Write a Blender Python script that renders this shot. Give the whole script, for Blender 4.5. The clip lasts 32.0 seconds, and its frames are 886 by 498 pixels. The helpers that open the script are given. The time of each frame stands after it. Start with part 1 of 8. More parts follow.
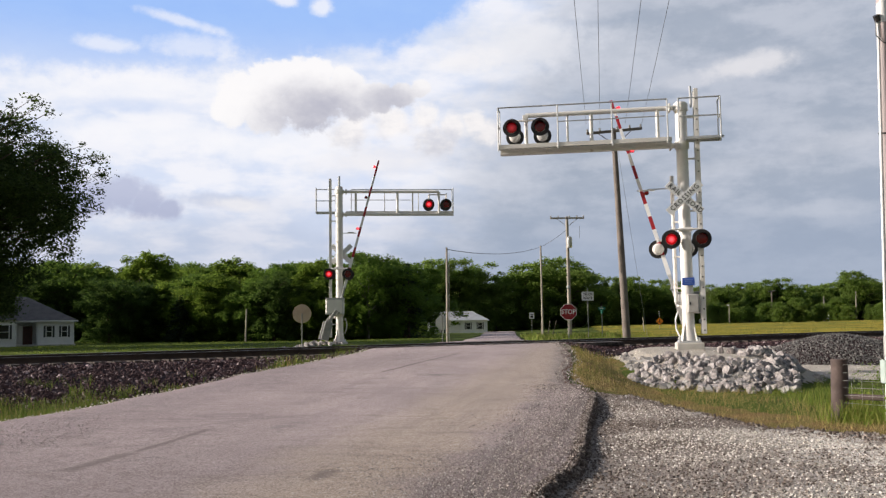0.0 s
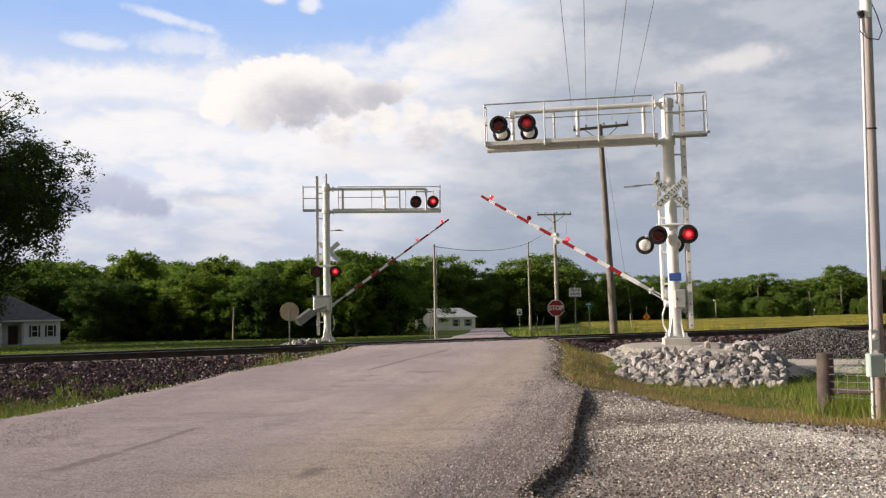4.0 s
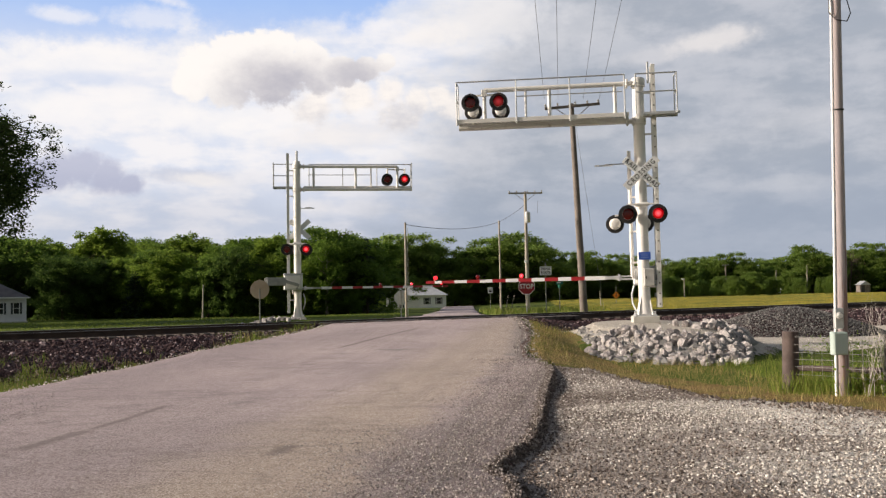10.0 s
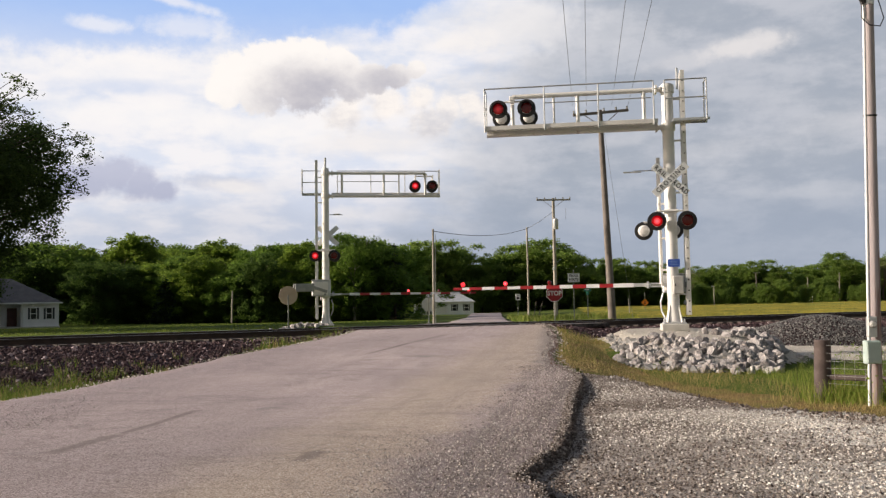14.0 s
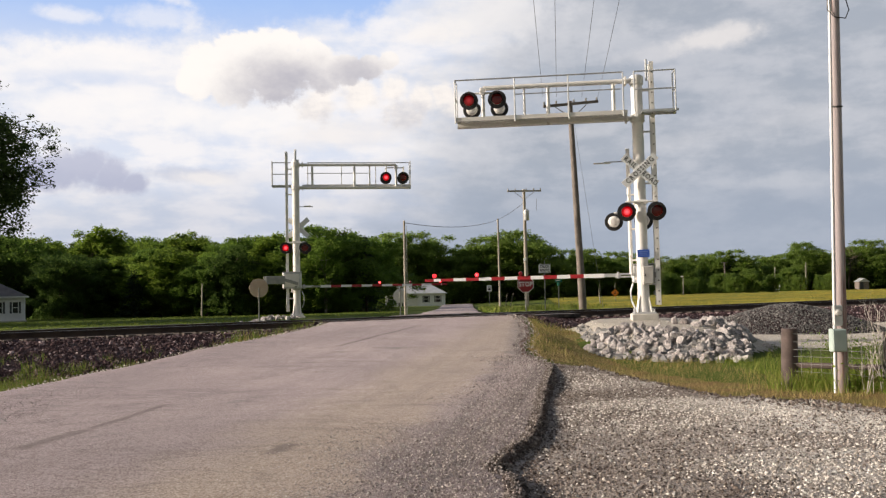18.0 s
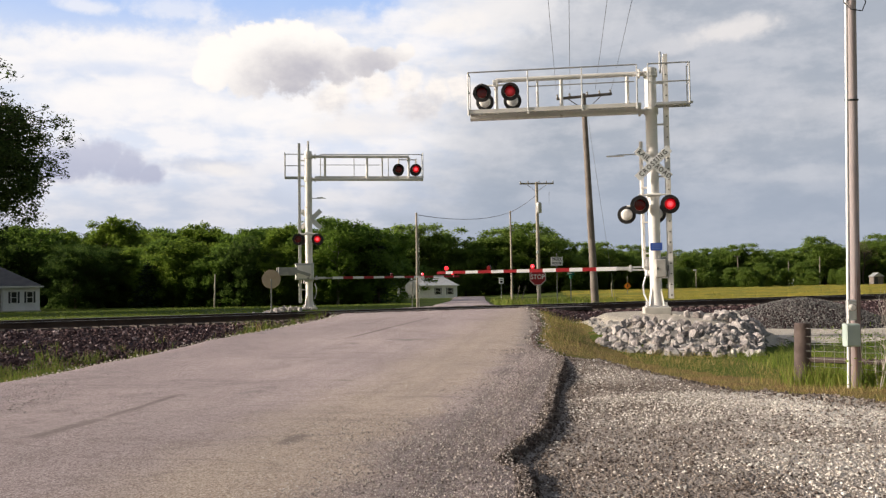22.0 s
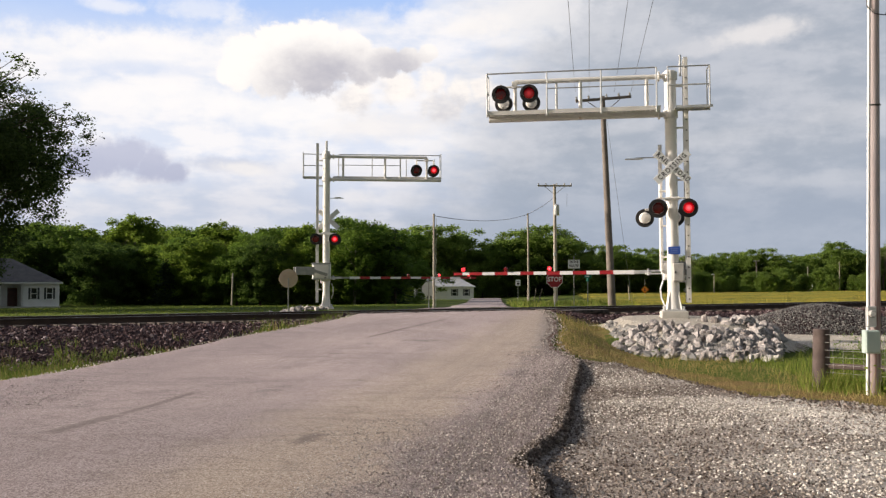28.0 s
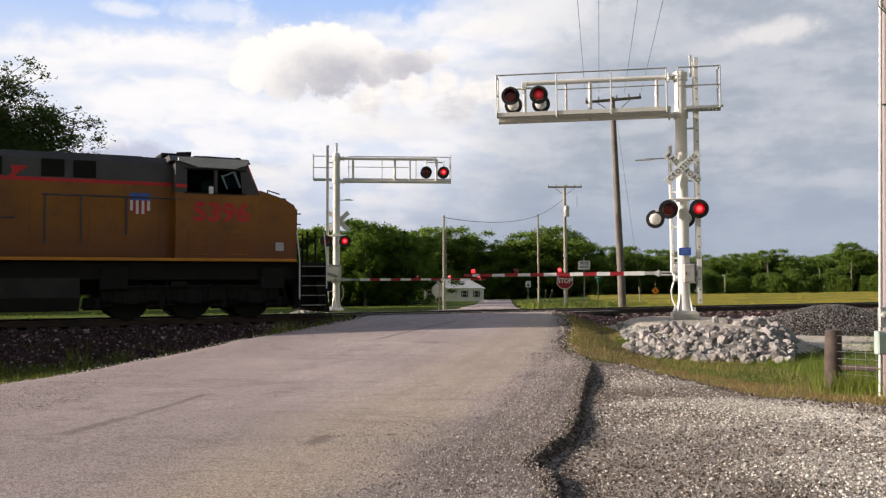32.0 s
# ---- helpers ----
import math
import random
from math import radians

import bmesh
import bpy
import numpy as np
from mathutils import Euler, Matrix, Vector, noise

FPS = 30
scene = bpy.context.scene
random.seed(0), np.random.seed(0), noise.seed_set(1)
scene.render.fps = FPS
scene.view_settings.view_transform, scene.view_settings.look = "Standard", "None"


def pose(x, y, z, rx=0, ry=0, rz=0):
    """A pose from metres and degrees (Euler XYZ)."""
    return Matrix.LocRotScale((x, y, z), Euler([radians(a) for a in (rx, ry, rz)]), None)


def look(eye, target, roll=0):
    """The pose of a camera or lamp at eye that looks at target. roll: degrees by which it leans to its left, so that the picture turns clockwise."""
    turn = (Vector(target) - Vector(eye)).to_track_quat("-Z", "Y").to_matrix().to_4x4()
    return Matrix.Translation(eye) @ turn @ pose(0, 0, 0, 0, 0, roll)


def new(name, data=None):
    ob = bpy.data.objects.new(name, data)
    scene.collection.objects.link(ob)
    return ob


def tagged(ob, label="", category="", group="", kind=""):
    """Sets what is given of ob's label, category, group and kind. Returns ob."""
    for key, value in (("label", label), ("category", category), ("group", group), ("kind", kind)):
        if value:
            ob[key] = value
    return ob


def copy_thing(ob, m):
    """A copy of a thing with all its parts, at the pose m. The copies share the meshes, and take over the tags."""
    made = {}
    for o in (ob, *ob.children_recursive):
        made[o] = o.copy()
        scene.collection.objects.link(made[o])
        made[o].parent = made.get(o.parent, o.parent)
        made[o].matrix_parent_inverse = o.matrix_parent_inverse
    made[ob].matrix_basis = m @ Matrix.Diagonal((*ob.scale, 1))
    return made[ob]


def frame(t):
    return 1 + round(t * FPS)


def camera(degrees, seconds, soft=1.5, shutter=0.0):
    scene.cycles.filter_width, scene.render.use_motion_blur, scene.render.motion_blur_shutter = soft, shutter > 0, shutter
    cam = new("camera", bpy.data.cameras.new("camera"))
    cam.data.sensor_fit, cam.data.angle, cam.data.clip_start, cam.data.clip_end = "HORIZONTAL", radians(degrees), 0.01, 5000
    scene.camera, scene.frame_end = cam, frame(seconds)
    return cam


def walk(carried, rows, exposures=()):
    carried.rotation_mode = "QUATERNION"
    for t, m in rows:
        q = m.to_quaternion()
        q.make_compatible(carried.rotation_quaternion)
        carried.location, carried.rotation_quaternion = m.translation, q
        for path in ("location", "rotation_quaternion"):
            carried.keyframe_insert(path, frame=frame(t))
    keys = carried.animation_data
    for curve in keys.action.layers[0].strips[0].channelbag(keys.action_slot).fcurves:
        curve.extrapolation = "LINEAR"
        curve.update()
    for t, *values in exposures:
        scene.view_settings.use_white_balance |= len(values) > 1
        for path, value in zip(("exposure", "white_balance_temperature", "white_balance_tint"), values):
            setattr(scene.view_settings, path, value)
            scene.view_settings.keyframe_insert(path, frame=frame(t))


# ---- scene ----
EYE = 1.55
cam = camera(51.0, 32.0, soft=1.3)
walk(cam, [
    (0.0, pose(0, 0, EYE, 93.80, 0.62, 0.81)),
    (0.5, pose(0, 0, EYE, 93.67, 0.80, 1.20)),
    (1.0, pose(0, 0, EYE, 93.53, 1.27, 0.60)),
    (1.5, pose(0, 0, EYE, 93.56, 1.19, -0.06)),
    (2.0, pose(0, 0, EYE, 93.73, 0.60, -0.07)),
    (2.5, pose(0, 0, EYE, 93.82, 0.76, 0.42)),
    (4.5, pose(0, 0, EYE, 93.56, 1.07, -0.05)),
    (5.0, pose(0, 0, EYE, 93.74, 1.50, 0.15)),
    (5.5, pose(0, 0, EYE, 93.78, 1.69, -0.56)),
    (6.0, pose(0, 0, EYE, 93.57, 1.70, -1.34)),
    (6.5, pose(0, 0, EYE, 93.29, 1.77, -1.81)),
    (7.0, pose(0, 0, EYE, 92.97, 1.79, -2.34)),
    (7.5, pose(0, 0, EYE, 92.69, 1.97, -2.73)),
    (8.0, pose(0, 0, EYE, 92.48, 1.90, -3.06)),
    (8.5, pose(0, 0, EYE, 92.31, 1.84, -3.25)),
    (9.0, pose(0, 0, EYE, 92.24, 1.34, -3.04)),
    (9.5, pose(0, 0, EYE, 92.18, 0.98, -2.45)),
    (10.0, pose(0, 0, EYE, 92.23, 0.87, -1.73)),
    (10.5, pose(0, 0, EYE, 92.30, 0.55, -1.26)),
    (11.0, pose(0, 0, EYE, 92.37, 0.15, -0.90)),
    (11.5, pose(0, 0, EYE, 92.43, 0.18, -0.55)),
    (12.0, pose(0, 0, EYE, 92.43, 0.38, -0.31)),
    (12.5, pose(0, 0, EYE, 92.45, 0.57, -0.04)),
    (13.0, pose(0, 0, EYE, 92.50, 0.74, 0.00)),
    (13.5, pose(0, 0, EYE, 92.58, 0.57, -0.07)),
    (14.0, pose(0, 0, EYE, 92.66, 0.67, -0.03)),
    (14.5, pose(0, 0, EYE, 92.73, 1.00, 0.03)),
    (16.5, pose(0, 0, EYE, 92.54, 1.13, -1.89)),
    (17.0, pose(0, 0, EYE, 92.38, 1.05, -1.99)),
    (17.5, pose(0, 0, EYE, 92.19, 1.20, -1.86)),
    (18.0, pose(0, 0, EYE, 92.11, 1.02, -1.79)),
    (18.5, pose(0, 0, EYE, 91.95, 1.04, -1.53)),
    (19.0, pose(0, 0, EYE, 91.88, 1.17, -1.41)),
    (19.5, pose(0, 0, EYE, 91.79, 1.26, -1.43)),
    (20.0, pose(0, 0, EYE, 91.68, 0.96, -1.46)),
    (20.5, pose(0, 0, EYE, 91.65, 0.88, -1.42)),
    (21.0, pose(0, 0, EYE, 91.73, 0.78, -1.44)),
    (21.5, pose(0, 0, EYE, 91.71, 0.68, -1.27)),
    (22.0, pose(0, 0, EYE, 91.64, 0.69, -1.05)),
    (22.5, pose(0, 0, EYE, 91.72, 0.63, -0.94)),
    (23.0, pose(0, 0, EYE, 91.82, 0.70, -0.94)),
    (23.5, pose(0, 0, EYE, 91.91, 0.90, -0.78)),
    (24.0, pose(0, 0, EYE, 91.96, 0.91, -1.04)),
    (24.5, pose(0, 0, EYE, 91.82, 0.89, -1.43)),
    (26.5, pose(0, 0, EYE, 91.44, 0.48, -1.69)),
    (27.0, pose(0, 0, EYE, 91.58, 0.11, -1.24)),
    (27.5, pose(0, 0, EYE, 91.68, 0.09, -0.66)),
    (28.0, pose(0, 0, EYE, 91.72, -0.00, -0.02)),
    (28.5, pose(0, 0, EYE, 91.68, 0.11, 0.48)),
    (29.0, pose(0, 0, EYE, 91.79, -0.11, 0.78)),
    (29.5, pose(0, 0, EYE, 91.99, -0.12, 0.97)),
    (30.0, pose(0, 0, EYE, 92.13, -0.26, 1.05)),
    (30.5, pose(0, 0, EYE, 92.17, -0.29, 1.25)),
    (31.0, pose(0, 0, EYE, 92.12, -0.11, 1.28)),
    (31.5, pose(0, 0, EYE, 91.99, 0.32, 1.08)),
    (32.0, pose(0, 0, EYE, 91.82, 0.12, 0.60)),
], exposures=[(0, 0.31, 6700, 12), (2.5, 0.31, 6900, 12), (6, 0.34, 7100, 12.5), (13, 0.31, 7100, 12.5), (23, 0.38, 7150, 12), (32, 0.39, 7050, 12)])

# ---- world and sun ----
SUN_AZ, SUN_EL = radians(-90), radians(19.3)      # azimuth from +y towards +x
world = bpy.data.worlds.new("sky")
scene.world = world
world.use_nodes = True
wn, wl = world.node_tree.nodes, world.node_tree.links
sky = wn.new("ShaderNodeTexSky")
sky.sky_type, sky.sun_disc = "NISHITA", False
sky.sun_elevation, sky.sun_rotation = SUN_EL, SUN_AZ
sky.air_density, sky.dust_density = 1.2, 2.0
wn["Background"].inputs["Strength"].default_value = 0.076
paler = wn.new("ShaderNodeHueSaturation")          # half the sky is covered by white cloud
paler.inputs["Saturation"].default_value = 0.65
wl.new(sky.outputs["Color"], paler.inputs["Color"])
wl.new(paler.outputs["Color"], wn["Background"].inputs["Color"])
sun = new("sun", bpy.data.lights.new("sun", "SUN"))
sun.data.energy, sun.data.angle, sun.data.color = 5.0, radians(0.6), (1.0, 0.935, 0.86)
sun_way = Vector((math.sin(SUN_AZ) * math.cos(SUN_EL), math.cos(SUN_AZ) * math.cos(SUN_EL), math.sin(SUN_EL)))
sun.matrix_world = look(sun_way * 100, (0, 0, 0))


# ---- node helpers and materials ----
class Nodes:
    """Short hand for building one material's nodes."""

    def __init__(self, name):
        self.m = bpy.data.materials.new(name)
        self.m.use_nodes = True
        self.t = self.m.node_tree
        self.bsdf = self.t.nodes["Principled BSDF"]

    def node(self, kind):
        return self.t.nodes.new(kind)

    def put(self, socket, value):
        if isinstance(value, bpy.types.NodeSocket):
            self.t.links.new(value, socket)
        elif isinstance(value, (tuple, list)) and len(value) == 3 and socket.type == "RGBA":
            socket.default_value = (*value, 1)
        else:
            socket.default_value = value

    def math(self, op, a, b=0.0, clamp=False):
        n = self.node("ShaderNodeMath")
        n.operation, n.use_clamp = op, clamp
        self.put(n.inputs[0], a), self.put(n.inputs[1], b)
        return n.outputs[0]

    def mix(self, f, a, b, blend="MIX"):
        n = self.node("ShaderNodeMix")
        n.data_type, n.blend_type = "RGBA", blend
        self.put(n.inputs["Factor"], f), self.put(n.inputs[6], a), self.put(n.inputs[7], b)
        return n.outputs[2]

    def noise(self, scale, detail=4.0, rough=0.55, vector=None):
        n = self.node("ShaderNodeTexNoise")
        self.put(n.inputs["Scale"], scale), self.put(n.inputs["Detail"], detail), self.put(n.inputs["Roughness"], rough)
        self.put(n.inputs["Vector"], vector if vector is not None else self.coords())
        return n.outputs["Fac"]

    def coords(self, which="Object"):
        return self.node("ShaderNodeTexCoord").outputs[which]

    def place(self):
        return self.node("ShaderNodeNewGeometry").outputs["Position"]

    def ramp(self, value, low, high):
        n = self.node("ShaderNodeMapRange")
        n.interpolation_type = "SMOOTHSTEP"
        self.put(n.inputs["Value"], value), self.put(n.inputs["From Min"], low), self.put(n.inputs["From Max"], high)
        return n.outputs["Result"]

    def bump(self, height, strength, distance=0.02):
        n = self.node("ShaderNodeBump")
        self.put(n.inputs["Height"], height), self.put(n.inputs["Strength"], strength), self.put(n.inputs["Distance"], distance)
        self.t.links.new(n.outputs["Normal"], self.bsdf.inputs["Normal"])

    def set(self, **given):
        for key, value in given.items():
            self.put(self.bsdf.inputs[key.replace("_", " ")], value)
        return self.m


def surface(name, a, b, scale=3.0, rough=0.7, metal=0.0, bump=0.25, grain=60.0, dirt=None, dirt_at=0.62, rand=0.0, fall=0.004):
    """A plain surface of two tones with stains, fine grain and relief, at real-world size."""
    n = Nodes(name)
    v = n.coords()
    colour = n.mix(n.ramp(n.noise(scale, 5, 0.6, v), 0.3, 0.7), a, b)
    fine = n.noise(grain, 3, 0.6, v)
    colour = n.mix(0.25, colour, n.mix(fine, (0.25, 0.25, 0.25), (0.75, 0.75, 0.75)), "SOFT_LIGHT")
    if dirt:
        colour = n.mix(n.ramp(n.noise(scale * 2.3, 6, 0.7, v), dirt_at, dirt_at + 0.12), colour, dirt)
    if rand:
        r = n.node("ShaderNodeObjectInfo").outputs["Random"]
        colour = n.mix(rand, colour, n.mix(r, (0.2, 0.2, 0.2), (0.8, 0.8, 0.8)), "SOFT_LIGHT")
    n.bump(fine, bump, fall)
    return n.set(Base_Color=colour, Roughness=n.math("ADD", n.math("MULTIPLY", fine, 0.2), rough - 0.1), Metallic=metal)


def islands(name, tones, rough=0.8, scale=0.6, through_light=0.0):
    """Small loose pieces (leaves, blades, stones): each takes a tone of its own."""
    n = Nodes(name)
    r = n.node("ShaderNodeNewGeometry").outputs["Random Per Island"]
    ramp = n.node("ShaderNodeValToRGB")
    els = ramp.color_ramp.elements
    while len(els) < len(tones):
        els.new(0.5)
    for k, tone in enumerate(tones):
        els[k].position, els[k].color = k / (len(tones) - 1), (*tone, 1)
    n.t.links.new(r, ramp.inputs[0])
    colour = n.mix(0.55, ramp.outputs[0], n.mix(n.noise(scale, 3, 0.6), (0.15, 0.15, 0.15), (0.85, 0.85, 0.85)), "SOFT_LIGHT")
    n.set(Base_Color=colour, Roughness=rough, Specular_IOR_Level=0.15)
    if through_light:
        tr = n.node("ShaderNodeBsdfTranslucent")
        n.put(tr.inputs["Color"], colour)
        m = n.node("ShaderNodeMixShader")
        n.put(m.inputs[0], through_light)
        n.t.links.new(n.bsdf.outputs[0], m.inputs[1]), n.t.links.new(tr.outputs[0], m.inputs[2])
        n.t.links.new(m.outputs[0], n.t.nodes["Material Output"].inputs["Surface"])
    return n.m


def glow(name, core, rim, radius, strength):
    """A lit lens: brightest in the middle, ribbed."""
    n = Nodes(name)
    sep = n.node("ShaderNodeSeparateXYZ")
    n.t.links.new(n.coords(), sep.inputs[0])
    d = n.math("SQRT", n.math("ADD", n.math("POWER", sep.outputs["X"], 2.0), n.math("POWER", sep.outputs["Z"], 2.0)))
    c = n.mix(n.ramp(n.math("ADD", d, n.math("MULTIPLY", n.noise(60, 2), radius * 0.3)), radius * 0.15, radius * 1.05), core, rim)
    return n.set(Base_Color=(0.2, 0.005, 0.005), Roughness=0.2, Emission_Color=c, Emission_Strength=strength)


silver = surface("aluminium_paint", (0.68, 0.655, 0.625), (0.77, 0.745, 0.715), 1.4, 0.5, 0.05, 0.1, 90, (0.42, 0.35, 0.28), 0.6)
galvanised = surface("galvanised_steel", (0.5, 0.51, 0.52), (0.62, 0.62, 0.62), 5, 0.42, 0.6, 0.1, 120)
dull_grey = surface("grey_steel", (0.28, 0.28, 0.27), (0.36, 0.35, 0.33), 4, 0.6, 0.2, 0.15)
weathered_grey = surface("weathered_grey_box", (0.36, 0.345, 0.33), (0.45, 0.435, 0.41), 4, 0.6, 0.1, 0.15, 60, (0.28, 0.24, 0.2), 0.62)
black = surface("black_paint", (0.012, 0.012, 0.013), (0.022, 0.02, 0.02), 6, 0.55, 0.0, 0.1)
white = surface("white_sheeting", (0.74, 0.74, 0.75), (0.8, 0.8, 0.8), 3, 0.45, 0.0, 0.05, 80, (0.5, 0.48, 0.44), 0.68)
stripe_red = surface("red_sheeting", (0.3, 0.011, 0.018), (0.37, 0.016, 0.023), 4, 0.4, 0.0, 0.05, 80)
stop_red = surface("crimson_sheeting", (0.24, 0.006, 0.014), (0.3, 0.01, 0.018), 4, 0.5, 0.0, 0.05, 80)
sign_back = surface("weathered_sign_back", (0.4, 0.3, 0.23), (0.46, 0.36, 0.28), 3, 0.7, 0.0, 0.1)
blue_sign = surface("blue_sheeting", (0.03, 0.09, 0.4), (0.04, 0.11, 0.46), 4, 0.4, 0.0, 0.05)
pale_blue = surface("faded_blue_sheeting", (0.14, 0.22, 0.5), (0.18, 0.26, 0.54), 4, 0.4, 0.0, 0.05)
green_sign = surface("green_sheeting", (0.01, 0.14, 0.09), (0.015, 0.18, 0.11), 4, 0.4, 0.0, 0.05)
orange_sign = surface("orange_sheeting", (0.75, 0.2, 0.01), (0.8, 0.25, 0.02), 4, 0.4, 0.0, 0.05)
lens_dark = surface("unlit_red_lens", (0.14, 0.004, 0.005), (0.2, 0.006, 0.007), 20, 0.15, 0.0, 0.1, 50)
lens_lit = glow("lit_red_lens", (1.0, 0.07, 0.09), (0.16, 0.0, 0.002), 0.13, 2.0)
lens_dim = glow("weakly_lit_red_lens", (0.55, 0.03, 0.04), (0.12, 0.0, 0.002), 0.15, 0.5)
small_lit = glow("lit_gate_lens", (1.0, 0.12, 0.14), (0.8, 0.02, 0.03), 0.06, 2.4)
concrete = surface("concrete", (0.42, 0.4, 0.36), (0.52, 0.5, 0.46), 3, 0.85, 0.0, 0.4, 40, (0.3, 0.28, 0.25))
pole_wood = surface("grey_brown_pole_wood", (0.14, 0.115, 0.1), (0.22, 0.185, 0.165), 1.5, 0.85, 0.0, 0.5, 25, (0.09, 0.07, 0.05))
pale_pole = surface("pale_pole_wood", (0.3, 0.265, 0.22), (0.38, 0.34, 0.29), 1.5, 0.85, 0.0, 0.4, 25)
n = Nodes("weathered_reddish_pole")
v = n.coords()
grain_map = n.node("ShaderNodeMapping")
n.t.links.new(v, grain_map.inputs["Vector"])
grain_map.inputs["Scale"].default_value = (1, 1, 0.04)
g = n.mix(n.ramp(n.noise(14, 5, 0.6, grain_map.outputs[0]), 0.3, 0.7), (0.34, 0.285, 0.29), (0.47, 0.41, 0.415))
g = n.mix(n.ramp(n.noise(9, 4, 0.6, grain_map.outputs[0]), 0.54, 0.64), g, (0.22, 0.1, 0.08))
sep = n.node("ShaderNodeSeparateXYZ")
n.t.links.new(v, sep.inputs[0])
g = n.mix(n.math("MULTIPLY", n.math("SUBTRACT", 1.0, n.ramp(n.math("ADD", sep.outputs["Z"], n.noise(6, 4, 0.6, v)), 1.0, 2.6)), 0.45), g, (0.19, 0.12, 0.1))
n.bump(n.noise(30, 4, 0.6, grain_map.outputs[0]), 0.5, 0.006)
rusty = n.set(Base_Color=g, Roughness=0.75)
post_wood = surface("old_post_wood", (0.06, 0.042, 0.038), (0.11, 0.082, 0.074), 4, 0.9, 0.0, 0.7, 18, (0.06, 0.04, 0.035))
bark = surface("bark", (0.07, 0.05, 0.035), (0.13, 0.1, 0.075), 3, 0.95, 0.0, 0.8, 14)
pale_bark = surface("pale_bark", (0.19, 0.17, 0.145), (0.3, 0.275, 0.24), 5, 0.85, 0.0, 0.4, 20, (0.1, 0.08, 0.07), 0.58)
stem_bark = surface("pale_dry_stem", (0.4, 0.36, 0.32), (0.52, 0.47, 0.43), 6, 0.85, 0.0, 0.3, 30)
rail_steel = surface("rail_steel", (0.04, 0.025, 0.02), (0.065, 0.042, 0.032), 3, 0.9, 0.0, 0.2)
rail_shine = surface("worn_rail_head", (0.2, 0.185, 0.17), (0.28, 0.26, 0.24), 3, 0.45, 0.6, 0.05)
tie_wood = surface("creosoted_tie", (0.035, 0.026, 0.022), (0.07, 0.052, 0.042), 3, 0.9, 0.0, 0.6, 20)
wire_dark = surface("weathered_wire", (0.1, 0.1, 0.11), (0.14, 0.14, 0.15), 3, 0.5, 0.4, 0.0)

leaf_mid = islands("leaves_mid_green", [(0.108, 0.182, 0.03), (0.135, 0.22, 0.037), (0.165, 0.255, 0.044)], 0.6, 0.12, 0.7)
leaf_deep = islands("leaves_deep_green", [(0.1, 0.172, 0.032), (0.125, 0.205, 0.038), (0.155, 0.235, 0.044)], 0.6, 0.12, 0.7)
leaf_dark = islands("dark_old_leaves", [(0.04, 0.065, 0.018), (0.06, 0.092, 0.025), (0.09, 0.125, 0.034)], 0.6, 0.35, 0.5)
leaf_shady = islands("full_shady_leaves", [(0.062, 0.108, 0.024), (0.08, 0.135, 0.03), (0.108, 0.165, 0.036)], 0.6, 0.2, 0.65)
leaf_fresh = islands("leaves_fresh_green", [(0.14, 0.215, 0.032), (0.17, 0.25, 0.038), (0.205, 0.285, 0.047)], 0.6, 0.15, 0.7)
# far wood: distance haze is put into a paler, greyer leaf green
leaf_hazed = islands("hazed_far_leaves", [(0.17, 0.25, 0.06), (0.205, 0.295, 0.068), (0.245, 0.335, 0.078)], 0.7, 0.12, 0.7)
leaf_spruce = islands("spruce_needles", [(0.02, 0.04, 0.02), (0.034, 0.062, 0.03), (0.05, 0.085, 0.04)], 0.7, 0.5, 0.1)
twig_tone = islands("budding_twigs", [(0.14, 0.11, 0.085), (0.2, 0.165, 0.12), (0.16, 0.16, 0.08)], 0.8, 0.5, 0.2)
blade_green = islands("grass_blades", [(0.1, 0.155, 0.022), (0.16, 0.22, 0.034), (0.22, 0.26, 0.05), (0.3, 0.27, 0.09)], 0.7, 0.7, 0.35)
blade_dry = islands("dry_grass_blades", [(0.3, 0.235, 0.085), (0.37, 0.26, 0.11), (0.46, 0.34, 0.16), (0.22, 0.23, 0.06)], 0.75, 0.7, 0.3)
bank_blade = islands("bank_grass_blades", [(0.06, 0.1, 0.016), (0.1, 0.15, 0.025), (0.15, 0.19, 0.04), (0.22, 0.19, 0.07)], 0.7, 0.7, 0.4)
olive_blade = islands("olive_grass_blades", [(0.1, 0.13, 0.024), (0.15, 0.165, 0.033), (0.21, 0.195, 0.05), (0.29, 0.205, 0.085)], 0.75, 0.7, 0.35)
lawn_blade = islands("lawn_grass_blades", [(0.11, 0.16, 0.028), (0.15, 0.2, 0.035), (0.19, 0.235, 0.045)], 0.7, 0.25, 0.4)
flower_tone = islands("yellow_flowering_tops", [(0.24, 0.25, 0.05), (0.4, 0.35, 0.06), (0.52, 0.43, 0.07), (0.2, 0.23, 0.045)], 0.75, 0.08, 0.3)
stone_dark = islands("brown_ballast_stones", [(0.028, 0.016, 0.018), (0.04, 0.023, 0.025), (0.055, 0.032, 0.035), (0.068, 0.04, 0.042), (0.08, 0.048, 0.05), (0.098, 0.06, 0.062), (0.125, 0.08, 0.082), (0.44, 0.35, 0.36)], 0.85, 1.5)
stone_grey = islands("grey_ballast_stones", [(0.06, 0.058, 0.06), (0.1, 0.097, 0.098), (0.14, 0.135, 0.132), (0.3, 0.285, 0.27)], 0.85, 1.5)
stone_pale = islands("pale_gravel_stones", [(0.2, 0.172, 0.15), (0.4, 0.358, 0.315), (0.6, 0.55, 0.495), (0.84, 0.8, 0.745)], 0.85, 1.2)
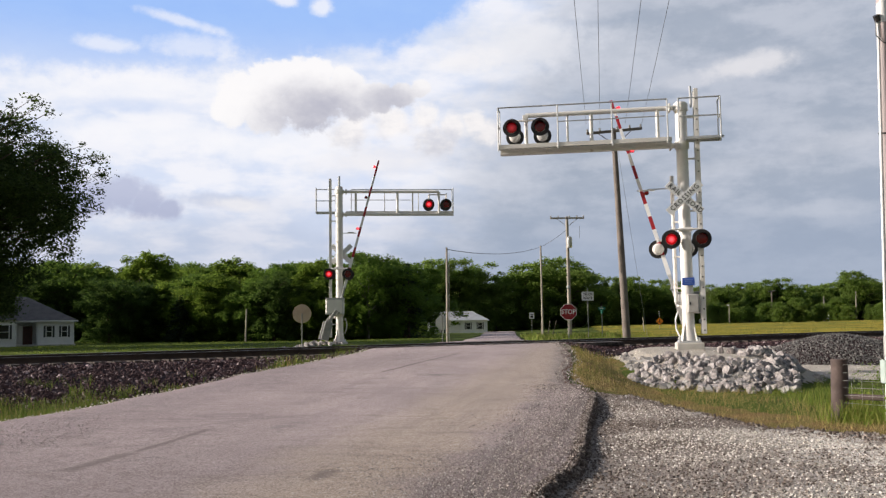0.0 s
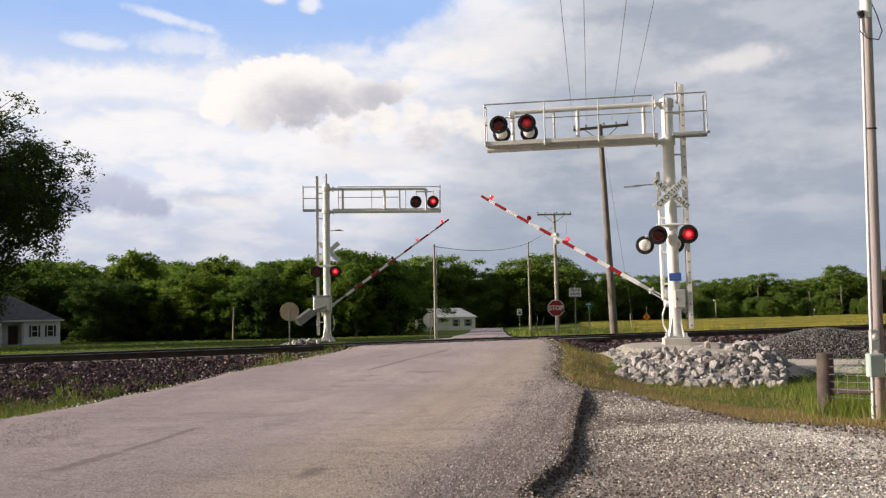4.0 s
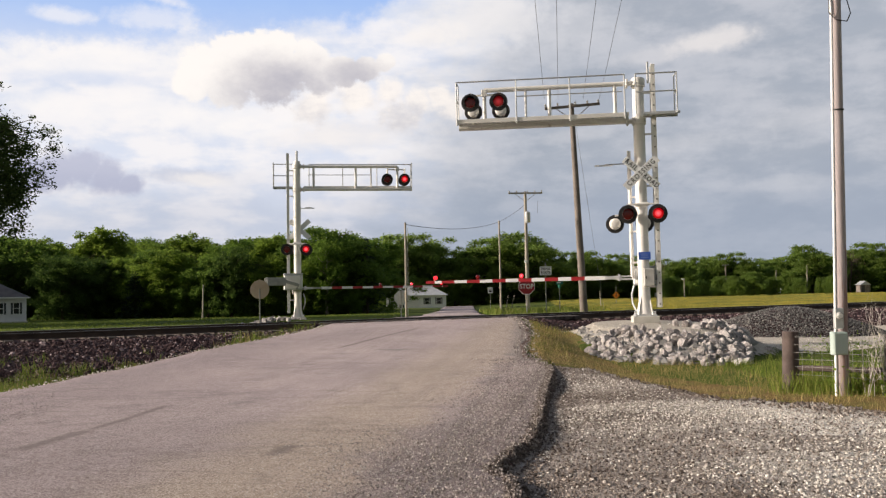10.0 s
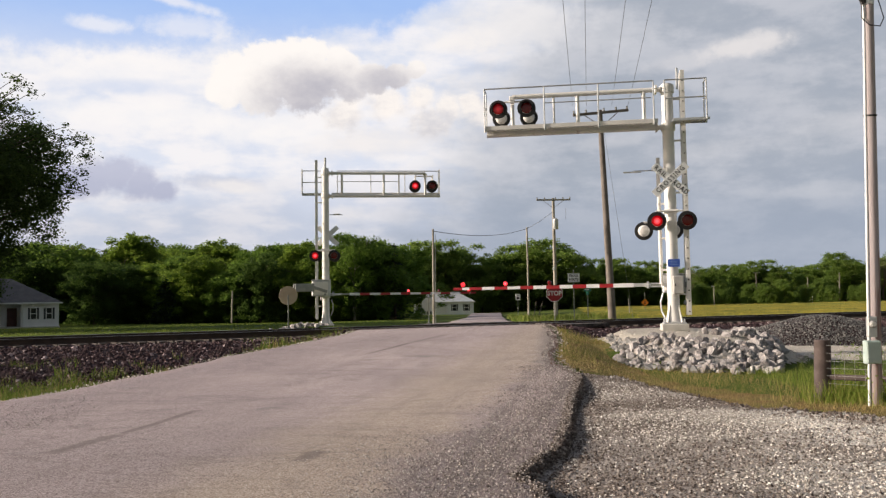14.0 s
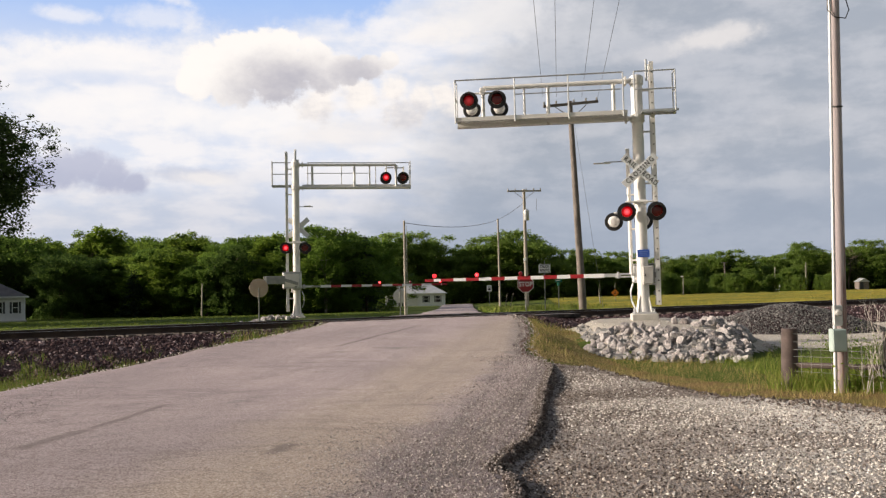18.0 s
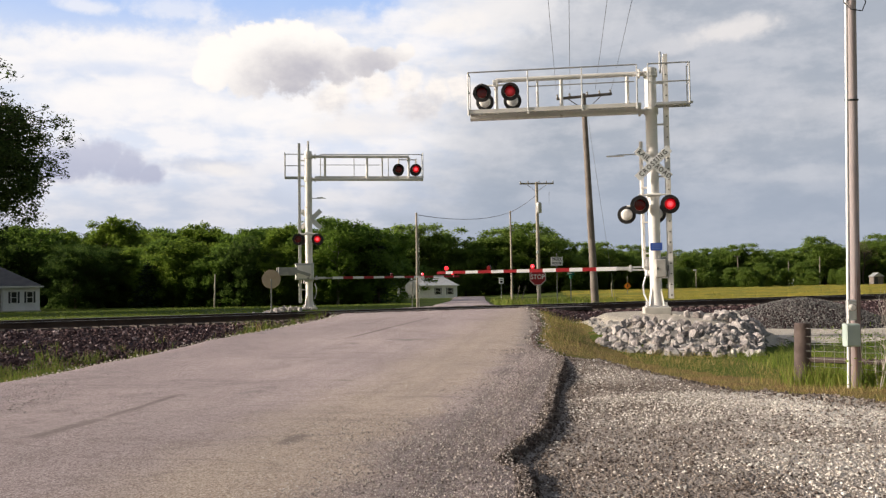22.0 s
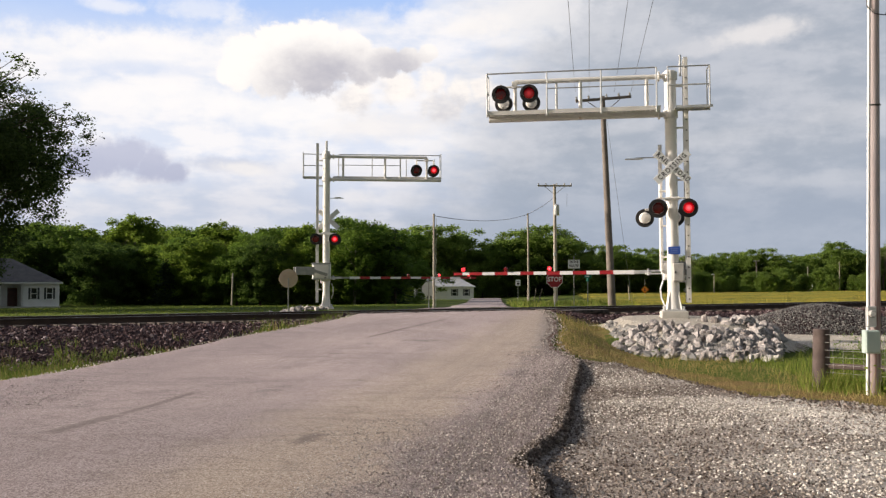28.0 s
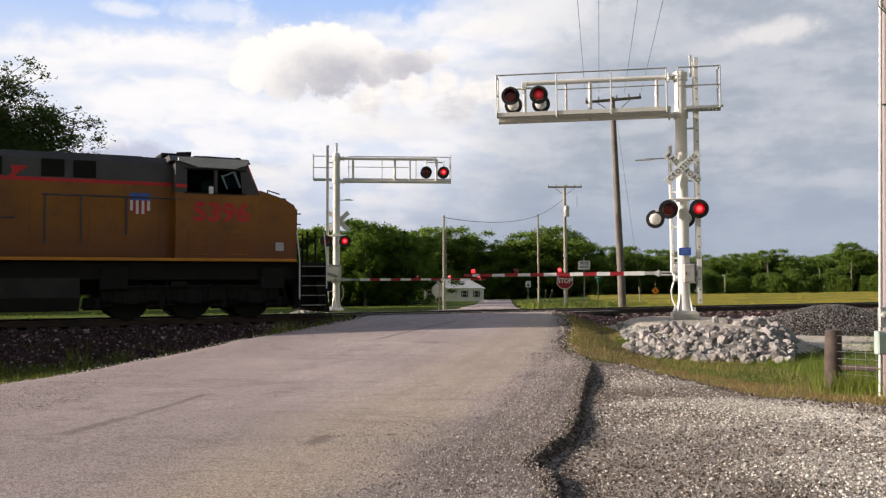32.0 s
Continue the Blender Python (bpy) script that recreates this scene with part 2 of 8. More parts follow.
stone_rock = islands("grey_rock_pieces", [(0.12, 0.115, 0.115), (0.2, 0.195, 0.19), (0.29, 0.28, 0.27), (0.4, 0.37, 0.34)], 0.85, 1.2)
chip_mix = islands("mixed_road_chips", [(0.2, 0.172, 0.162), (0.28, 0.243, 0.23), (0.38, 0.33, 0.31), (0.65, 0.6, 0.56)], 0.85, 1.2)
stone_tar = islands("dark_asphalt_crumbs", [(0.06, 0.044, 0.037), (0.105, 0.081, 0.069), (0.165, 0.132, 0.113), (0.38, 0.325, 0.285)], 0.85, 1.2)
coarse_chip = islands("coarse_road_stones", [(0.11, 0.09, 0.083), (0.21, 0.177, 0.165), (0.3, 0.256, 0.24), (0.66, 0.59, 0.54)], 0.85, 1.2)
rock_mat = surface("limestone_rock", (0.22, 0.203, 0.205), (0.48, 0.44, 0.425), 2.5, 0.85, 0.0, 0.6, 14, (0.7, 0.57, 0.46), 0.57, 0.95, 0.03)
rock_mat.node_tree.nodes["Principled BSDF"].inputs["Specular IOR Level"].default_value = 0.2


# ---- mesh helpers ----
class Geo:
    """Collects vertices and faces of one part."""

    def __init__(self):
        self.v, self.f, self.k = [], [], []

    def add(self, verts, faces, m=None, slot=0):
        base = len(self.v)
        self.v += [tuple(m @ Vector(p)) for p in verts] if m else [tuple(p) for p in verts]
        self.f += [tuple(base + i for i in f) for f in faces]
        self.k += [slot] * len(faces)
        return self

    def box(self, c, size, bevel=0.0, m=None, slot=0):
        """A box with chamfered edges, centred at c."""
        h = [s / 2 for s in size]
        b = min(bevel, min(h) * 0.9)
        if b <= 0:
            vs = [(c[0] + x * h[0], c[1] + y * h[1], c[2] + z * h[2]) for x in (-1, 1) for y in (-1, 1) for z in (-1, 1)]
            return self.add(vs, [(0, 1, 3, 2), (4, 6, 7, 5), (0, 4, 5, 1), (2, 3, 7, 6), (0, 2, 6, 4), (1, 5, 7, 3)], m, slot)
        bm = bmesh.new()
        bmesh.ops.create_cube(bm, size=1.0)
        for q in bm.verts:
            q.co = Vector([c[i] + q.co[i] * size[i] for i in range(3)])
        bmesh.ops.bevel(bm, geom=bm.edges[:], offset=b, segments=1, affect="EDGES")
        bm.verts.index_update()
        vs, fs = [q.co[:] for q in bm.verts], [[q.index for q in f.verts] for f in bm.faces]
        bm.free()
        return self.add(vs, fs, m, slot)

    def tube(self, a, b, r0, r1=None, n=10, caps=True, m=None, slot=0):
        """A tapered round bar from a to b."""
        a, b, r1 = Vector(a), Vector(b), r0 if r1 is None else r1
        q = (b - a).to_track_quat("Z", "Y")
        vs = []
        for p, r in ((a, r0), (b, r1)):
            vs += [p + q @ Vector((r * math.cos(2 * math.pi * k / n), r * math.sin(2 * math.pi * k / n), 0)) for k in range(n)]
        fs = [(k, (k + 1) % n, n + (k + 1) % n, n + k) for k in range(n)]
        if caps:
            fs += [tuple(range(n - 1, -1, -1)), tuple(range(n, 2 * n))]
        return self.add(vs, fs, m, slot)

    def lathe(self, profile, n=16, m=None, slot=0):
        """Rings of (radius, z) round the z axis, closed at both ends."""
        vs = [(r * math.cos(2 * math.pi * k / n), r * math.sin(2 * math.pi * k / n), z) for r, z in profile for k in range(n)]
        fs = [(j * n + k, j * n + (k + 1) % n, (j + 1) * n + (k + 1) % n, (j + 1) * n + k) for j in range(len(profile) - 1) for k in range(n)]
        fs += [tuple(range(n - 1, -1, -1)), tuple(range((len(profile) - 1) * n, len(profile) * n))]
        return self.add(vs, fs, m, slot)

    def prism(self, outline, lo, hi, m=None, slot=0):
        """An outline in x, z pulled along y from lo to hi."""
        n = len(outline)
        vs = [(x, lo, z) for x, z in outline] + [(x, hi, z) for x, z in outline]
        fs = [tuple(range(n)), tuple(range(2 * n - 1, n - 1, -1))] + [(k, n + k, n + (k + 1) % n, (k + 1) % n) for k in range(n)]
        return self.add(vs, fs, m, slot)

    def mesh(self, name, mats, smooth=False):
        me = bpy.data.meshes.new(name)
        me.from_pydata(self.v, [], self.f)
        for q in mats if isinstance(mats, (list, tuple)) else [mats]:
            me.materials.append(q)
        me.polygons.foreach_set("material_index", self.k)
        bm = bmesh.new()
        bm.from_mesh(me)
        bmesh.ops.recalc_face_normals(bm, faces=bm.faces[:])
        if smooth:
            for f in bm.faces:
                f.smooth = True
            for e in bm.edges:
                e.smooth = len(e.link_faces) == 2 and e.calc_face_angle(3.0) < 0.7
        bm.to_mesh(me)
        bm.free()
        return me


def part(name, geo, mats, parent, label="", smooth=False, m=None):
    ob = new(name, geo.mesh(name, mats, smooth) if isinstance(geo, Geo) else geo)
    ob.parent = parent
    if m is not None:
        ob.matrix_basis = m
    return tagged(ob, label)


def thing(name, m, label, category, group="", kind=""):
    """An empty at a thing's base."""
    ob = new(name)
    ob.empty_display_size = 0.2
    ob.matrix_basis = m
    return tagged(ob, label, category, group, kind)


def solid(name, geo, mats, label, category="", group="", kind="", smooth=False, m=None):
    ob = new(name, geo.mesh(name, mats, smooth) if isinstance(geo, Geo) else geo)
    if m is not None:
        ob.matrix_basis = m
    return tagged(ob, label, category, group, kind)


def array_mesh(name, v, f, mats, smooth=False):
    """A mesh from numpy arrays; all faces have the same number of corners."""
    me = bpy.data.meshes.new(name)
    me.vertices.add(len(v)), me.loops.add(f.size), me.polygons.add(len(f))
    me.vertices.foreach_set("co", np.ascontiguousarray(v, np.float32).ravel())
    me.loops.foreach_set("vertex_index", np.ascontiguousarray(f, np.int32).ravel())
    me.polygons.foreach_set("loop_start", np.arange(0, f.size, f.shape[1], dtype=np.int32))
    me.polygons.foreach_set("use_smooth", np.full(len(f), smooth))
    me.update(calc_edges=True)
    for q in mats if isinstance(mats, (list, tuple)) else [mats]:
        me.materials.append(q)
    return me


def turns(rng, n, tilt=math.pi):
    """n random turns; tilt limits the lean from upright."""
    a, b, c = rng.uniform(0, 2 * math.pi, n), rng.uniform(-tilt, tilt, n), rng.uniform(0, 2 * math.pi, n)
    o, l = np.zeros(n), np.ones(n)
    rz = lambda t: np.stack([np.cos(t), -np.sin(t), o, np.sin(t), np.cos(t), o, o, o, l], 1).reshape(-1, 3, 3)
    rx = np.stack([l, o, o, o, np.cos(b), -np.sin(b), o, np.sin(b), np.cos(b)], 1).reshape(-1, 3, 3)
    return rz(a) @ rx @ rz(c)


def scatter(v, f, at, turn, size):
    """Many copies of a small template as arrays of vertices and faces."""
    size = np.asarray(size, float)
    size = size[:, None] * np.ones(3) if size.ndim == 1 else size
    vs = np.einsum("nij,nkj->nki", turn, v[None] * size[:, None]) + at[:, None]
    fs = f[None] + (np.arange(len(at)) * len(v))[:, None, None]
    return vs.reshape(-1, 3), fs.reshape(-1, f.shape[1])


STONE_V = np.array([(1, 0.1, -0.1), (-0.9, 0.25, 0), (0.1, 0.9, 0.1), (-0.15, -1, 0.05), (0.15, 0.05, 0.75), (-0.1, -0.05, -0.7)])
STONE_F = np.array([(0, 2, 4), (2, 1, 4), (1, 3, 4), (3, 0, 4), (2, 0, 5), (1, 2, 5), (3, 1, 5), (0, 3, 5)])
LEAF_V = np.array([(-0.5, 0, 0), (0, -0.3, 0.08), (0.5, 0, 0), (0, 0.3, 0.08)])
LEAF_F = np.array([(0, 1, 2, 3)])
BLADE_V = np.array([(-0.02, 0, 0), (0.02, 0, 0), (0.012, 0.09, 0.55), (-0.012, 0.09, 0.55), (0.004, 0.26, 0.95), (-0.004, 0.26, 0.95)])
BLADE_F = np.array([(0, 1, 2, 3), (3, 2, 4, 5)])


# ---- the lie of the land ----
TX, TY, TA = 0.64, 31.07, 27.77          # a point of the track's middle, and its bearing from +x
TC, TS = math.cos(radians(TA)), math.sin(radians(TA))
RAIL_Z = 0.47


def track_pose(s, u=0.0, z=RAIL_Z):
    return pose(TX + s * TC - u * TS, TY + s * TS + u * TC, z, 0, 0, TA)


def track_su(x, y):
    return (x - TX) * TC + (y - TY) * TS, -(x - TX) * TS + (y - TY) * TC


LEFT_Y = [-25, -6, 5, 7.55, 8.5, 9.3, 10.55, 12, 13.17, 14.17, 15.73, 16.5, 17.37, 18.95, 19.66, 20.86, 21.95, 23.72, 24.96, 26.3, 30, 31.2, 33.5, 36, 47, 60, 105, 140, 175]
LEFT_X = [-24, -13, -9, -8.14, -7.83, -7.56, -7.14, -6.65, -6.26, -5.88, -5.58, -5.36, -5.11, -4.75, -4.59, -4.24, -3.79, -3.24, -2.95, -2.65, -2.4, -1.5, 0.2, 0.3, 0.45, 0.8, 2.5, 3.9, 5.4]
RIGHT_Y = [-25, -6, 5, 6.93, 7.47, 7.63, 7.87, 8.87, 9.18, 10.69, 13.47, 15.96, 16.7, 17.83, 18.46, 20.77, 23.75, 27.73, 32, 34.5, 40, 47, 60, 105, 140, 175]
RIGHT_X = [1, 0.7, 0.75, 0.84, 0.88, 0.77, 0.74, 1.08, 1.23, 1.52, 1.98, 2.45, 2.52, 2.37, 2.23, 2.43, 2.95, 3.3, 3.35, 2.45, 2.65, 3.1, 4.1, 6.8, 8.9, 11.0]
ROAD_Y = sorted(set(LEFT_Y + RIGHT_Y))
ROAD_L, ROAD_R = np.interp(ROAD_Y, LEFT_Y, LEFT_X), np.interp(ROAD_Y, RIGHT_Y, RIGHT_X)
ROAD_U = [-60, -16, -10, -6, -2.2, 2.2, 6, 12, 20, 30, 70, 150, 400]
ROAD_Z = [0.0, 0.02, 0.15, 0.32, 0.455, 0.455, 0.38, 0.15, -0.1, -0.4, -1.55, -2.95, -3.6]


DRIVE_X, DRIVE_Y = [1.2, 2.5, 3.2, 3.9, 5.0, 5.6, 8.0, 14.0], [18.5, 17.6, 16.9, 14.0, 12.5, 11.8, 10.2, 8.5]


def drive_edge(x):
    """How far the gravel drive reaches at a given x."""
    return np.interp(x, DRIVE_X, DRIVE_Y)


def road_z(x, y):
    return np.interp(track_su(x, y)[1], ROAD_U, ROAD_Z)


def land_z(x, y):
    """Height of the ground sheet."""
    x, y = np.asarray(x, float), np.asarray(y, float)
    s, u = track_su(x, y)
    near = np.interp(-u, [0, 1.9, 4.3, 9, 15, 19, 60, 4000], [0.2, 0.2, -0.24, -0.32, -0.32, -0.1, -0.1, -0.5])
    ditch = np.interp(-u, [0, 1.9, 4.9, 7, 13, 19, 60, 4000], [0.2, 0.2, -0.42, -0.5, -0.45, -0.1, -0.1, -0.5])
    west = np.interp(x, [-4, -2.5], [1, 0])
    near = near * (1 - west) + ditch * west
    far = np.interp(u, [0, 1.9, 4.0, 14, 30, 70, 150, 400, 4000], [0.2, 0.2, -0.1, -0.2, -0.5, -1.45, -2.5, -3.2, -3.6])
    z = np.where(u < 0, near, far)
    z = z + np.where((np.abs(u) > 5), 0.05 * np.sin(x * 0.31) * np.cos(y * 0.27), 0.0)
    z = z - 0.55 * np.interp(y, [70, 150], [0, 1]) * np.interp(x, [-60, -25, 12, 28], [0, 1, 1, 0])
    rm = np.hypot((x - 6.65) / 2.8, (y - 25.7) / 5.0)
    z = np.maximum(z, np.interp(rm, [0, 0.6, 1.12, 1.13], [0.38, 0.36, -0.42, -9]))
    rl = np.hypot(x + 5.7, y - 43.5)
    z = np.maximum(z, np.interp(rl, [0, 1.3, 2.6, 2.7], [0.06, 0.04, -0.4, -9]))
    out = np.maximum(np.interp(y, ROAD_Y, ROAD_L) - x, x - np.interp(y, ROAD_Y, ROAD_R))
    rz = road_z(x, y) - np.interp(y, [16.5, 18.5, 31, 33], [0.09, 0.045, 0.045, 0.09])
    k = np.clip((out - 0.2) / np.where((x < 0) & (u < 0), 0.9, 1.6), 0, 1)
    k = np.where((y < 175) & (y > -25), k, 1.0)
    drive = (x > np.interp(y, ROAD_Y, ROAD_R) - 0.3) & (x < 13) & (y < drive_edge(x) - 0.2)
    return rz * (1 - k) + z * k - 0.14 * drive


def grown(lo, hi, step, far, factor=1.22):
    """Coordinates spaced evenly from lo to hi, then ever wider out to far."""
    mid = list(np.arange(lo, hi + step / 2, step))
    d, right, left = step, [], []
    while (right or mid)[-1] < far:
        d *= factor
        right.append((right or mid)[-1] + d)
    d = step
    while (left or [lo])[-1] > -far:
        d *= factor
        left.append((left or [lo])[-1] - d)
    return np.array(left[::-1] + mid + right)


def sheet(xs, ys, height):
    gx, gy = np.meshgrid(xs, ys)
    v = np.stack([gx, gy, height(gx, gy)], -1).reshape(-1, 3)
    i = np.arange(len(xs) * len(ys)).reshape(len(ys), len(xs))
    return v, np.stack([i[:-1, :-1], i[:-1, 1:], i[1:, 1:], i[1:, :-1]], -1).reshape(-1, 4)


# ---- ground ----
n = Nodes("grassy_ground")
p = n.place()
g = n.mix(n.ramp(n.noise(0.07, 5, 0.6, p), 0.35, 0.65), (0.065, 0.1, 0.018), (0.1, 0.135, 0.024))
g = n.mix(n.ramp(n.noise(0.9, 6, 0.65, p), 0.45, 0.72), g, (0.12, 0.12, 0.04))
g = n.mix(n.ramp(n.noise(7, 5, 0.7, p), 0.5, 0.8), g, (0.06, 0.05, 0.03))
n.bump(n.noise(25, 5, 0.7, p), 0.7, 0.05)
grass_ground = n.set(Base_Color=g, Roughness=0.95, Specular_IOR_Level=0.05)
v, f = sheet(grown(-32, 34, 0.6, 3800), grown(-8, 62, 0.6, 3800), land_z)
tagged(new("ground", array_mesh("ground", v, f, grass_ground, True)), "rough grassy ground falling away beyond the railway", "ground", kind="structure")

# ---- road ----
n = Nodes("chip_seal_asphalt")
p = n.place()
sep = n.node("ShaderNodeSeparateXYZ")
n.t.links.new(p, sep.inputs[0])
chips = n.node("ShaderNodeTexVoronoi")
n.put(chips.inputs["Scale"], 85.0), n.put(chips.inputs["Vector"], p)
g = n.mix(n.ramp(n.noise(0.35, 6, 0.6, p), 0.35, 0.68), (0.365, 0.294, 0.287), (0.445, 0.359, 0.348))
g = n.mix(n.ramp(n.noise(1.6, 5, 0.65, p), 0.56, 0.75), g, (0.25, 0.217, 0.21))
g = n.mix(n.math("MULTIPLY", n.math("SUBTRACT", 1.0, n.ramp(n.math("ADD", sep.outputs["X"], n.math("MULTIPLY", n.noise(0.25, 3, 0.5, p), 3.0)), -4.5, 0.5)), 0.55), g, (0.27, 0.211, 0.22))
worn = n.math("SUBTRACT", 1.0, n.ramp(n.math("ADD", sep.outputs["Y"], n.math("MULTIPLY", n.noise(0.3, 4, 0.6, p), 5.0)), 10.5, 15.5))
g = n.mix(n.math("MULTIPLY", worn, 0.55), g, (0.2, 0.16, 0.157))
lane = n.math("SUBTRACT", sep.outputs["X"], n.math("MULTIPLY", sep.outputs["Y"], 0.21))
edge = n.math("ADD", lane, n.math("MULTIPLY", n.noise(0.8, 5, 0.65, p), 1.6))
tan_band = n.math("MULTIPLY", n.ramp(edge, -3.6, -2.2), n.math("SUBTRACT", 1.0, n.ramp(edge, -1.6, -0.9)))
g = n.mix(n.math("MULTIPLY", tan_band, 0.5), g, (0.43, 0.345, 0.25))
coarse = n.math("MULTIPLY", n.ramp(edge, -1.5, -0.8), n.math("SUBTRACT", 1.0, n.ramp(sep.outputs["Y"], 16.5, 18.0)))
lines = n.node("ShaderNodeCombineXYZ")
n.put(lines.inputs[0], n.math("MULTIPLY", lane, 2.6)), n.put(lines.inputs[1], n.math("MULTIPLY", sep.outputs["Y"], 0.1))
rut = n.ramp(n.noise(1.0, 4, 0.6, lines.outputs[0]), 0.45, 0.62)
g = n.mix(n.math("MULTIPLY", coarse, n.math("ADD", 0.15, n.math("MULTIPLY", rut, 0.65))), g, (0.19, 0.162, 0.155))
g = n.mix(n.math("MULTIPLY", rut, 0.12), g, (0.15, 0.125, 0.118))
strip = n.math("MULTIPLY", n.ramp(n.math("ADD", n.math("SUBTRACT", sep.outputs["X"], n.math("MULTIPLY", sep.outputs["Y"], 0.12)), n.math("MULTIPLY", n.noise(2.2, 5, 0.7, p), 0.8)), -0.15, 0.2), n.ramp(sep.outputs["Y"], 16.5, 18.5))
strip = n.math("MULTIPLY", strip, n.math("SUBTRACT", 1.0, n.ramp(sep.outputs["Y"], 31.0, 33.0)))
g = n.mix(n.math("MULTIPLY", strip, 0.7), g, (0.22, 0.19, 0.175))
g = n.mix(0.85, g, n.mix(n.ramp(chips.outputs["Color"], 0.0, 1.0), (0.1, 0.1, 0.1), (0.9, 0.9, 0.9)), "SOFT_LIGHT")
speck = n.math("MAXIMUM", n.ramp(n.noise(105, 2, 0.5, p), 0.62, 0.7), n.ramp(n.noise(52, 2, 0.5, p), 0.67, 0.73))
g = n.mix(n.math("MULTIPLY", speck, 0.75), g, (0.62, 0.57, 0.52))
pit = n.ramp(n.noise(115, 2, 0.5, p), 0.37, 0.29)
g = n.mix(n.math("MULTIPLY", pit, 0.5), g, (0.09, 0.075, 0.07))
stretch = n.node("ShaderNodeMapping")
n.t.links.new(p, stretch.inputs["Vector"])
stretch.inputs["Rotation"].default_value, stretch.inputs["Scale"].default_value = (0, 0, radians(-38)), (0.5, 1.5, 1)
crack = n.ramp(n.math("ABSOLUTE", n.math("SUBTRACT", n.noise(0.55, 3, 0.5, stretch.outputs[0]), 0.5)), 0.0, 0.022)
g = n.mix(n.math("MULTIPLY", n.math("SUBTRACT", 1.0, crack), 0.22), g, (0.1, 0.085, 0.08))
SEAMS = [(-1.65, 20.11, -0.79, 22.84, 0.07), (-0.79, 22.84, 0.08, 25.40, 0.05), (-3.78, 8.96, -3.53, 10.16, 0.11), (-3.53, 10.16, -3.17, 12.00, 0.07), (-1.32, 8.45, -1.19, 9.03, 0.10), (-4.25, 16.63, -4.04, 16.73, 0.06), (-2.06, 16.98, -1.87, 16.97, 0.05), (-3.75, 21.14, -3.64, 21.13, 0.06)]   # dark tar streaks: ends and half width
ragged = n.math("MULTIPLY", n.math("SUBTRACT", n.noise(5, 5, 0.7, p), 0.5), 0.35)
for x0, y0, x1, y1, half in SEAMS:
    long = math.hypot(x1 - x0, y1 - y0)
    dx, dy = (x1 - x0) / long, (y1 - y0) / long
    px_, py_ = n.math("SUBTRACT", sep.outputs["X"], x0), n.math("SUBTRACT", sep.outputs["Y"], y0)
    along = n.math("ADD", n.math("MULTIPLY", px_, dx), n.math("MULTIPLY", py_, dy))
    off = n.math("ABSOLUTE", n.math("ADD", n.math("SUBTRACT", n.math("MULTIPLY", px_, dy), n.math("MULTIPLY", py_, dx)), n.math("MULTIPLY", ragged, half * 4)))
    past = n.math("ABSOLUTE", n.math("SUBTRACT", along, long / 2))
    mask = n.math("MULTIPLY", n.math("SUBTRACT", 1.0, n.ramp(off, half * 0.2, half * 1.3)), n.math("SUBTRACT", 1.0, n.ramp(past, long * 0.4, long * 0.56)))
    g = n.mix(n.math("MULTIPLY", mask, 0.62), g, (0.13, 0.105, 0.1))
n.bump(n.math("ADD", n.math("MULTIPLY", chips.outputs["Distance"], 0.6), n.noise(70, 4, 0.7, p)), 0.4, 0.01)
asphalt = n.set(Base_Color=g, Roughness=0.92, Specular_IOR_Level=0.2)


def road_sheet(across):
    """The carriageway with its crown and rounded, broken edges."""
    ys = np.concatenate([np.arange(-25, 4, 0.5), np.arange(4, 20, 0.1), np.arange(20, 175.2, 0.4)])
    k = np.concatenate([[0, 0.004, 0.012], np.linspace(0.03, 0.97, across), [0.978, 0.985, 0.992, 1.0]])
    yy, kk = np.meshgrid(ys, k, indexing="ij")
    wob = np.array([noise.noise(Vector((0.0, y * 0.9, 3.0))) * 0.05 + noise.noise(Vector((5.0, y * 3.1, 1.0))) * 0.05 + noise.noise(Vector((2.0, y * 8.0, 4.0))) * 0.022 for y in ys])[:, None]
    wob2 = np.array([noise.noise(Vector((9.0, y * 1.1, 3.0))) * 0.06 for y in ys])[:, None]
    left, right = np.interp(yy, ROAD_Y, ROAD_L) + wob2, np.interp(yy, ROAD_Y, ROAD_R) + wob
    xx = left + (right - left) * kk
    lip = np.array([0.009 * noise.noise(Vector((x * 0.5, y * 0.5, 0))) for x, y in zip(xx.ravel(), yy.ravel())]).reshape(xx.shape)
    zz = road_z(xx, yy) + lip * np.interp(np.abs(track_su(xx, yy)[1]), [2.4, 4.5], [0, 1]) + 0.03 * (1 - (2 * kk - 1) ** 2) * np.interp(np.abs(track_su(xx, yy)[1]), [2.4, 4.5], [0, 1])
    zz[:, 0] -= 0.12
    step = np.interp(ys, [16.9, 18.3], [1, 0.2])
    for col, drop in ((-6, 0.002), (-5, 0.006), (-4, 0.016), (-3, 0.036), (-2, 0.08), (-1, 0.16)):
        zz[:, col] -= drop * step
    zz[:, 1] -= 0.03
    rough = np.random.default_rng(3).normal(0, 0.004, (len(ys), 3))
    xx[:, -3:] += rough * (1.0, 2.0, 2.6)
    zz[:, -3:] += np.random.default_rng(4).normal(0, 0.008, (len(ys), 3))
    v = np.stack([xx, yy, zz], -1).reshape(-1, 3)
    i = np.arange(xx.size).reshape(xx.shape)
    return v, np.stack([i[:-1, :-1], i[:-1, 1:], i[1:, 1:], i[1:, :-1]], -1).reshape(-1, 4)


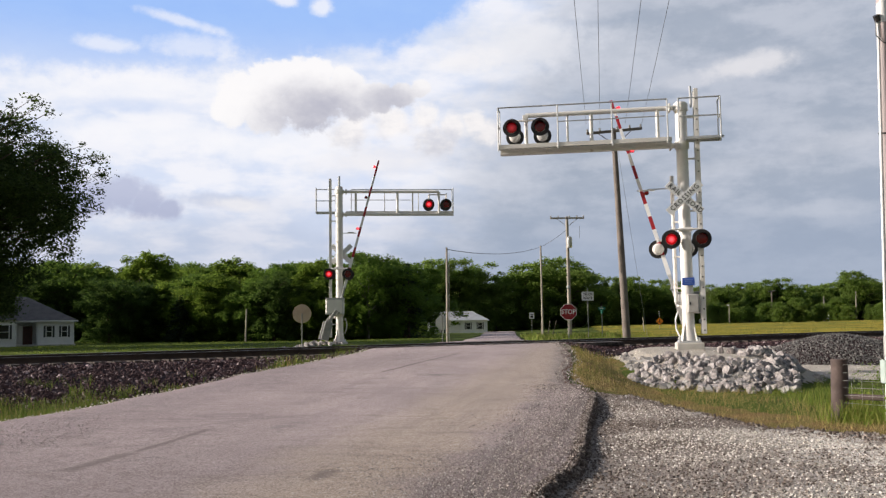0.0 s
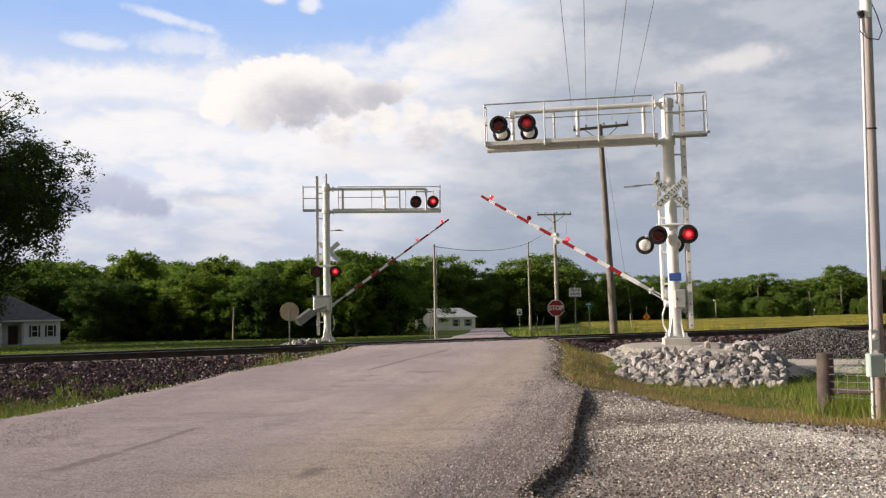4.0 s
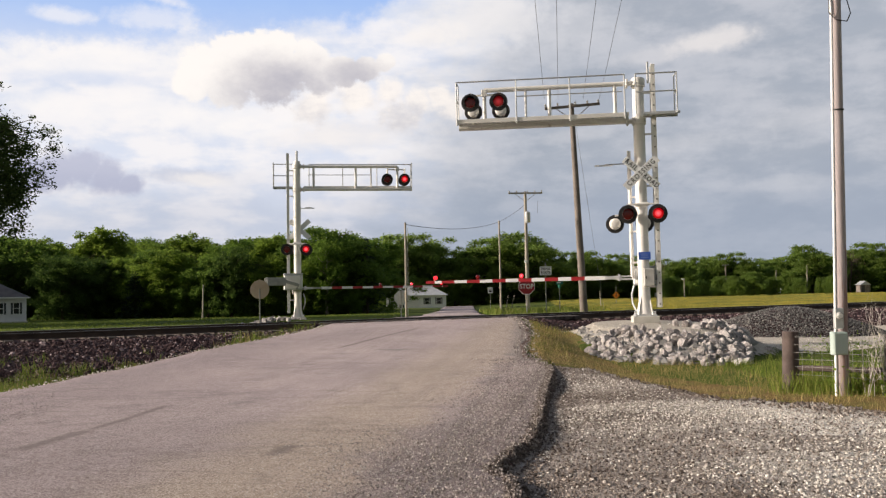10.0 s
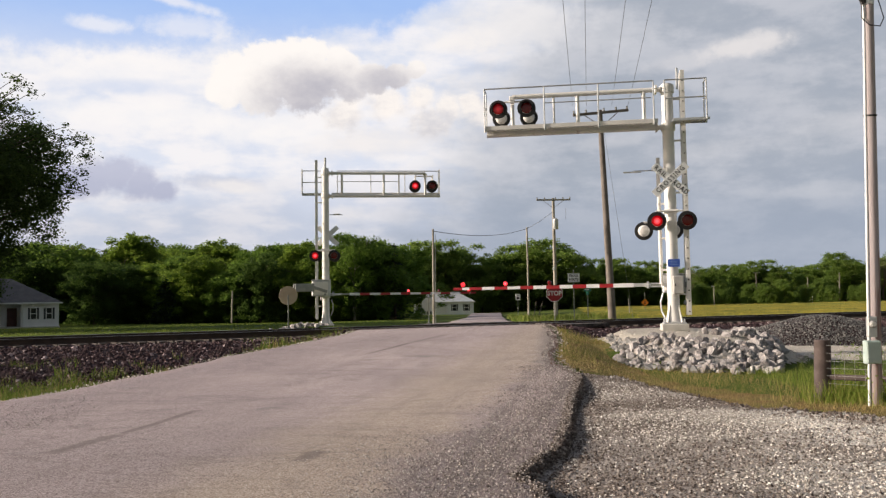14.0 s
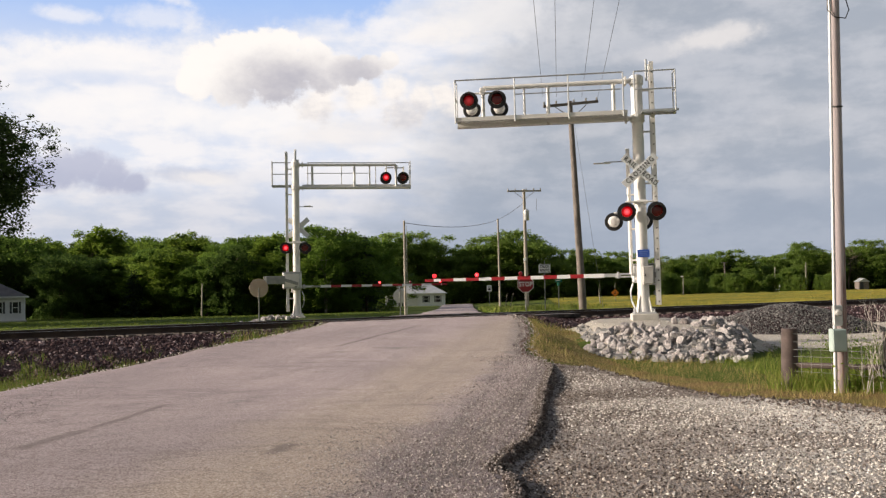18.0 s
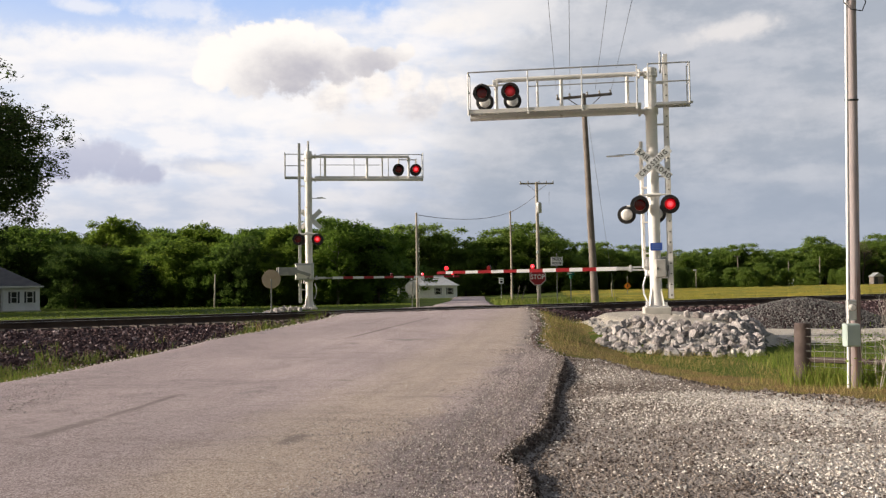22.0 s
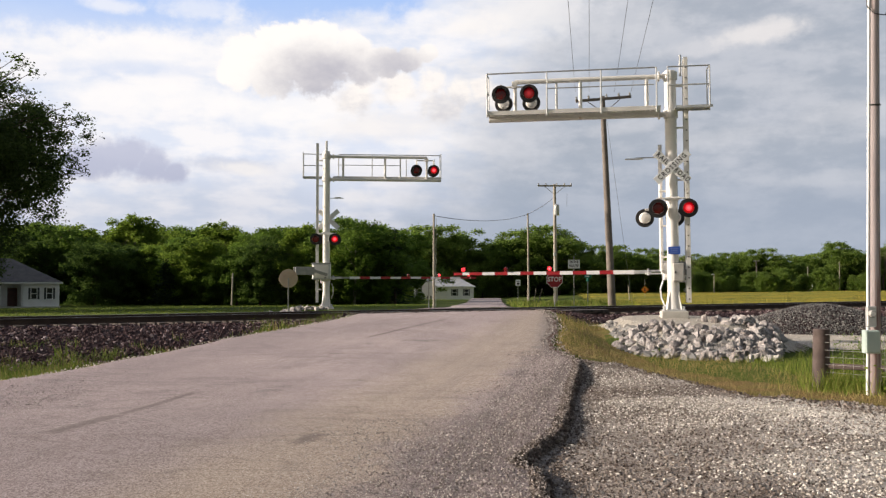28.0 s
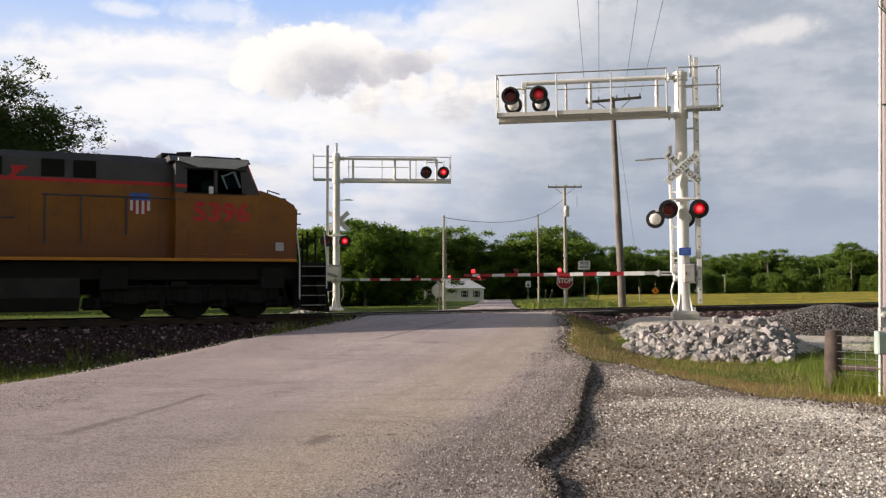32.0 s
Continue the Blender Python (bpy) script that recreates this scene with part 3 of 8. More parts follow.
# the sheet leaves a gap for the rails' flangeways by lying just under the rail heads
v, f = road_sheet(40)
keep = np.abs(track_su(v[f[:, 0], 0], v[f[:, 0], 1])[1]) > 1.42
rim = np.zeros(len(f), bool)
rim.reshape(-1, 46)[:, -2:] = True
broken = surface("broken_asphalt_edge", (0.16, 0.094, 0.078), (0.25, 0.165, 0.14), 6, 0.95, 0.0, 1.0, 30, (0.12, 0.1, 0.09), 0.62, fall=0.02)
broken.node_tree.nodes["Principled BSDF"].inputs["Specular IOR Level"].default_value = 0.1
tagged(new("road_edge", array_mesh("road_edge", v, f[keep & rim], broken, True)), "broken dark asphalt edge of the road", "road", kind="structure")
keep &= ~rim
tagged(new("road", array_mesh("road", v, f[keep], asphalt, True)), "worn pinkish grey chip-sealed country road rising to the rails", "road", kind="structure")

# ---- railway ----
n = Nodes("brown_ballast_bed")
p = n.place()
cells = n.node("ShaderNodeTexVoronoi")
n.put(cells.inputs["Scale"], 16.0), n.put(cells.inputs["Vector"], p)
g = n.mix(n.ramp(n.noise(1.1, 5, 0.6, p), 0.35, 0.65), (0.034, 0.02, 0.022), (0.055, 0.033, 0.036))
g = n.mix(0.8, g, n.mix(cells.outputs["Color"], (0.05, 0.05, 0.05), (0.95, 0.95, 0.95)), "SOFT_LIGHT")
n.bump(cells.outputs["Distance"], 0.9, 0.05)
ballast_bed = n.set(Base_Color=g, Roughness=0.9, Specular_IOR_Level=0.15)

ss, us = np.arange(-120, 161, 0.5), np.array([-5.2, -4.7, -4.2, -3.4, -2.6, -1.95, -1.4, 0, 1.4, 1.95, 2.6, 3.4, 4.2])
gs, gu = np.meshgrid(ss, us)
bx, by = TX + gs * TC - gu * TS, TY + gs * TS + gu * TC
bz = land_z(bx, by) + np.interp(np.abs(gu), [1.6, 4.1, 5.1], [0.03, 0.035, -0.05])
out = np.maximum(np.interp(by, ROAD_Y, ROAD_L) - bx, bx - np.interp(by, ROAD_Y, ROAD_R))
bz = np.where(out < 0.35, road_z(bx, by) - 0.12, bz)
i = np.arange(gs.size).reshape(gs.shape)
v, f = np.stack([bx, by, bz], -1).reshape(-1, 3), np.stack([i[:-1, :-1], i[:-1, 1:], i[1:, 1:], i[1:, :-1]], -1).reshape(-1, 4)
tagged(new("ballast_bed", array_mesh("ballast_bed", v, f, ballast_bed, True)), "dark brown stone ballast bank under the track", "ballast", kind="structure")

rng = np.random.default_rng(4)


def stones_on_bank(count, s0, s1, u0, u1, size, sink=0.01):
    s, u = rng.uniform(s0, s1, count), rng.uniform(u0, u1, count)
    x, y = TX + s * TC - u * TS, TY + s * TS + u * TC
    out = np.maximum(np.interp(y, ROAD_Y, ROAD_L) - x, x - np.interp(y, ROAD_Y, ROAD_R))
    ok = out > 0.25
    x, y, u = x[ok], y[ok], u[ok]
    r = rng.uniform(*size, len(x)) * rng.choice([1, 1, 1, 1.35], len(x))
    at = np.stack([x, y, land_z(x, y) + 0.035 - sink + r * 0.25], 1)
    return scatter(STONE_V, STONE_F, at, turns(rng, len(x)), r[:, None] * rng.uniform(0.7, 1.2, (len(x), 3)))


def join(pieces):
    vs, fs, base = [], [], 0
    for v, f in pieces:
        vs.append(v), fs.append(f + base)
        base += len(v)
    return np.concatenate(vs), np.concatenate(fs)


v, f = join([stones_on_bank(15000, -24, -1, -5.0, -1.2, (0.026, 0.055)), stones_on_bank(1500, -24, -1, -6.0, -4.8, (0.026, 0.055)), stones_on_bank(11000, 2, 36, -4.4, -1.2, (0.026, 0.055)),
             stones_on_bank(4000, -24, 34, -1.2, 3.2, (0.026, 0.05)), stones_on_bank(2500, -60, -24, -4.4, 1, (0.04, 0.07))])
tagged(new("ballast_stones", array_mesh("ballast_stones", v, f, stone_dark)), "loose dark brown and grey crushed ballast stones", "ballast", kind="stuff")

RAIL = [(-0.07, -0.17), (0.07, -0.17), (0.07, -0.158), (0.016, -0.14), (0.011, -0.05), (0.036, -0.036), (0.036, -0.006), (0.03, 0.0),
        (-0.03, 0.0), (-0.036, -0.006), (-0.036, -0.036), (-0.011, -0.05), (-0.016, -0.14), (-0.07, -0.158)]
for side in (-0.755, 0.755):
    geo = Geo()
    k = len(RAIL)
    for s in (-520.0, 240.0):
        geo.v += [(s, side + a, b) for a, b in RAIL]
    geo.f = [(j, (j + 1) % k, k + (j + 1) % k, k + j) for j in range(k)]
    geo.k = [1 if j in (6, 7, 8) else 0 for j in range(k)]
    solid("rail", geo, [rail_steel, rail_shine], "dark rusty steel running rail with a bright worn head", "rail", "rails of the track", "structure", m=track_pose(0))

ties = thing("railway_ties", track_pose(0), "dark creosoted timber ties half buried in ballast", "railway tie", kind="structure")
tie_mesh = Geo().box((0, 0, 0), (0.23, 2.6, 0.18), 0.015).mesh("tie", tie_wood)
for k in range(-44, 66):
    if not -7 < k < 8:
        part("tie", tie_mesh, None, ties, m=pose(k * 0.5, random.uniform(-0.03, 0.03), -0.165 - 0.09, 0, 0, random.uniform(-1, 1)))
far_ties = Geo()
for k in list(range(-160, -44)) + list(range(66, 200)):
    far_ties.box((k * 0.5, 0, -0.255), (0.23, 2.6, 0.18))
tagged(part("far_ties", far_ties, tie_wood, ties), kind="stuff")

panels = thing("crossing_panels", track_pose(0), "worn timber and asphalt crossing panels between the rails", "crossing panel", kind="structure")
panel_mat = surface("worn_crossing_panel", (0.055, 0.045, 0.04), (0.11, 0.09, 0.08), 2, 0.95, 0.0, 0.8, 30, (0.03, 0.025, 0.024), 0.5)
for u, w in ((-1.17, 0.64), (-0.33, 0.5), (0.33, 0.5), (1.17, 0.64)):
    for k in range(-2, 3):
        shift = -0.5 * u
        part("crossing_panel", Geo().box((0.35 + shift + k * 1.62, u, -0.105 + random.uniform(-0.008, 0.005)), (1.6, w, 0.12), 0.012), panel_mat, panels)

# ---- crossing signals ----
def text_mesh(words, size, depth=0.002, squeeze=1.0, bold=0.006, spacing=1.0):
    """Raised letters in the x, z plane, centred, facing -y."""
    cu = bpy.data.curves.new("words", "FONT")
    cu.body, cu.size, cu.extrude, cu.align_x, cu.align_y = words, size, depth, "CENTER", "CENTER"
    cu.resolution_u, cu.offset, cu.space_character = 2, bold, spacing
    ob = new("words", cu)
    me = bpy.data.meshes.new_from_object(ob.evaluated_get(bpy.context.evaluated_depsgraph_get()))
    bpy.data.objects.remove(ob)
    me.transform(pose(0, 0, 0, 90, 0, 0) @ Matrix.Diagonal((squeeze, 1, 1, 1)))
    return me


def lettering(name, words, size, mat, parent, m, squeeze=1.0, bold=0.006, spacing=1.0):
    me = text_mesh(words, size, 0.002, squeeze, bold, spacing)
    me.materials.clear()
    me.materials.append(mat)
    return part(name, me, None, parent, m=m)


TURN = pose(0, 0, 0, 90, 0, 0)          # z axis of a lathe turned to -y
FLASHERS = []                           # lenses with the half of the beat in which they are lit
LENS = Geo().lathe([(0.02, 0.008), (0.1, 0.006), (0.152, 0.001), (0.152, 0.0)], 20, TURN, 0).lathe([(0.152, 0.0), (0.152, -0.001), (0.1, -0.006), (0.02, -0.008)], 20, TURN, 1).mesh("lens", [lens_lit, lens_dark], True)
DIM_LENS = LENS.copy()
DIM_LENS.materials[0] = lens_dim
SMALL_LENS = Geo().lathe([(0.01, 0.03), (0.05, 0.025), (0.062, 0.0)], 12, TURN, 0).lathe([(0.062, 0.0), (0.05, -0.025), (0.01, -0.03)], 12, TURN, 1).mesh("gate_lens", [small_lit, lens_dark], True)
PLATE = Geo().lathe([(0.155, -0.03), (0.155, -0.012), (0.262, -0.012), (0.268, -0.008), (0.268, 0.0), (0.15, 0.0)], 28, TURN).mesh("background", black)
hood = Geo()
for k in range(17):
    a0, a1 = radians(-30 + k * 240 / 17), radians(-30 + (k + 1) * 240 / 17)
    d0, d1 = 0.1 + 0.16 * max(0, math.sin(a0)) ** 0.7, 0.1 + 0.16 * max(0, math.sin(a1)) ** 0.7
    q = [(r * math.cos(a), -d, r * math.sin(a)) for a, dd in ((a0, d0), (a1, d1)) for r in (0.165, 0.172) for d in (0.0, dd)]
    hood.add(q, [(0, 1, 5, 4), (2, 6, 7, 3), (1, 3, 7, 5), (0, 4, 6, 2)])
HOOD = hood.mesh("visor", black)
HOUSING = Geo().lathe([(0.16, 0.0), (0.17, -0.03), (0.165, -0.1), (0.12, -0.17), (0.05, -0.19)], 20, pose(0, 0, 0, 90, 0, 0)).mesh("lamp_housing", silver, True)


def lamp(parent, m, first, glass=None):
    """A flashing lamp that looks along its own -y. first: lit in the first half of the beat."""
    body = part("signal_lamp", HOUSING, None, parent, "round flashing lamp with black background disc", m=m)
    part("background_disc", PLATE, None, body)
    part("visor", HOOD, None, body)
    FLASHERS.append((part("lens", glass or LENS, None, body, "red glass lens"), (0, -0.028, 0), 0, first))
    return body


rung_grey = surface("dark_rung_steel", (0.09, 0.085, 0.08), (0.14, 0.13, 0.12), 4, 0.6, 0.2, 0.1)
BOARD = Geo().box((0, 0, 0), (0.09, 0.56, 0.03), 0.004).mesh("walkway_board", galvanised)


def signal(m, extra, back_lamps, group):
    """Cantilever crossing signal. +x runs along the cantilever, +y to the traffic it faces; extra: how much longer its mast is."""
    e, near = extra, extra == 0
    root = thing("railroad_crossing_signal", m, "silver cantilever crossing signal with red flashing lamps and a gate", "crossing signal", group)
    part("base_block", Geo().box((0, 0, 0.06), (0.74, 0.74, 0.2), 0.02), concrete, root, "square concrete foundation")
    part("base_plate", Geo().box((0, 0, 0.18), (0.62, 0.62, 0.05), 0.008), galvanised, root)
    skirt = Geo().lathe([(0.165, 0.9), (0.17, 0.6), (0.22, 0.22), (0.24, 0.2)][::-1], 20)
    for k in range(4):
        skirt.prism([(0.15, 0.2), (0.3, 0.2), (0.17, 0.75)], -0.015, 0.015, pose(0, 0, 0, 0, 0, 45 + 90 * k))
    part("base_casting", skirt, silver, root, "flared ribbed mast foot", smooth=True)
    for x, y in ((1, 1), (1, -1), (-1, 1), (-1, -1)):
        part("anchor_bolt", Geo().tube((x * 0.26, y * 0.26, 0.15), (x * 0.26, y * 0.26, 0.3), 0.022, n=6), galvanised, root)
    part("mast", Geo().lathe([(0.165, 0.3), (0.165, 6.4 + e), (0.162, 7.02 + e), (0.15, 7.04 + e)], 24), silver, root, "thick silver painted mast", smooth=True)
    # cantilever truss
    z0, z1, top = (5.79, 6.89, 7.03) if near else (5.72 + e, 6.8 + e, 6.99 + e)
    tip = 5.22 if near else 5.43
    struts = (0.66, 2.55, 3.24, 4.45) if near else (0.78, 2.76, 3.48, 4.74)
    for z, r, end in ((z1, 0.07, struts[-1]), (z0, 0.075, tip)):
        part("arm_pipe", Geo().tube((0.16, 0, z), (end, 0, z), r, n=14), silver, root, smooth=True)
        clamp = Geo()
        clamp.lathe([(0.2, z - 0.11), (0.205, z - 0.09), (0.205, z + 0.09), (0.2, z + 0.11)], 20)
        clamp.box((0.32, 0, z), (0.06, 0.34, 0.22), 0.01)
        for y in (-0.12, 0.12):
            clamp.tube((0.1, y * 1.7, z), (0.42, y * 1.7, z), 0.018, n=6)
        part("pipe_clamp", clamp, silver, root)
    for x in struts:
        part("strut", Geo().tube((x, 0, z0), (x, 0, z1), 0.055 if x != struts[2] else 0.035, n=10), silver, root, smooth=True)
    # walkway and its railing
    walkway = Geo()
    for y in (0.06, 0.6):
        walkway.box(((tip + 0.32) / 2, y, z0 + 0.1), (tip - 0.32, 0.03, 0.12), 0.004)
    deck = part("walkway", walkway, silver, root, "perforated steel walkway")
    for k in range(36):
        part("walkway_board", BOARD, None, deck, m=pose(0.37 + k * (tip - 0.44) / 35, 0.33, z0 + 0.12))
    rear = Geo()
    for y in (0.06, 0.6):
        rear.box((-0.6, y, z0 + 0.11), (1.0, 0.03, 0.07))
    deck = part("rear_platform", rear, galvanised, root, "perforated steel platform behind the mast")
    for k in range(9):
        part("walkway_board", BOARD, None, deck, m=pose(-1.02 + k * 0.11, 0.33, z0 + 0.12))
    rear_end = -1.02 if near else -1.1
    for x in (tip, 3.5, 1.97, 0.43, rear_end) if near else (tip, 3.8, 2.16, 0.56, rear_end):
        part("railing_post", Geo().tube((x, 0.62, z0 - (0.02 if x > 0 else -0.1)), (x, 0.62, top), 0.022, n=8), galvanised, root)
    for a, b in ((0.43 if near else 0.56, tip), (rear_end, 0.12)):
        for z in (top, z0 + 0.72):
            if not (z < top and a > 0):
                part("handrail", Geo().tube((a, 0.62, z), (b, 0.62, z), 0.022, n=8), galvanised, root)
    part("handrail", Geo().tube((0.5, 0.62, z0 + 0.76), (3.5, 0.62, z0 + 0.76), 0.018, n=8), galvanised, root)
    part("railing_post", Geo().tube((0.12, 0.62, z0 + 0.1), (0.12, 0.62, top), 0.022, n=8), galvanised, root)
    for x in (tip, rear_end):
        for z in (top, z0 + 0.72, z0 + 0.1):
            part("end_rail", Geo().tube((x, 0.05, z), (x, 0.62, z), 0.02, n=8), galvanised, root)
        part("railing_post", Geo().tube((x, 0.05, z0 + 0.1), (x, 0.05, top), 0.02, n=8), galvanised, root)
    # lamps on the cantilever, facing both ways
    xa, xb = (4.02, 4.84) if near else (4.26, 5.08)
    cross = Geo().tube((xa, 0, z1 - 0.14), (xb, 0, z1 - 0.14), 0.03, n=8)
    for x in (xa, xb):
        cross.tube((x, -0.3, z1 - 0.14), (x, 0.3, z1 - 0.14), 0.028, n=8)
    part("lamp_bracket", cross, silver, root)
    part("junction_box", Geo().box((struts[-1], 0.1, z1 - 0.1), (0.16, 0.14, 0.2), 0.015), silver, root)
    zl, drop = (z1 - 0.41, 0.15) if near else (z1 - 0.62, 0.02)
    for x, first in ((xa, True), (xb, False)):
        lamp(root, pose(x, 0.34, zl, 0, 0, 180), first, DIM_LENS)
        lamp(root, pose(x - 0.03, -0.34, zl - drop, 0, 0, 0), not first)
        for y in (0.2, -0.2):
            part("lamp_hanger", Geo().tube((x, y, z1 - 0.14), (x, y, zl), 0.025, n=8), silver, root)
    # lamps on the mast
    zm, (rx1, rx2, rz) = 3.07 + e * 0.6, back_lamps
    part("mast_bracket", Geo().tube((-0.44, 0.2, zm + 0.29), (0.44, 0.2, zm + 0.29), 0.025, n=8).tube((-0.16, 0.2, zm + 0.29), (-0.16, 0, zm + 0.29), 0.025, n=8)
         .tube((rx2, -0.3, zm + rz + 0.24), (rx1, -0.3, zm + rz + 0.24), 0.028, n=8).box((0, 0, zm + 0.29), (0.4, 0.4, 0.1), 0.02), silver, root)
    lamp(root, pose(-0.42, 0.34, zm, 0, 0, 180), True)
    lamp(root, pose(0.42, 0.34, zm, 0, 0, 180), False)
    lamp(root, pose(rx1, -0.44, zm + rz, 0, 0, 0), True)
    lamp(root, pose(rx2, -0.44, zm + rz, 0, 0, 0), False)
    # crossbuck
    zx = 4.26 if near else 4.32
    for k in (0, 1):
        turn = pose(0.0 if extra == 0 else 0.1, 0.2 + 0.012 * k, zx, 0, 0, 180) @ pose(0, 0, 0, 0, 42 if k == 0 else -42, 0)
        blade = part("crossbuck_blade", Geo().box((0, 0, 0), (1.24, 0.008, 0.225), 0.003), [white], root, "white crossbuck blade with black letters", m=turn)
        if k == 1:
            lettering("lettering", "CROSSING", 0.2, black, blade, pose(0, -0.007, 0), 0.86, 0.002, 1.32)
        else:
            lettering("lettering", "RAIL", 0.2, black, blade, pose(-0.36, -0.007, 0), 0.86, 0.002, 1.25)
            lettering("lettering", "ROAD", 0.2, black, blade, pose(0.36, -0.007, 0), 0.84, 0.002, 1.2)
    part("crossbuck_clamp", Geo().box((0, 0.17, zx), (0.3, 0.05, 0.12), 0.01), galvanised, root)
    # ladder beside the mast
    for y in (-0.2, 0.14):
        rail = Geo()
        rail.box((-0.42, y, 3.9 + e / 2), (0.12, 0.03, 7.0 + e), 0.004)
        part("ladder_rail", rail, silver, root)
    for k in range(23):
        part("rung", Geo().tube((-0.42, -0.23, 0.5 + k * 0.3), (-0.42, 0.17, 0.5 + k * 0.3), 0.024 if near else 0.012, n=6), rung_grey, root)
    for z in (1.0, 3.9, 5.4 + e, 6.6 + e):
        part("ladder_bracket", Geo().box((-0.28, -0.03, z), (0.3, 0.06, 0.05), 0.006), silver, root)
    # conduit pipe, antenna and floodlight
    if extra == 0:
        part("conduit", Geo().tube((0.3, -0.22, 1.3), (0.3, -0.22, 4.95 + e * 0.3), 0.055, n=10), silver, root, smooth=True)
    for z in (1.7, 2.6, 3.6, 4.6) if extra == 0 else ():
        part("conduit_clamp", Geo().box((0.22, -0.18, z), (0.26, 0.08, 0.05), 0.008), silver, root)
    ax, zf = (-0.3, 4.56) if extra == 0 else (0.0, 5.3)
    ant = 0.035 if near else 0.055
    part("antenna", Geo().tube((ax, -0.1, 6.9 + e), (ax, -0.1, 7.52 + e), ant, n=8), galvanised, root)
    part("flood_bracket", Geo().tube((0.15, 0, zf), (1.0 if near else 0.8, 0, zf), 0.018, n=8), galvanised, root)
    part("floodlight", Geo().box((1.05 if near else 0.72, 0, zf - 0.03), (0.5 if near else 0.3, 0.14, 0.03), 0.008, pose(0, 0, 0) if near else pose(0, 0, 0.04, 0, -2, 0)), white, root)
    # gate machine
    zg = 1.28 + e * 0.57
    w, h, x = (0.62, 0.52, -0.04) if extra == 0 else (0.86, 0.74, -0.2)
    zb = zg + (0.02 if near else 0.29)
    machine = part("gate_machine", Geo().box((x, -0.38, zb), (w, 0.42, h), 0.03).box((x, -0.38, zb + h / 2 + 0.02), (w + 0.04, 0.46, 0.03), 0.01).tube((x + 0.1, -0.4, zg - 0.12), (x + 0.1, -0.4, zb), 0.09, n=10), galvanised, root, "grey metal gate mechanism box")
    part("machine_cover", Geo().box((x - 0.03, -0.6, zb), (w - 0.16, 0.03, h - 0.14), 0.01).box((x + w / 2 - 0.14, -0.62, zb + 0.08), (0.06, 0.04, 0.2), 0.01), silver, machine)
    for dz in (-0.12, 0.14):
        part("cover_hinge", Geo().tube((x - w / 2 + 0.06, -0.62, zb + dz - 0.07), (x - w / 2 + 0.06, -0.62, zb + dz + 0.03), 0.02, n=8), dull_grey, machine)
    box = part("control_box", Geo().box((-0.12, 0.24, zg - 0.02), (0.3, 0.16, 0.52), 0.02), weathered_grey, root)
    part("box_door", Geo().box((-0.12, 0.325, zg - 0.02), (0.26, 0.012, 0.47), 0.006), weathered_grey, box)
    part("door_latch", Geo().box((-0.03, 0.335, zg - 0.02), (0.03, 0.02, 0.07), 0.006), black, box)
    part("machine_bracket", Geo().box((0, -0.14, zg - 0.12), (0.4, 0.2, 0.1), 0.01), silver, root)
    hose = Geo()
    pts = [Vector((0.26, -0.3, zg - 0.25)), Vector((0.34, -0.25, zg - 0.5)), Vector((0.33, -0.15, zg - 0.75)), Vector((0.24, -0.05, zg - 0.98))]
    for a, b in zip(pts, pts[1:]):
        hose.tube(a, b, 0.025, n=8)
    part("cable_hose", hose, galvanised, root)
    sign = part("emergency_sign", Geo().box((-0.02, 0.19, zg + 0.6), (0.34, 0.01, 0.22), 0.003), blue_sign, root, "small blue notice plate")
    for z, w in ((0.05, 0.24), (0.0, 0.18), (-0.05, 0.22)):
        part("notice_bar", Geo().box((-0.02, 0.198, zg + 0.6 + z), (w, 0.004, 0.016)), pale_blue, sign)
    return root, zg


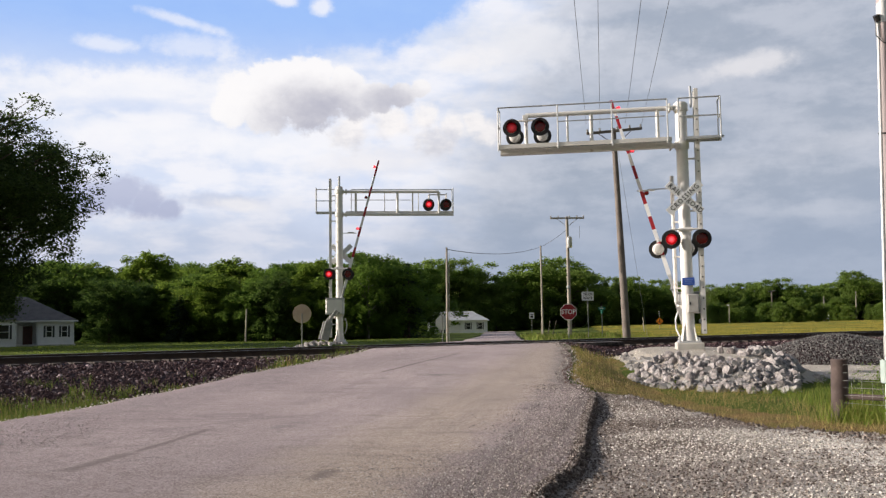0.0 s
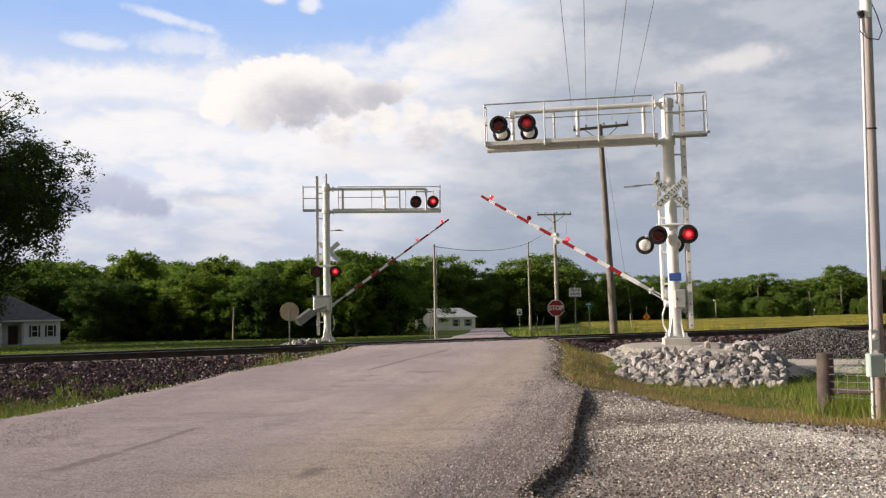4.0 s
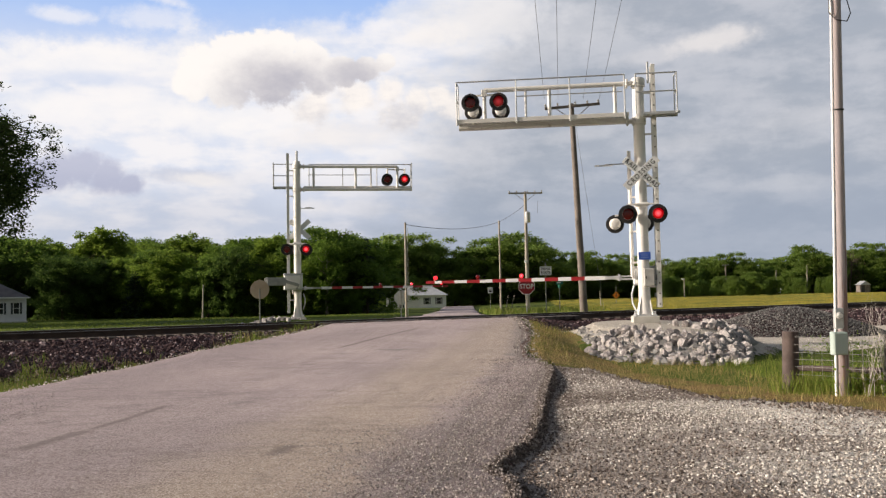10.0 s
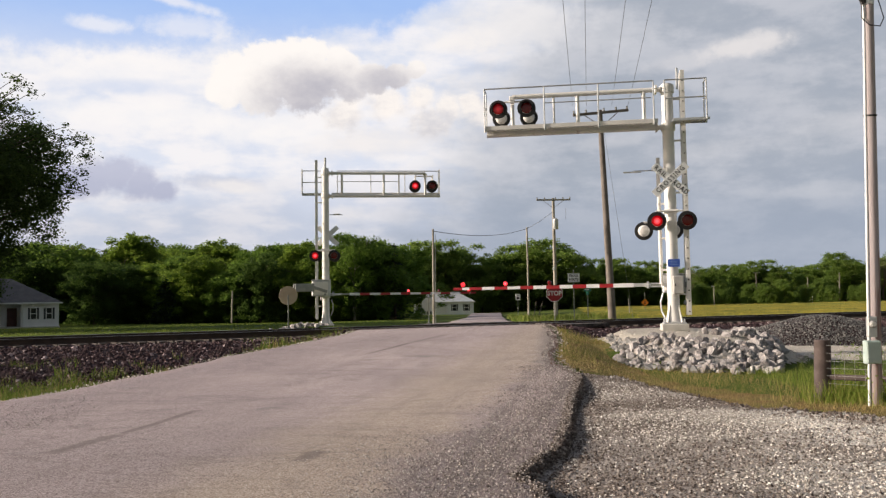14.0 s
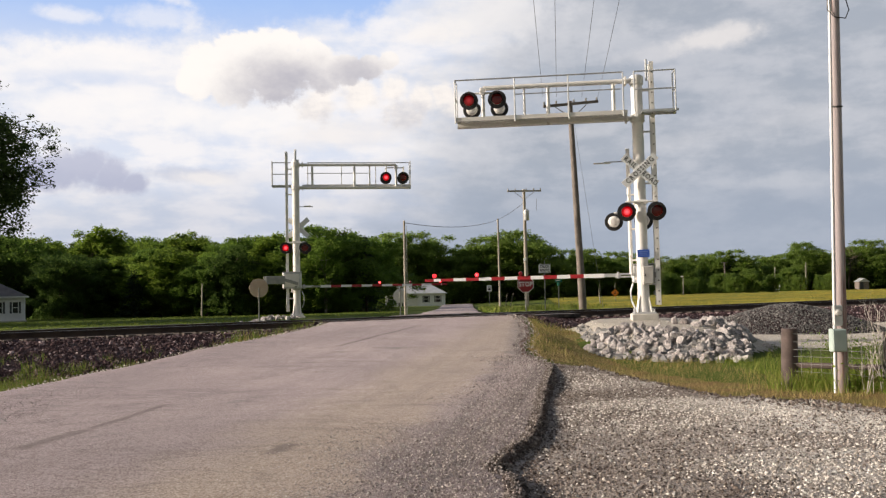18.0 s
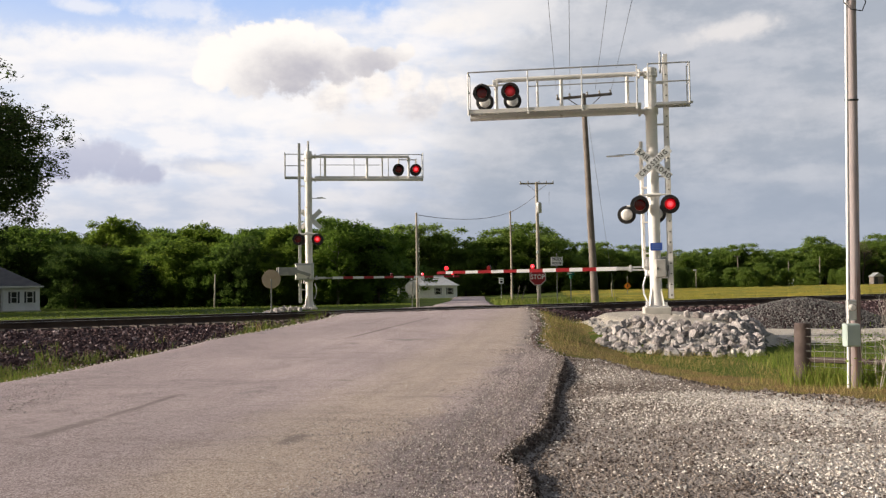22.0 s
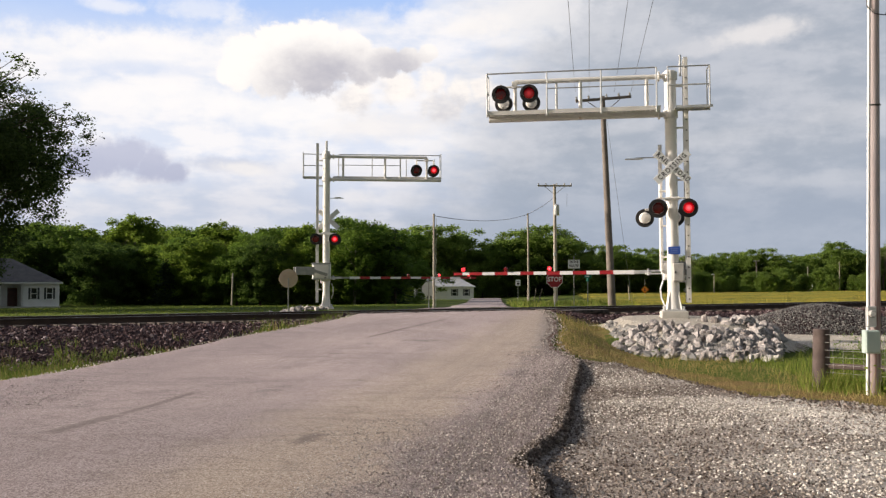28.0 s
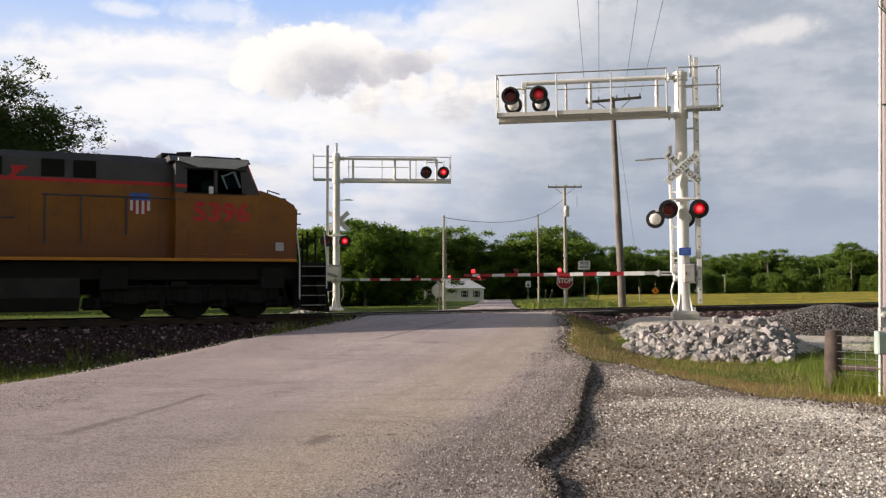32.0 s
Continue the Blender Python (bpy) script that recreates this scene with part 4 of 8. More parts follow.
def gate(root, zg, length, sweep, back, first_red, period, red):
    """The pivoting arm. sweep: degrees by which the arm is turned from the cantilever's line."""
    arm = part("gate_arm", Geo().box((0.62, 0, 0), (0.5, 0.05, 0.1), 0.012).box((0.28, 0.06, 0.03), (0.5, 0.03, 0.05), 0.01).box((0.28, 0.06, -0.05), (0.5, 0.03, 0.05), 0.01).box((0.45, 0.05, 0), (0.06, 0.08, 0.2), 0.01).box((-0.02, 0, 0), (0.2, 0.2, 0.2), 0.03), galvanised, root,
               "red and white striped gate arm with small red lamps")
    if back > 1:
        part("arm_root", Geo().box((1.0, 0, 0), (0.45, 0.05, 0.08), 0.012), dull_grey, arm)
    first = 0.85 if back < 1 else 1.2
    cuts, k = [first], 0
    while first_red + k * period + red < length - 0.3:
        cuts += [first_red + k * period, first_red + k * period + red]
        k += 1
    cuts += [length - 0.28, length]
    for k, (a, b) in enumerate(zip(cuts, cuts[1:])):
        h0, h1 = 0.125 - 0.045 * a / length, 0.125 - 0.045 * b / length
        g = Geo().add([(a, -0.02, -h0 / 2), (a, 0.02, -h0 / 2), (a, 0.02, h0 / 2), (a, -0.02, h0 / 2), (b, -0.02, -h1 / 2), (b, 0.02, -h1 / 2), (b, 0.02, h1 / 2), (b, -0.02, h1 / 2)],
                      [(0, 1, 2, 3), (7, 6, 5, 4), (0, 4, 5, 1), (1, 5, 6, 2), (2, 6, 7, 3), (3, 7, 4, 0)])
        part("stripe", g, stripe_red if k % 2 else white, arm)
    for k, fx in enumerate((0.945, 0.7, 0.455)):
        x, z = first + (length - first) * fx, 0.13
        part("lamp_foot", Geo().box((x, 0, 0.075), (0.09, 0.05, 0.05), 0.008), stripe_red, arm)
        if k == 0:
            part("tip_lamp", Geo().lathe([(0.05, -0.05), (0.062, -0.02), (0.062, 0.04), (0.03, 0.06)], 12, pose(x, 0, z)), small_lit, arm, "steadily lit red lamp", smooth=True)
        else:
            part("lamp_shell", Geo().lathe([(0.064, -0.045), (0.066, -0.04), (0.066, 0.04), (0.064, 0.045)], 12, pose(x, 0, z, 90, 0, 0)), black, arm)
            for side in (1, -1):
                ob = part("lamp_lens", SMALL_LENS, None, arm, "small red lamp")
                FLASHERS.append((ob, (x, side * 0.05, z), 90 + 90 * side, (k == 2) == (side > 0)))
    weight = Geo()
    for y in (0.3, -0.3):
        if back < 1:
            weight.box((-back / 2, y, -0.02), (back - 0.2, 0.03, 0.16), 0.01)
            weight.box((0.45 - back, y, 0.06), (0.5, 0.05, 0.3), 0.02)
        else:
            weight.box((-0.3, y, 0.15), (0.7, 0.03, 0.14), 0.01, pose(0, 0, 0, 0, 18, 0))
            weight.box((-back / 2, y, 0.32), (0.88, 0.05, 0.37), 0.02)
    weight.tube((0, -0.32, 0), (0, 0.32, 0), 0.05, n=10)
    part("counterweight", weight, dull_grey, arm, "flat grey counterweight plates")
    return arm, pose(0.22 if back < 1 else -0.08, -0.38, zg, 0, 0, sweep)


right_signal, zg = signal(pose(6.59, 26.5, 0.42, 0, 0, 171.6) @ pose(0, 0, 0, 0, 0.55, 0), 0.0, (0.74, -0.12, -0.22), "crossing signals at the railway")
right_arm, right_pivot = gate(right_signal, zg, 6.3, -7.0, 0.8, 1.45, 0.79, 0.4)
left_signal, zg = signal(pose(-5.48, 43.7, -0.04, 0, 0, 5.7), 0.47, (0.4, -0.48, 0.0), "crossing signals at the railway")
left_arm, left_pivot = gate(left_signal, zg, 7.5, 12.0, 1.9, 1.7, 1.0, 0.48)

# ---- drifting clouds: a far dome that shows the sky behind the crossing ----
def cloud_material():
    n = Nodes("evening_clouds")
    sep = n.node("ShaderNodeSeparateXYZ")
    unit = n.node("ShaderNodeVectorMath")
    unit.operation = "NORMALIZE"
    n.t.links.new(n.coords(), unit.inputs[0])
    n.t.links.new(unit.outputs[0], sep.inputs[0])
    az = n.math("MULTIPLY", n.math("ARCTAN2", sep.outputs["X"], sep.outputs["Y"]), 57.2958)
    el = n.math("MULTIPLY", n.math("ARCSINE", sep.outputs["Z"]), 57.2958)

    def at(sx, sy, ox=0.0, a=az, e=el, tilt=0.0):
        c = n.node("ShaderNodeCombineXYZ")
        n.put(c.inputs[0], n.math("ADD", n.math("MULTIPLY", a, sx), ox))
        n.put(c.inputs[1], n.math("MULTIPLY", n.math("ADD", e, n.math("MULTIPLY", a, tilt)), sy))
        return c.outputs[0]

    def centred(scale, detail, rough, vector):
        return n.math("SUBTRACT", n.noise(scale, detail, rough, vector), 0.5)

    wide = centred(0.14, 5, 0.55, at(1, 2.4, 7))
    puff = centred(0.42, 7, 0.6, at(1, 1.25))
    curl = centred(1.1, 6, 0.62, at(1, 1.2, 3))
    streaky = centred(0.4, 5, 0.52, at(0.6, 1.7, 11))
    fine = centred(1.0, 8, 0.66, at(0.8, 1.3, 23))

    def blob(a, e, ra, re, wob=1.0, soft=0.5, tilt=0.0):
        """1 inside an uneven oval of the sky, 0 outside; degrees."""
        x = n.math("DIVIDE", n.math("SUBTRACT", az, a), ra)
        y = n.math("DIVIDE", n.math("SUBTRACT", n.math("SUBTRACT", el, n.math("MULTIPLY", n.math("SUBTRACT", az, a), tilt)), e), re)
        d = n.math("SQRT", n.math("ADD", n.math("MULTIPLY", x, x), n.math("MULTIPLY", y, y)))
        d = n.math("ADD", d, n.math("ADD", n.math("MULTIPLY", puff, 1.5 * wob), n.math("MULTIPLY", curl, 0.9 * wob)))
        return n.math("SUBTRACT", 1.0, n.ramp(d, 1.0 - soft, 1.0 + soft * 0.35))

    def heap(balls, a, e, rag):
        """Depth inside a heaped cloud of round billows."""
        best = None
        warp = at(1, 1.1, 40, a, e)
        big, small = centred(0.75, 4, 0.55, warp), centred(1.9, 6, 0.62, warp)
        for ca, ce, r in balls:
            x, y = n.math("SUBTRACT", a, ca), n.math("MULTIPLY", n.math("SUBTRACT", e, ce), 1.15)
            d = n.math("SUBTRACT", 1.0, n.math("DIVIDE", n.math("SQRT", n.math("ADD", n.math("MULTIPLY", x, x), n.math("MULTIPLY", y, y))), r))
            best = d if best is None else n.math("MAXIMUM", best, d)
        return n.math("ADD", best, n.math("ADD", n.math("MULTIPLY", big, 0.9 * rag), n.math("MULTIPLY", small, 0.75 * rag)))

    blue, pale = (0.33, 0.53, 0.95), (0.6, 0.71, 0.93)
    white, grey, mist = (0.9, 0.925, 0.975), (0.43, 0.445, 0.54), (0.355, 0.418, 0.52)
    c = n.mix(n.ramp(el, 12.0, 18.0), pale, blue)
    # the bright veil below a sloping upper edge, open to blue above it
    line = n.math("ADD", n.math("MULTIPLY", n.math("ADD", az, 12.0), 0.1), n.math("MULTIPLY", n.math("MAXIMUM", n.math("ADD", az, 3.0), 0.0), 0.5))
    above = n.math("SUBTRACT", n.math("ADD", el, n.math("ADD", n.math("MULTIPLY", puff, 3.2), n.math("MULTIPLY", curl, 1.4))), line)
    veil = n.math("SUBTRACT", 1.0, n.ramp(above, 14.0, 15.9))
    c = n.mix(n.math("MULTIPLY", veil, 0.92), c, n.mix(n.ramp(n.math("ADD", streaky, n.math("MULTIPLY", puff, 0.5)), -0.16, 0.12), (0.66, 0.75, 0.92), (0.86, 0.89, 0.96)))
    # duller towards the horizon
    low = n.math("SUBTRACT", 1.0, n.ramp(n.math("ADD", el, n.math("MULTIPLY", wide, 5)), 3.2, 8.4))
    c = n.mix(n.math("MULTIPLY", low, 0.8), c, n.mix(n.ramp(streaky, -0.1, 0.14), (0.47, 0.55, 0.71), (0.61, 0.66, 0.78)))
    # the grey sheet that covers the right of the sky
    side = n.math("ADD", n.math("ADD", az, n.math("MULTIPLY", wide, 14)), n.math("MULTIPLY", n.math("SUBTRACT", el, 9.0), -0.55))
    sheet_cover = n.ramp(n.math("ADD", side, n.math("MULTIPLY", puff, 4)), -4.0, 8.0)
    rolls = n.ramp(n.math("ADD", n.math("ADD", n.math("MULTIPLY", wide, 1.2), n.math("MULTIPLY", streaky, 0.7)), n.math("MULTIPLY", fine, 0.34)), -0.16, 0.2)
    c = n.mix(n.math("MULTIPLY", sheet_cover, 0.96), c, n.mix(rolls, mist, (0.47, 0.525, 0.625)))
    c = n.mix(n.math("MULTIPLY", n.math("MULTIPLY", low, sheet_cover), 0.75), c, (0.325, 0.4, 0.53))
    # separate streaks and patches
    for a, e, ra, re, k, tone, tilt in ((-20.4, 15.5, 1.9, 0.5, 0.6, white, -0.05), (-16.0, 17.1, 2.6, 0.35, 0.6, white, -0.2), (-15.3, 15.7, 2.6, 0.8, 0.5, white, 0.0), (-7.6, 18.4, 0.8, 0.55, 0.75, white, 0.0), (-9.9, 18.7, 0.9, 0.45, 0.75, white, 0.0),
                                        (-18.6, 13.2, 7.5, 1.2, 0.75, white, 0.03), (-19.0, 12.1, 5.0, 0.5, 0.55, (0.62, 0.72, 0.92), 0.04), (-17.5, 10.6, 6.5, 1.1, 0.7, white, 0.0), (-10.0, 10.0, 6.5, 1.2, 0.7, white, 0.04),
                                        (-13.6, 6.7, 3.2, 0.5, 0.6, (0.5, 0.56, 0.71), -0.06), (-12.6, 6.5, 2.0, 0.4, 0.7, (0.86, 0.87, 0.9), -0.1), (-6.0, 4.9, 1.6, 0.5, 0.5, (0.8, 0.81, 0.85), 0.0), (-3.5, 9.3, 5.5, 1.0, 0.65, (0.82, 0.83, 0.87), 0.06),
                                        (4.6, 16.2, 4.2, 2.0, 0.8, (0.8, 0.83, 0.89), 0.0), (1.2, 15.2, 2.6, 0.8, 0.7, (0.88, 0.89, 0.92), 0.1), (9.5, 15.4, 5.0, 1.5, 0.45, (0.66, 0.7, 0.78), 0.0), (18.5, 14.1, 3.0, 0.75, 0.75, (0.78, 0.79, 0.83), 0.12), (14.5, 13.4, 2.5, 0.6, 0.45, (0.66, 0.69, 0.76), 0.1),
                                        (10, 9.0, 3.0, 0.5, 0.4, (0.6, 0.64, 0.72), 0.1), (15.5, 8.2, 3.0, 0.6, 0.35, (0.6, 0.64, 0.72), 0.1), (23, 9.3, 3.0, 0.9, 0.4, (0.6, 0.64, 0.72), 0.1), (22.5, 5.6, 4.0, 0.5, 0.35, (0.56, 0.61, 0.7), 0.0)):
        c = n.mix(n.math("MULTIPLY", blob(a, e, ra, re, 1.0, 0.7, tilt), k), c, tone)
    # the lilac heap low on the left, flat below
    lilac = heap([(-21.8, 6.5, 1.5), (-20.6, 6.9, 1.5), (-19.4, 7.1, 1.5), (-18.0, 6.5, 1.4), (-16.8, 6.1, 1.0)], az, el, 0.7)
    lilac = n.math("MULTIPLY", n.ramp(lilac, -0.1, 0.5), n.ramp(n.math("ADD", el, n.math("MULTIPLY", curl, 0.8)), 5.2, 5.9))
    c = n.mix(n.math("MULTIPLY", lilac, 0.97), c, n.mix(n.ramp(el, 5.4, 8.2), (0.43, 0.48, 0.65), (0.5, 0.55, 0.72)))
    # pale puffs under the great cloud's right flank
    here = heap([(-3.4, 11.6, 1.5), (-1.2, 11.9, 1.2), (0.4, 11.2, 1.2), (1.8, 11.5, 1.0), (2.7, 10.9, 1.1), (-6.0, 10.9, 1.5), (-0.6, 10.4, 1.5)], az, el, 1.0)
    tone = n.mix(n.ramp(n.math("ADD", n.math("ADD", n.math("MULTIPLY", puff, 0.9), n.math("MULTIPLY", fine, 0.5)), n.math("MULTIPLY", n.math("SUBTRACT", el, 11.4), 0.12)), -0.34, 0.14), (0.62, 0.64, 0.71), (0.93, 0.92, 0.92))
    c = n.mix(n.math("MULTIPLY", n.ramp(here, -0.1, 0.6), 0.85), c, tone)
    # the great heaped cloud: bright rim to the sun, grey heart
    here = heap([(-12.4, 13.1, 1.9), (-13.2, 12.2, 1.4), (-10.9, 13.9, 1.7), (-9.3, 14.1, 1.6), (-7.9, 14.4, 1.35), (-6.3, 13.8, 1.5), (-8.4, 12.7, 2.3), (-5.6, 12.9, 1.5), (-11.0, 12.1, 1.8), (-4.1, 13.0, 1.2), (-2.7, 13.2, 1.0), (-1.5, 13.6, 0.7)], az, el, 0.75)
    heart = n.math("MAXIMUM", blob(-8.3, 12.6, 4.6, 2.3, 0.2, 0.95), n.math("MULTIPLY", blob(-3.9, 12.9, 3.2, 1.3, 0.3, 0.95), 0.75))
    slope = n.math("SUBTRACT", n.math("MULTIPLY", n.math("SUBTRACT", el, 13.0), 0.13), n.math("MULTIPLY", n.math("ADD", az, 8.0), 0.03))
    shade = n.math("SUBTRACT", n.math("ADD", n.math("ADD", slope, n.math("MULTIPLY", puff, 0.35)), n.math("ADD", n.math("MULTIPLY", fine, 0.2), 0.82)), n.math("MULTIPLY", heart, 0.58))
    c = n.mix(n.math("MULTIPLY", n.ramp(here, 0.0, 0.3), 0.95), c, n.mix(n.ramp(shade, -0.05, 0.9), grey, (0.93, 0.94, 0.96)))
    c = n.mix(0.08, c, n.mix(n.math("ADD", n.math("ADD", fine, streaky), 0.5, True), (0, 0, 0), (1, 1, 1)), "SOFT_LIGHT")
    em = n.node("ShaderNodeEmission")
    n.put(em.inputs["Color"], c)
    n.put(em.inputs["Strength"], SKY_GAIN)
    n.t.links.new(em.outputs[0], n.t.nodes["Material Output"].inputs["Surface"])
    return n.m


SKY_GAIN = 0.83
R = 3300.0
az = np.radians(np.linspace(-50, 62, 57))
el = np.radians(np.linspace(-1.5, 46, 25))
aa, ee = np.meshgrid(az, el)
v = np.stack([np.sin(aa) * np.cos(ee), np.cos(aa) * np.cos(ee), np.sin(ee)], -1).reshape(-1, 3) * R
i = np.arange(aa.size).reshape(aa.shape)
f = np.stack([i[:-1, :-1], i[:-1, 1:], i[1:, 1:], i[1:, :-1]], -1).reshape(-1, 4)
clouds = tagged(new("sky_backdrop", array_mesh("sky_backdrop", v, f, cloud_material(), True)), "bright evening sky with drifting grey and white clouds", "sky", kind="structure")

# ---- locomotive ----
n = Nodes("loco_yellow")
v = n.coords()
sep = n.node("ShaderNodeSeparateXYZ")
n.t.links.new(v, sep.inputs[0])
g = n.mix(n.ramp(n.noise(0.8, 5, 0.6, v), 0.3, 0.7), (0.22, 0.07, 0.001), (0.31, 0.108, 0.002))
grime = n.math("SUBTRACT", 1.0, n.ramp(n.math("ADD", sep.outputs["Z"], n.math("MULTIPLY", n.noise(1.6, 6, 0.65, v), -1.2)), 1.0, 2.3))
g = n.mix(n.math("MULTIPLY", grime, 0.85), g, (0.15, 0.034, 0.006))
g = n.mix(n.math("MULTIPLY", n.ramp(n.noise(1.7, 6, 0.7, v), 0.5, 0.68), 0.5), g, (0.13, 0.04, 0.008))
streak = n.node("ShaderNodeMapping")
n.t.links.new(v, streak.inputs["Vector"])
streak.inputs["Scale"].default_value = (5, 5, 0.35)
g = n.mix(n.math("MULTIPLY", n.ramp(n.noise(1.0, 5, 0.65, streak.outputs[0]), 0.52, 0.75), 0.5), g, (0.2, 0.07, 0.012))
n.bump(n.noise(40, 3, 0.6, v), 0.06, 0.004)
yellow = n.set(Base_Color=g, Roughness=0.42)
loco_grey = surface("loco_grey", (0.036, 0.035, 0.042), (0.07, 0.066, 0.076), 0.9, 0.5, 0.0, 0.08, 60, (0.07, 0.065, 0.06), 0.6)
loco_red = surface("loco_red", (0.5, 0.012, 0.014), (0.6, 0.02, 0.022), 2, 0.45, 0.0, 0.05)
# near-black tone shared by running gear, grilles and cab fittings, with brown specks
loco_black = surface("black_running_gear", (0.004, 0.0035, 0.003), (0.01, 0.008, 0.007), 2, 0.9, 0.0, 0.4, 30, (0.035, 0.022, 0.015), 0.62)
loco_pale = surface("pale_cab_awning", (0.44, 0.44, 0.45), (0.52, 0.52, 0.53), 2, 0.5, 0.0, 0.05)
# darker orange for door joints; also puts the vents' recess shade into colour
loco_shade = surface("recess_shade_orange", (0.2, 0.065, 0.006), (0.27, 0.09, 0.008), 3, 0.55, 0.0, 0.1)
loco_bright = surface("bright_sill_yellow", (0.52, 0.2, 0.008), (0.62, 0.25, 0.012), 2, 0.4, 0.0, 0.05)
tank_mat = surface("dusty_tank_steel", (0.02, 0.017, 0.017), (0.036, 0.03, 0.03), 1.5, 0.8, 0.0, 0.3, 30, (0.09, 0.07, 0.055), 0.62)
n = Nodes("cab_glass")
cab_glass = n.set(Base_Color=(0.04, 0.055, 0.055), Roughness=0.03, Transmission_Weight=1.0, IOR=1.05)


def build_locomotive():
    root = thing("locomotive", track_pose(-486), "yellow and grey diesel freight locomotive with red numbers", "locomotive")
    hood = part("engine_hood", Geo().prism([(-20.6, 1.62), (-4.3, 1.62), (-4.3, 3.68), (-20.6, 3.68)], -1.02, 1.02), yellow, root, "yellow engine hood")
    part("hood_roof", Geo().prism([(-0.92, 3.7), (0.92, 3.7), (1.02, 3.7), (1.02, 4.25), (0.85, 4.43), (-0.85, 4.43), (-1.02, 4.25), (-1.02, 3.7)], 4.3, 20.6, pose(0, 0, 0, 0, 0, 90)), loco_grey, root, "dark grey upper hood and roof")
    for side in (-1.028, 1.028):
        part("red_stripe", Geo().box((-12.45, side, 3.69), (16.3, 0.006, 0.1)), loco_red, hood)
    for x in (-19.6, -18.2, -16.6, -14.9, -13.2, -11.6, -10.0, -9.35, -7.95, -6.5, -5.6, -4.7):
        for side in (-1.024, 1.024):
            part("door_seam", Geo().box((x, side, 2.6), (0.014, 0.012, 1.7)), loco_shade, hood)
    for x, w in ((-7.4, 0.56), (-6.62, 0.56), (-8.95, 0.7), (-11.0, 1.6), (-14.2, 2.0)):
        for side in (-1, 1):
            vent = part("radiator_grille", Geo().box((x, side * 1.03, 4.0), (w, 0.03, 0.46), 0.01), loco_black, root, "dark air intake grille")
            for k in range(5):
                part("slat", Geo().box((x, side * 1.05, 3.82 + k * 0.09), (w, 0.02, 0.02)), loco_black, vent)
    part("slanted_badge", Geo().prism([(-8.5, 3.64), (-8.22, 3.64), (-8.3, 3.76), (-7.98, 4.02), (-8.42, 4.02), (-8.36, 3.86)], -1.034, -1.026), loco_red, root, "red slanted flash")
    part("dynamic_brake_hatch", Geo().box((-6.3, 0, 4.4), (2.4, 1.7, 0.1), 0.03), loco_grey, root)
    part("exhaust_stack", Geo().box((-12.5, 0, 4.52), (0.8, 0.6, 0.2), 0.03), loco_black, root)
    # cab
    cab = part("cab", Geo().prism([(-4.35, 1.62), (-2.0, 1.62), (-2.0, 3.45), (-4.35, 3.45)], -1.52, 1.52), yellow, root, "yellow crew cab")
    for side in (-1.49, 1.49):
        for q in ([(-4.36, 3.44), (-4.05, 3.44), (-4.05, 4.31), (-4.36, 4.31)], [(-3.3, 3.44), (-3.22, 3.44), (-3.22, 4.31), (-3.3, 4.31)], [(-2.52, 3.44), (-2.03, 3.44), (-2.42, 4.31), (-2.6, 4.31)],
                  [(-4.05, 4.08), (-2.55, 4.08), (-2.5, 4.31), (-4.05, 4.31)]):
            part("cab_pillar", Geo().prism(q, side - 0.035, side + 0.035), loco_grey, cab)
    part("rear_bulkhead", Geo().box((-4.32, 0, 3.88), (0.06, 2.96, 0.86)), loco_grey, cab)
    part("crew_seat", Geo().box((-3.75, 0.7, 3.5), (0.5, 0.5, 0.9), 0.08), loco_black, cab)
    part("crew_seat", Geo().box((-3.75, -0.7, 3.4), (0.5, 0.5, 0.8), 0.08), loco_black, cab)
    part("control_desk", Geo().box((-2.5, 0.0, 3.5), (0.5, 2.2, 0.35), 0.05), loco_black, cab)
    part("cab_roof", Geo().prism([(-1.55, 4.3), (1.55, 4.3), (1.3, 4.46), (-1.3, 4.46)], 2.3, 4.5, pose(0, 0, 0, 0, 0, 90)), loco_grey, cab)
    part("windscreen_pillar", Geo().prism([(-2.42, 4.3), (-2.36, 4.3), (-2.03, 3.5), (-2.1, 3.5)], -1.5, -1.44), loco_red, cab, "red cab corner")
    part("red_stripe", Geo().box((-4.2, -1.53, 3.62), (0.3, 0.006, 0.1)), loco_red, cab)
    for x0, x1 in ((-4.05, -3.3), (-3.24, -2.5)):
        for side in (-1.5, 1.49):
            part("side_window", Geo().prism([(x0, 3.46), (x1, 3.46), (x1 - 0.05, 4.08), (x0, 4.08)], side, side + 0.01), cab_glass, cab)
    part("window_surround", Geo().box((-3.27, -1.525, 3.44), (1.7, 0.03, 0.04), 0.005).box((-3.27, -1.525, 4.1), (1.7, 0.03, 0.04), 0.005), loco_black, cab)
    part("rear_view_mirror", Geo().box((-3.42, -1.64, 3.52), (0.12, 0.05, 0.2), 0.01), white, cab)
    for y in (-0.7, 0.7):
        part("windscreen", Geo().prism([(-2.14, 3.66), (-2.12, 3.66), (-2.35, 4.22), (-2.37, 4.22)], y - 0.55, y + 0.55), cab_glass, cab)
    awning = Geo().prism([(-4.3, 4.4), (-2.35, 4.4), (-2.42, 4.26), (-2.75, 4.14), (-3.75, 4.14), (-4.3, 4.3)], -1.62, -1.53)
    part("awning", awning, loco_pale, cab, "pale grey window awning")
    part("air_conditioner", Geo().box((-2.85, 0.1, 4.53), (1.0, 1.2, 0.14), 0.04).box((-3.1, 0.1, 4.62), (0.4, 0.5, 0.06), 0.02), loco_black, cab)
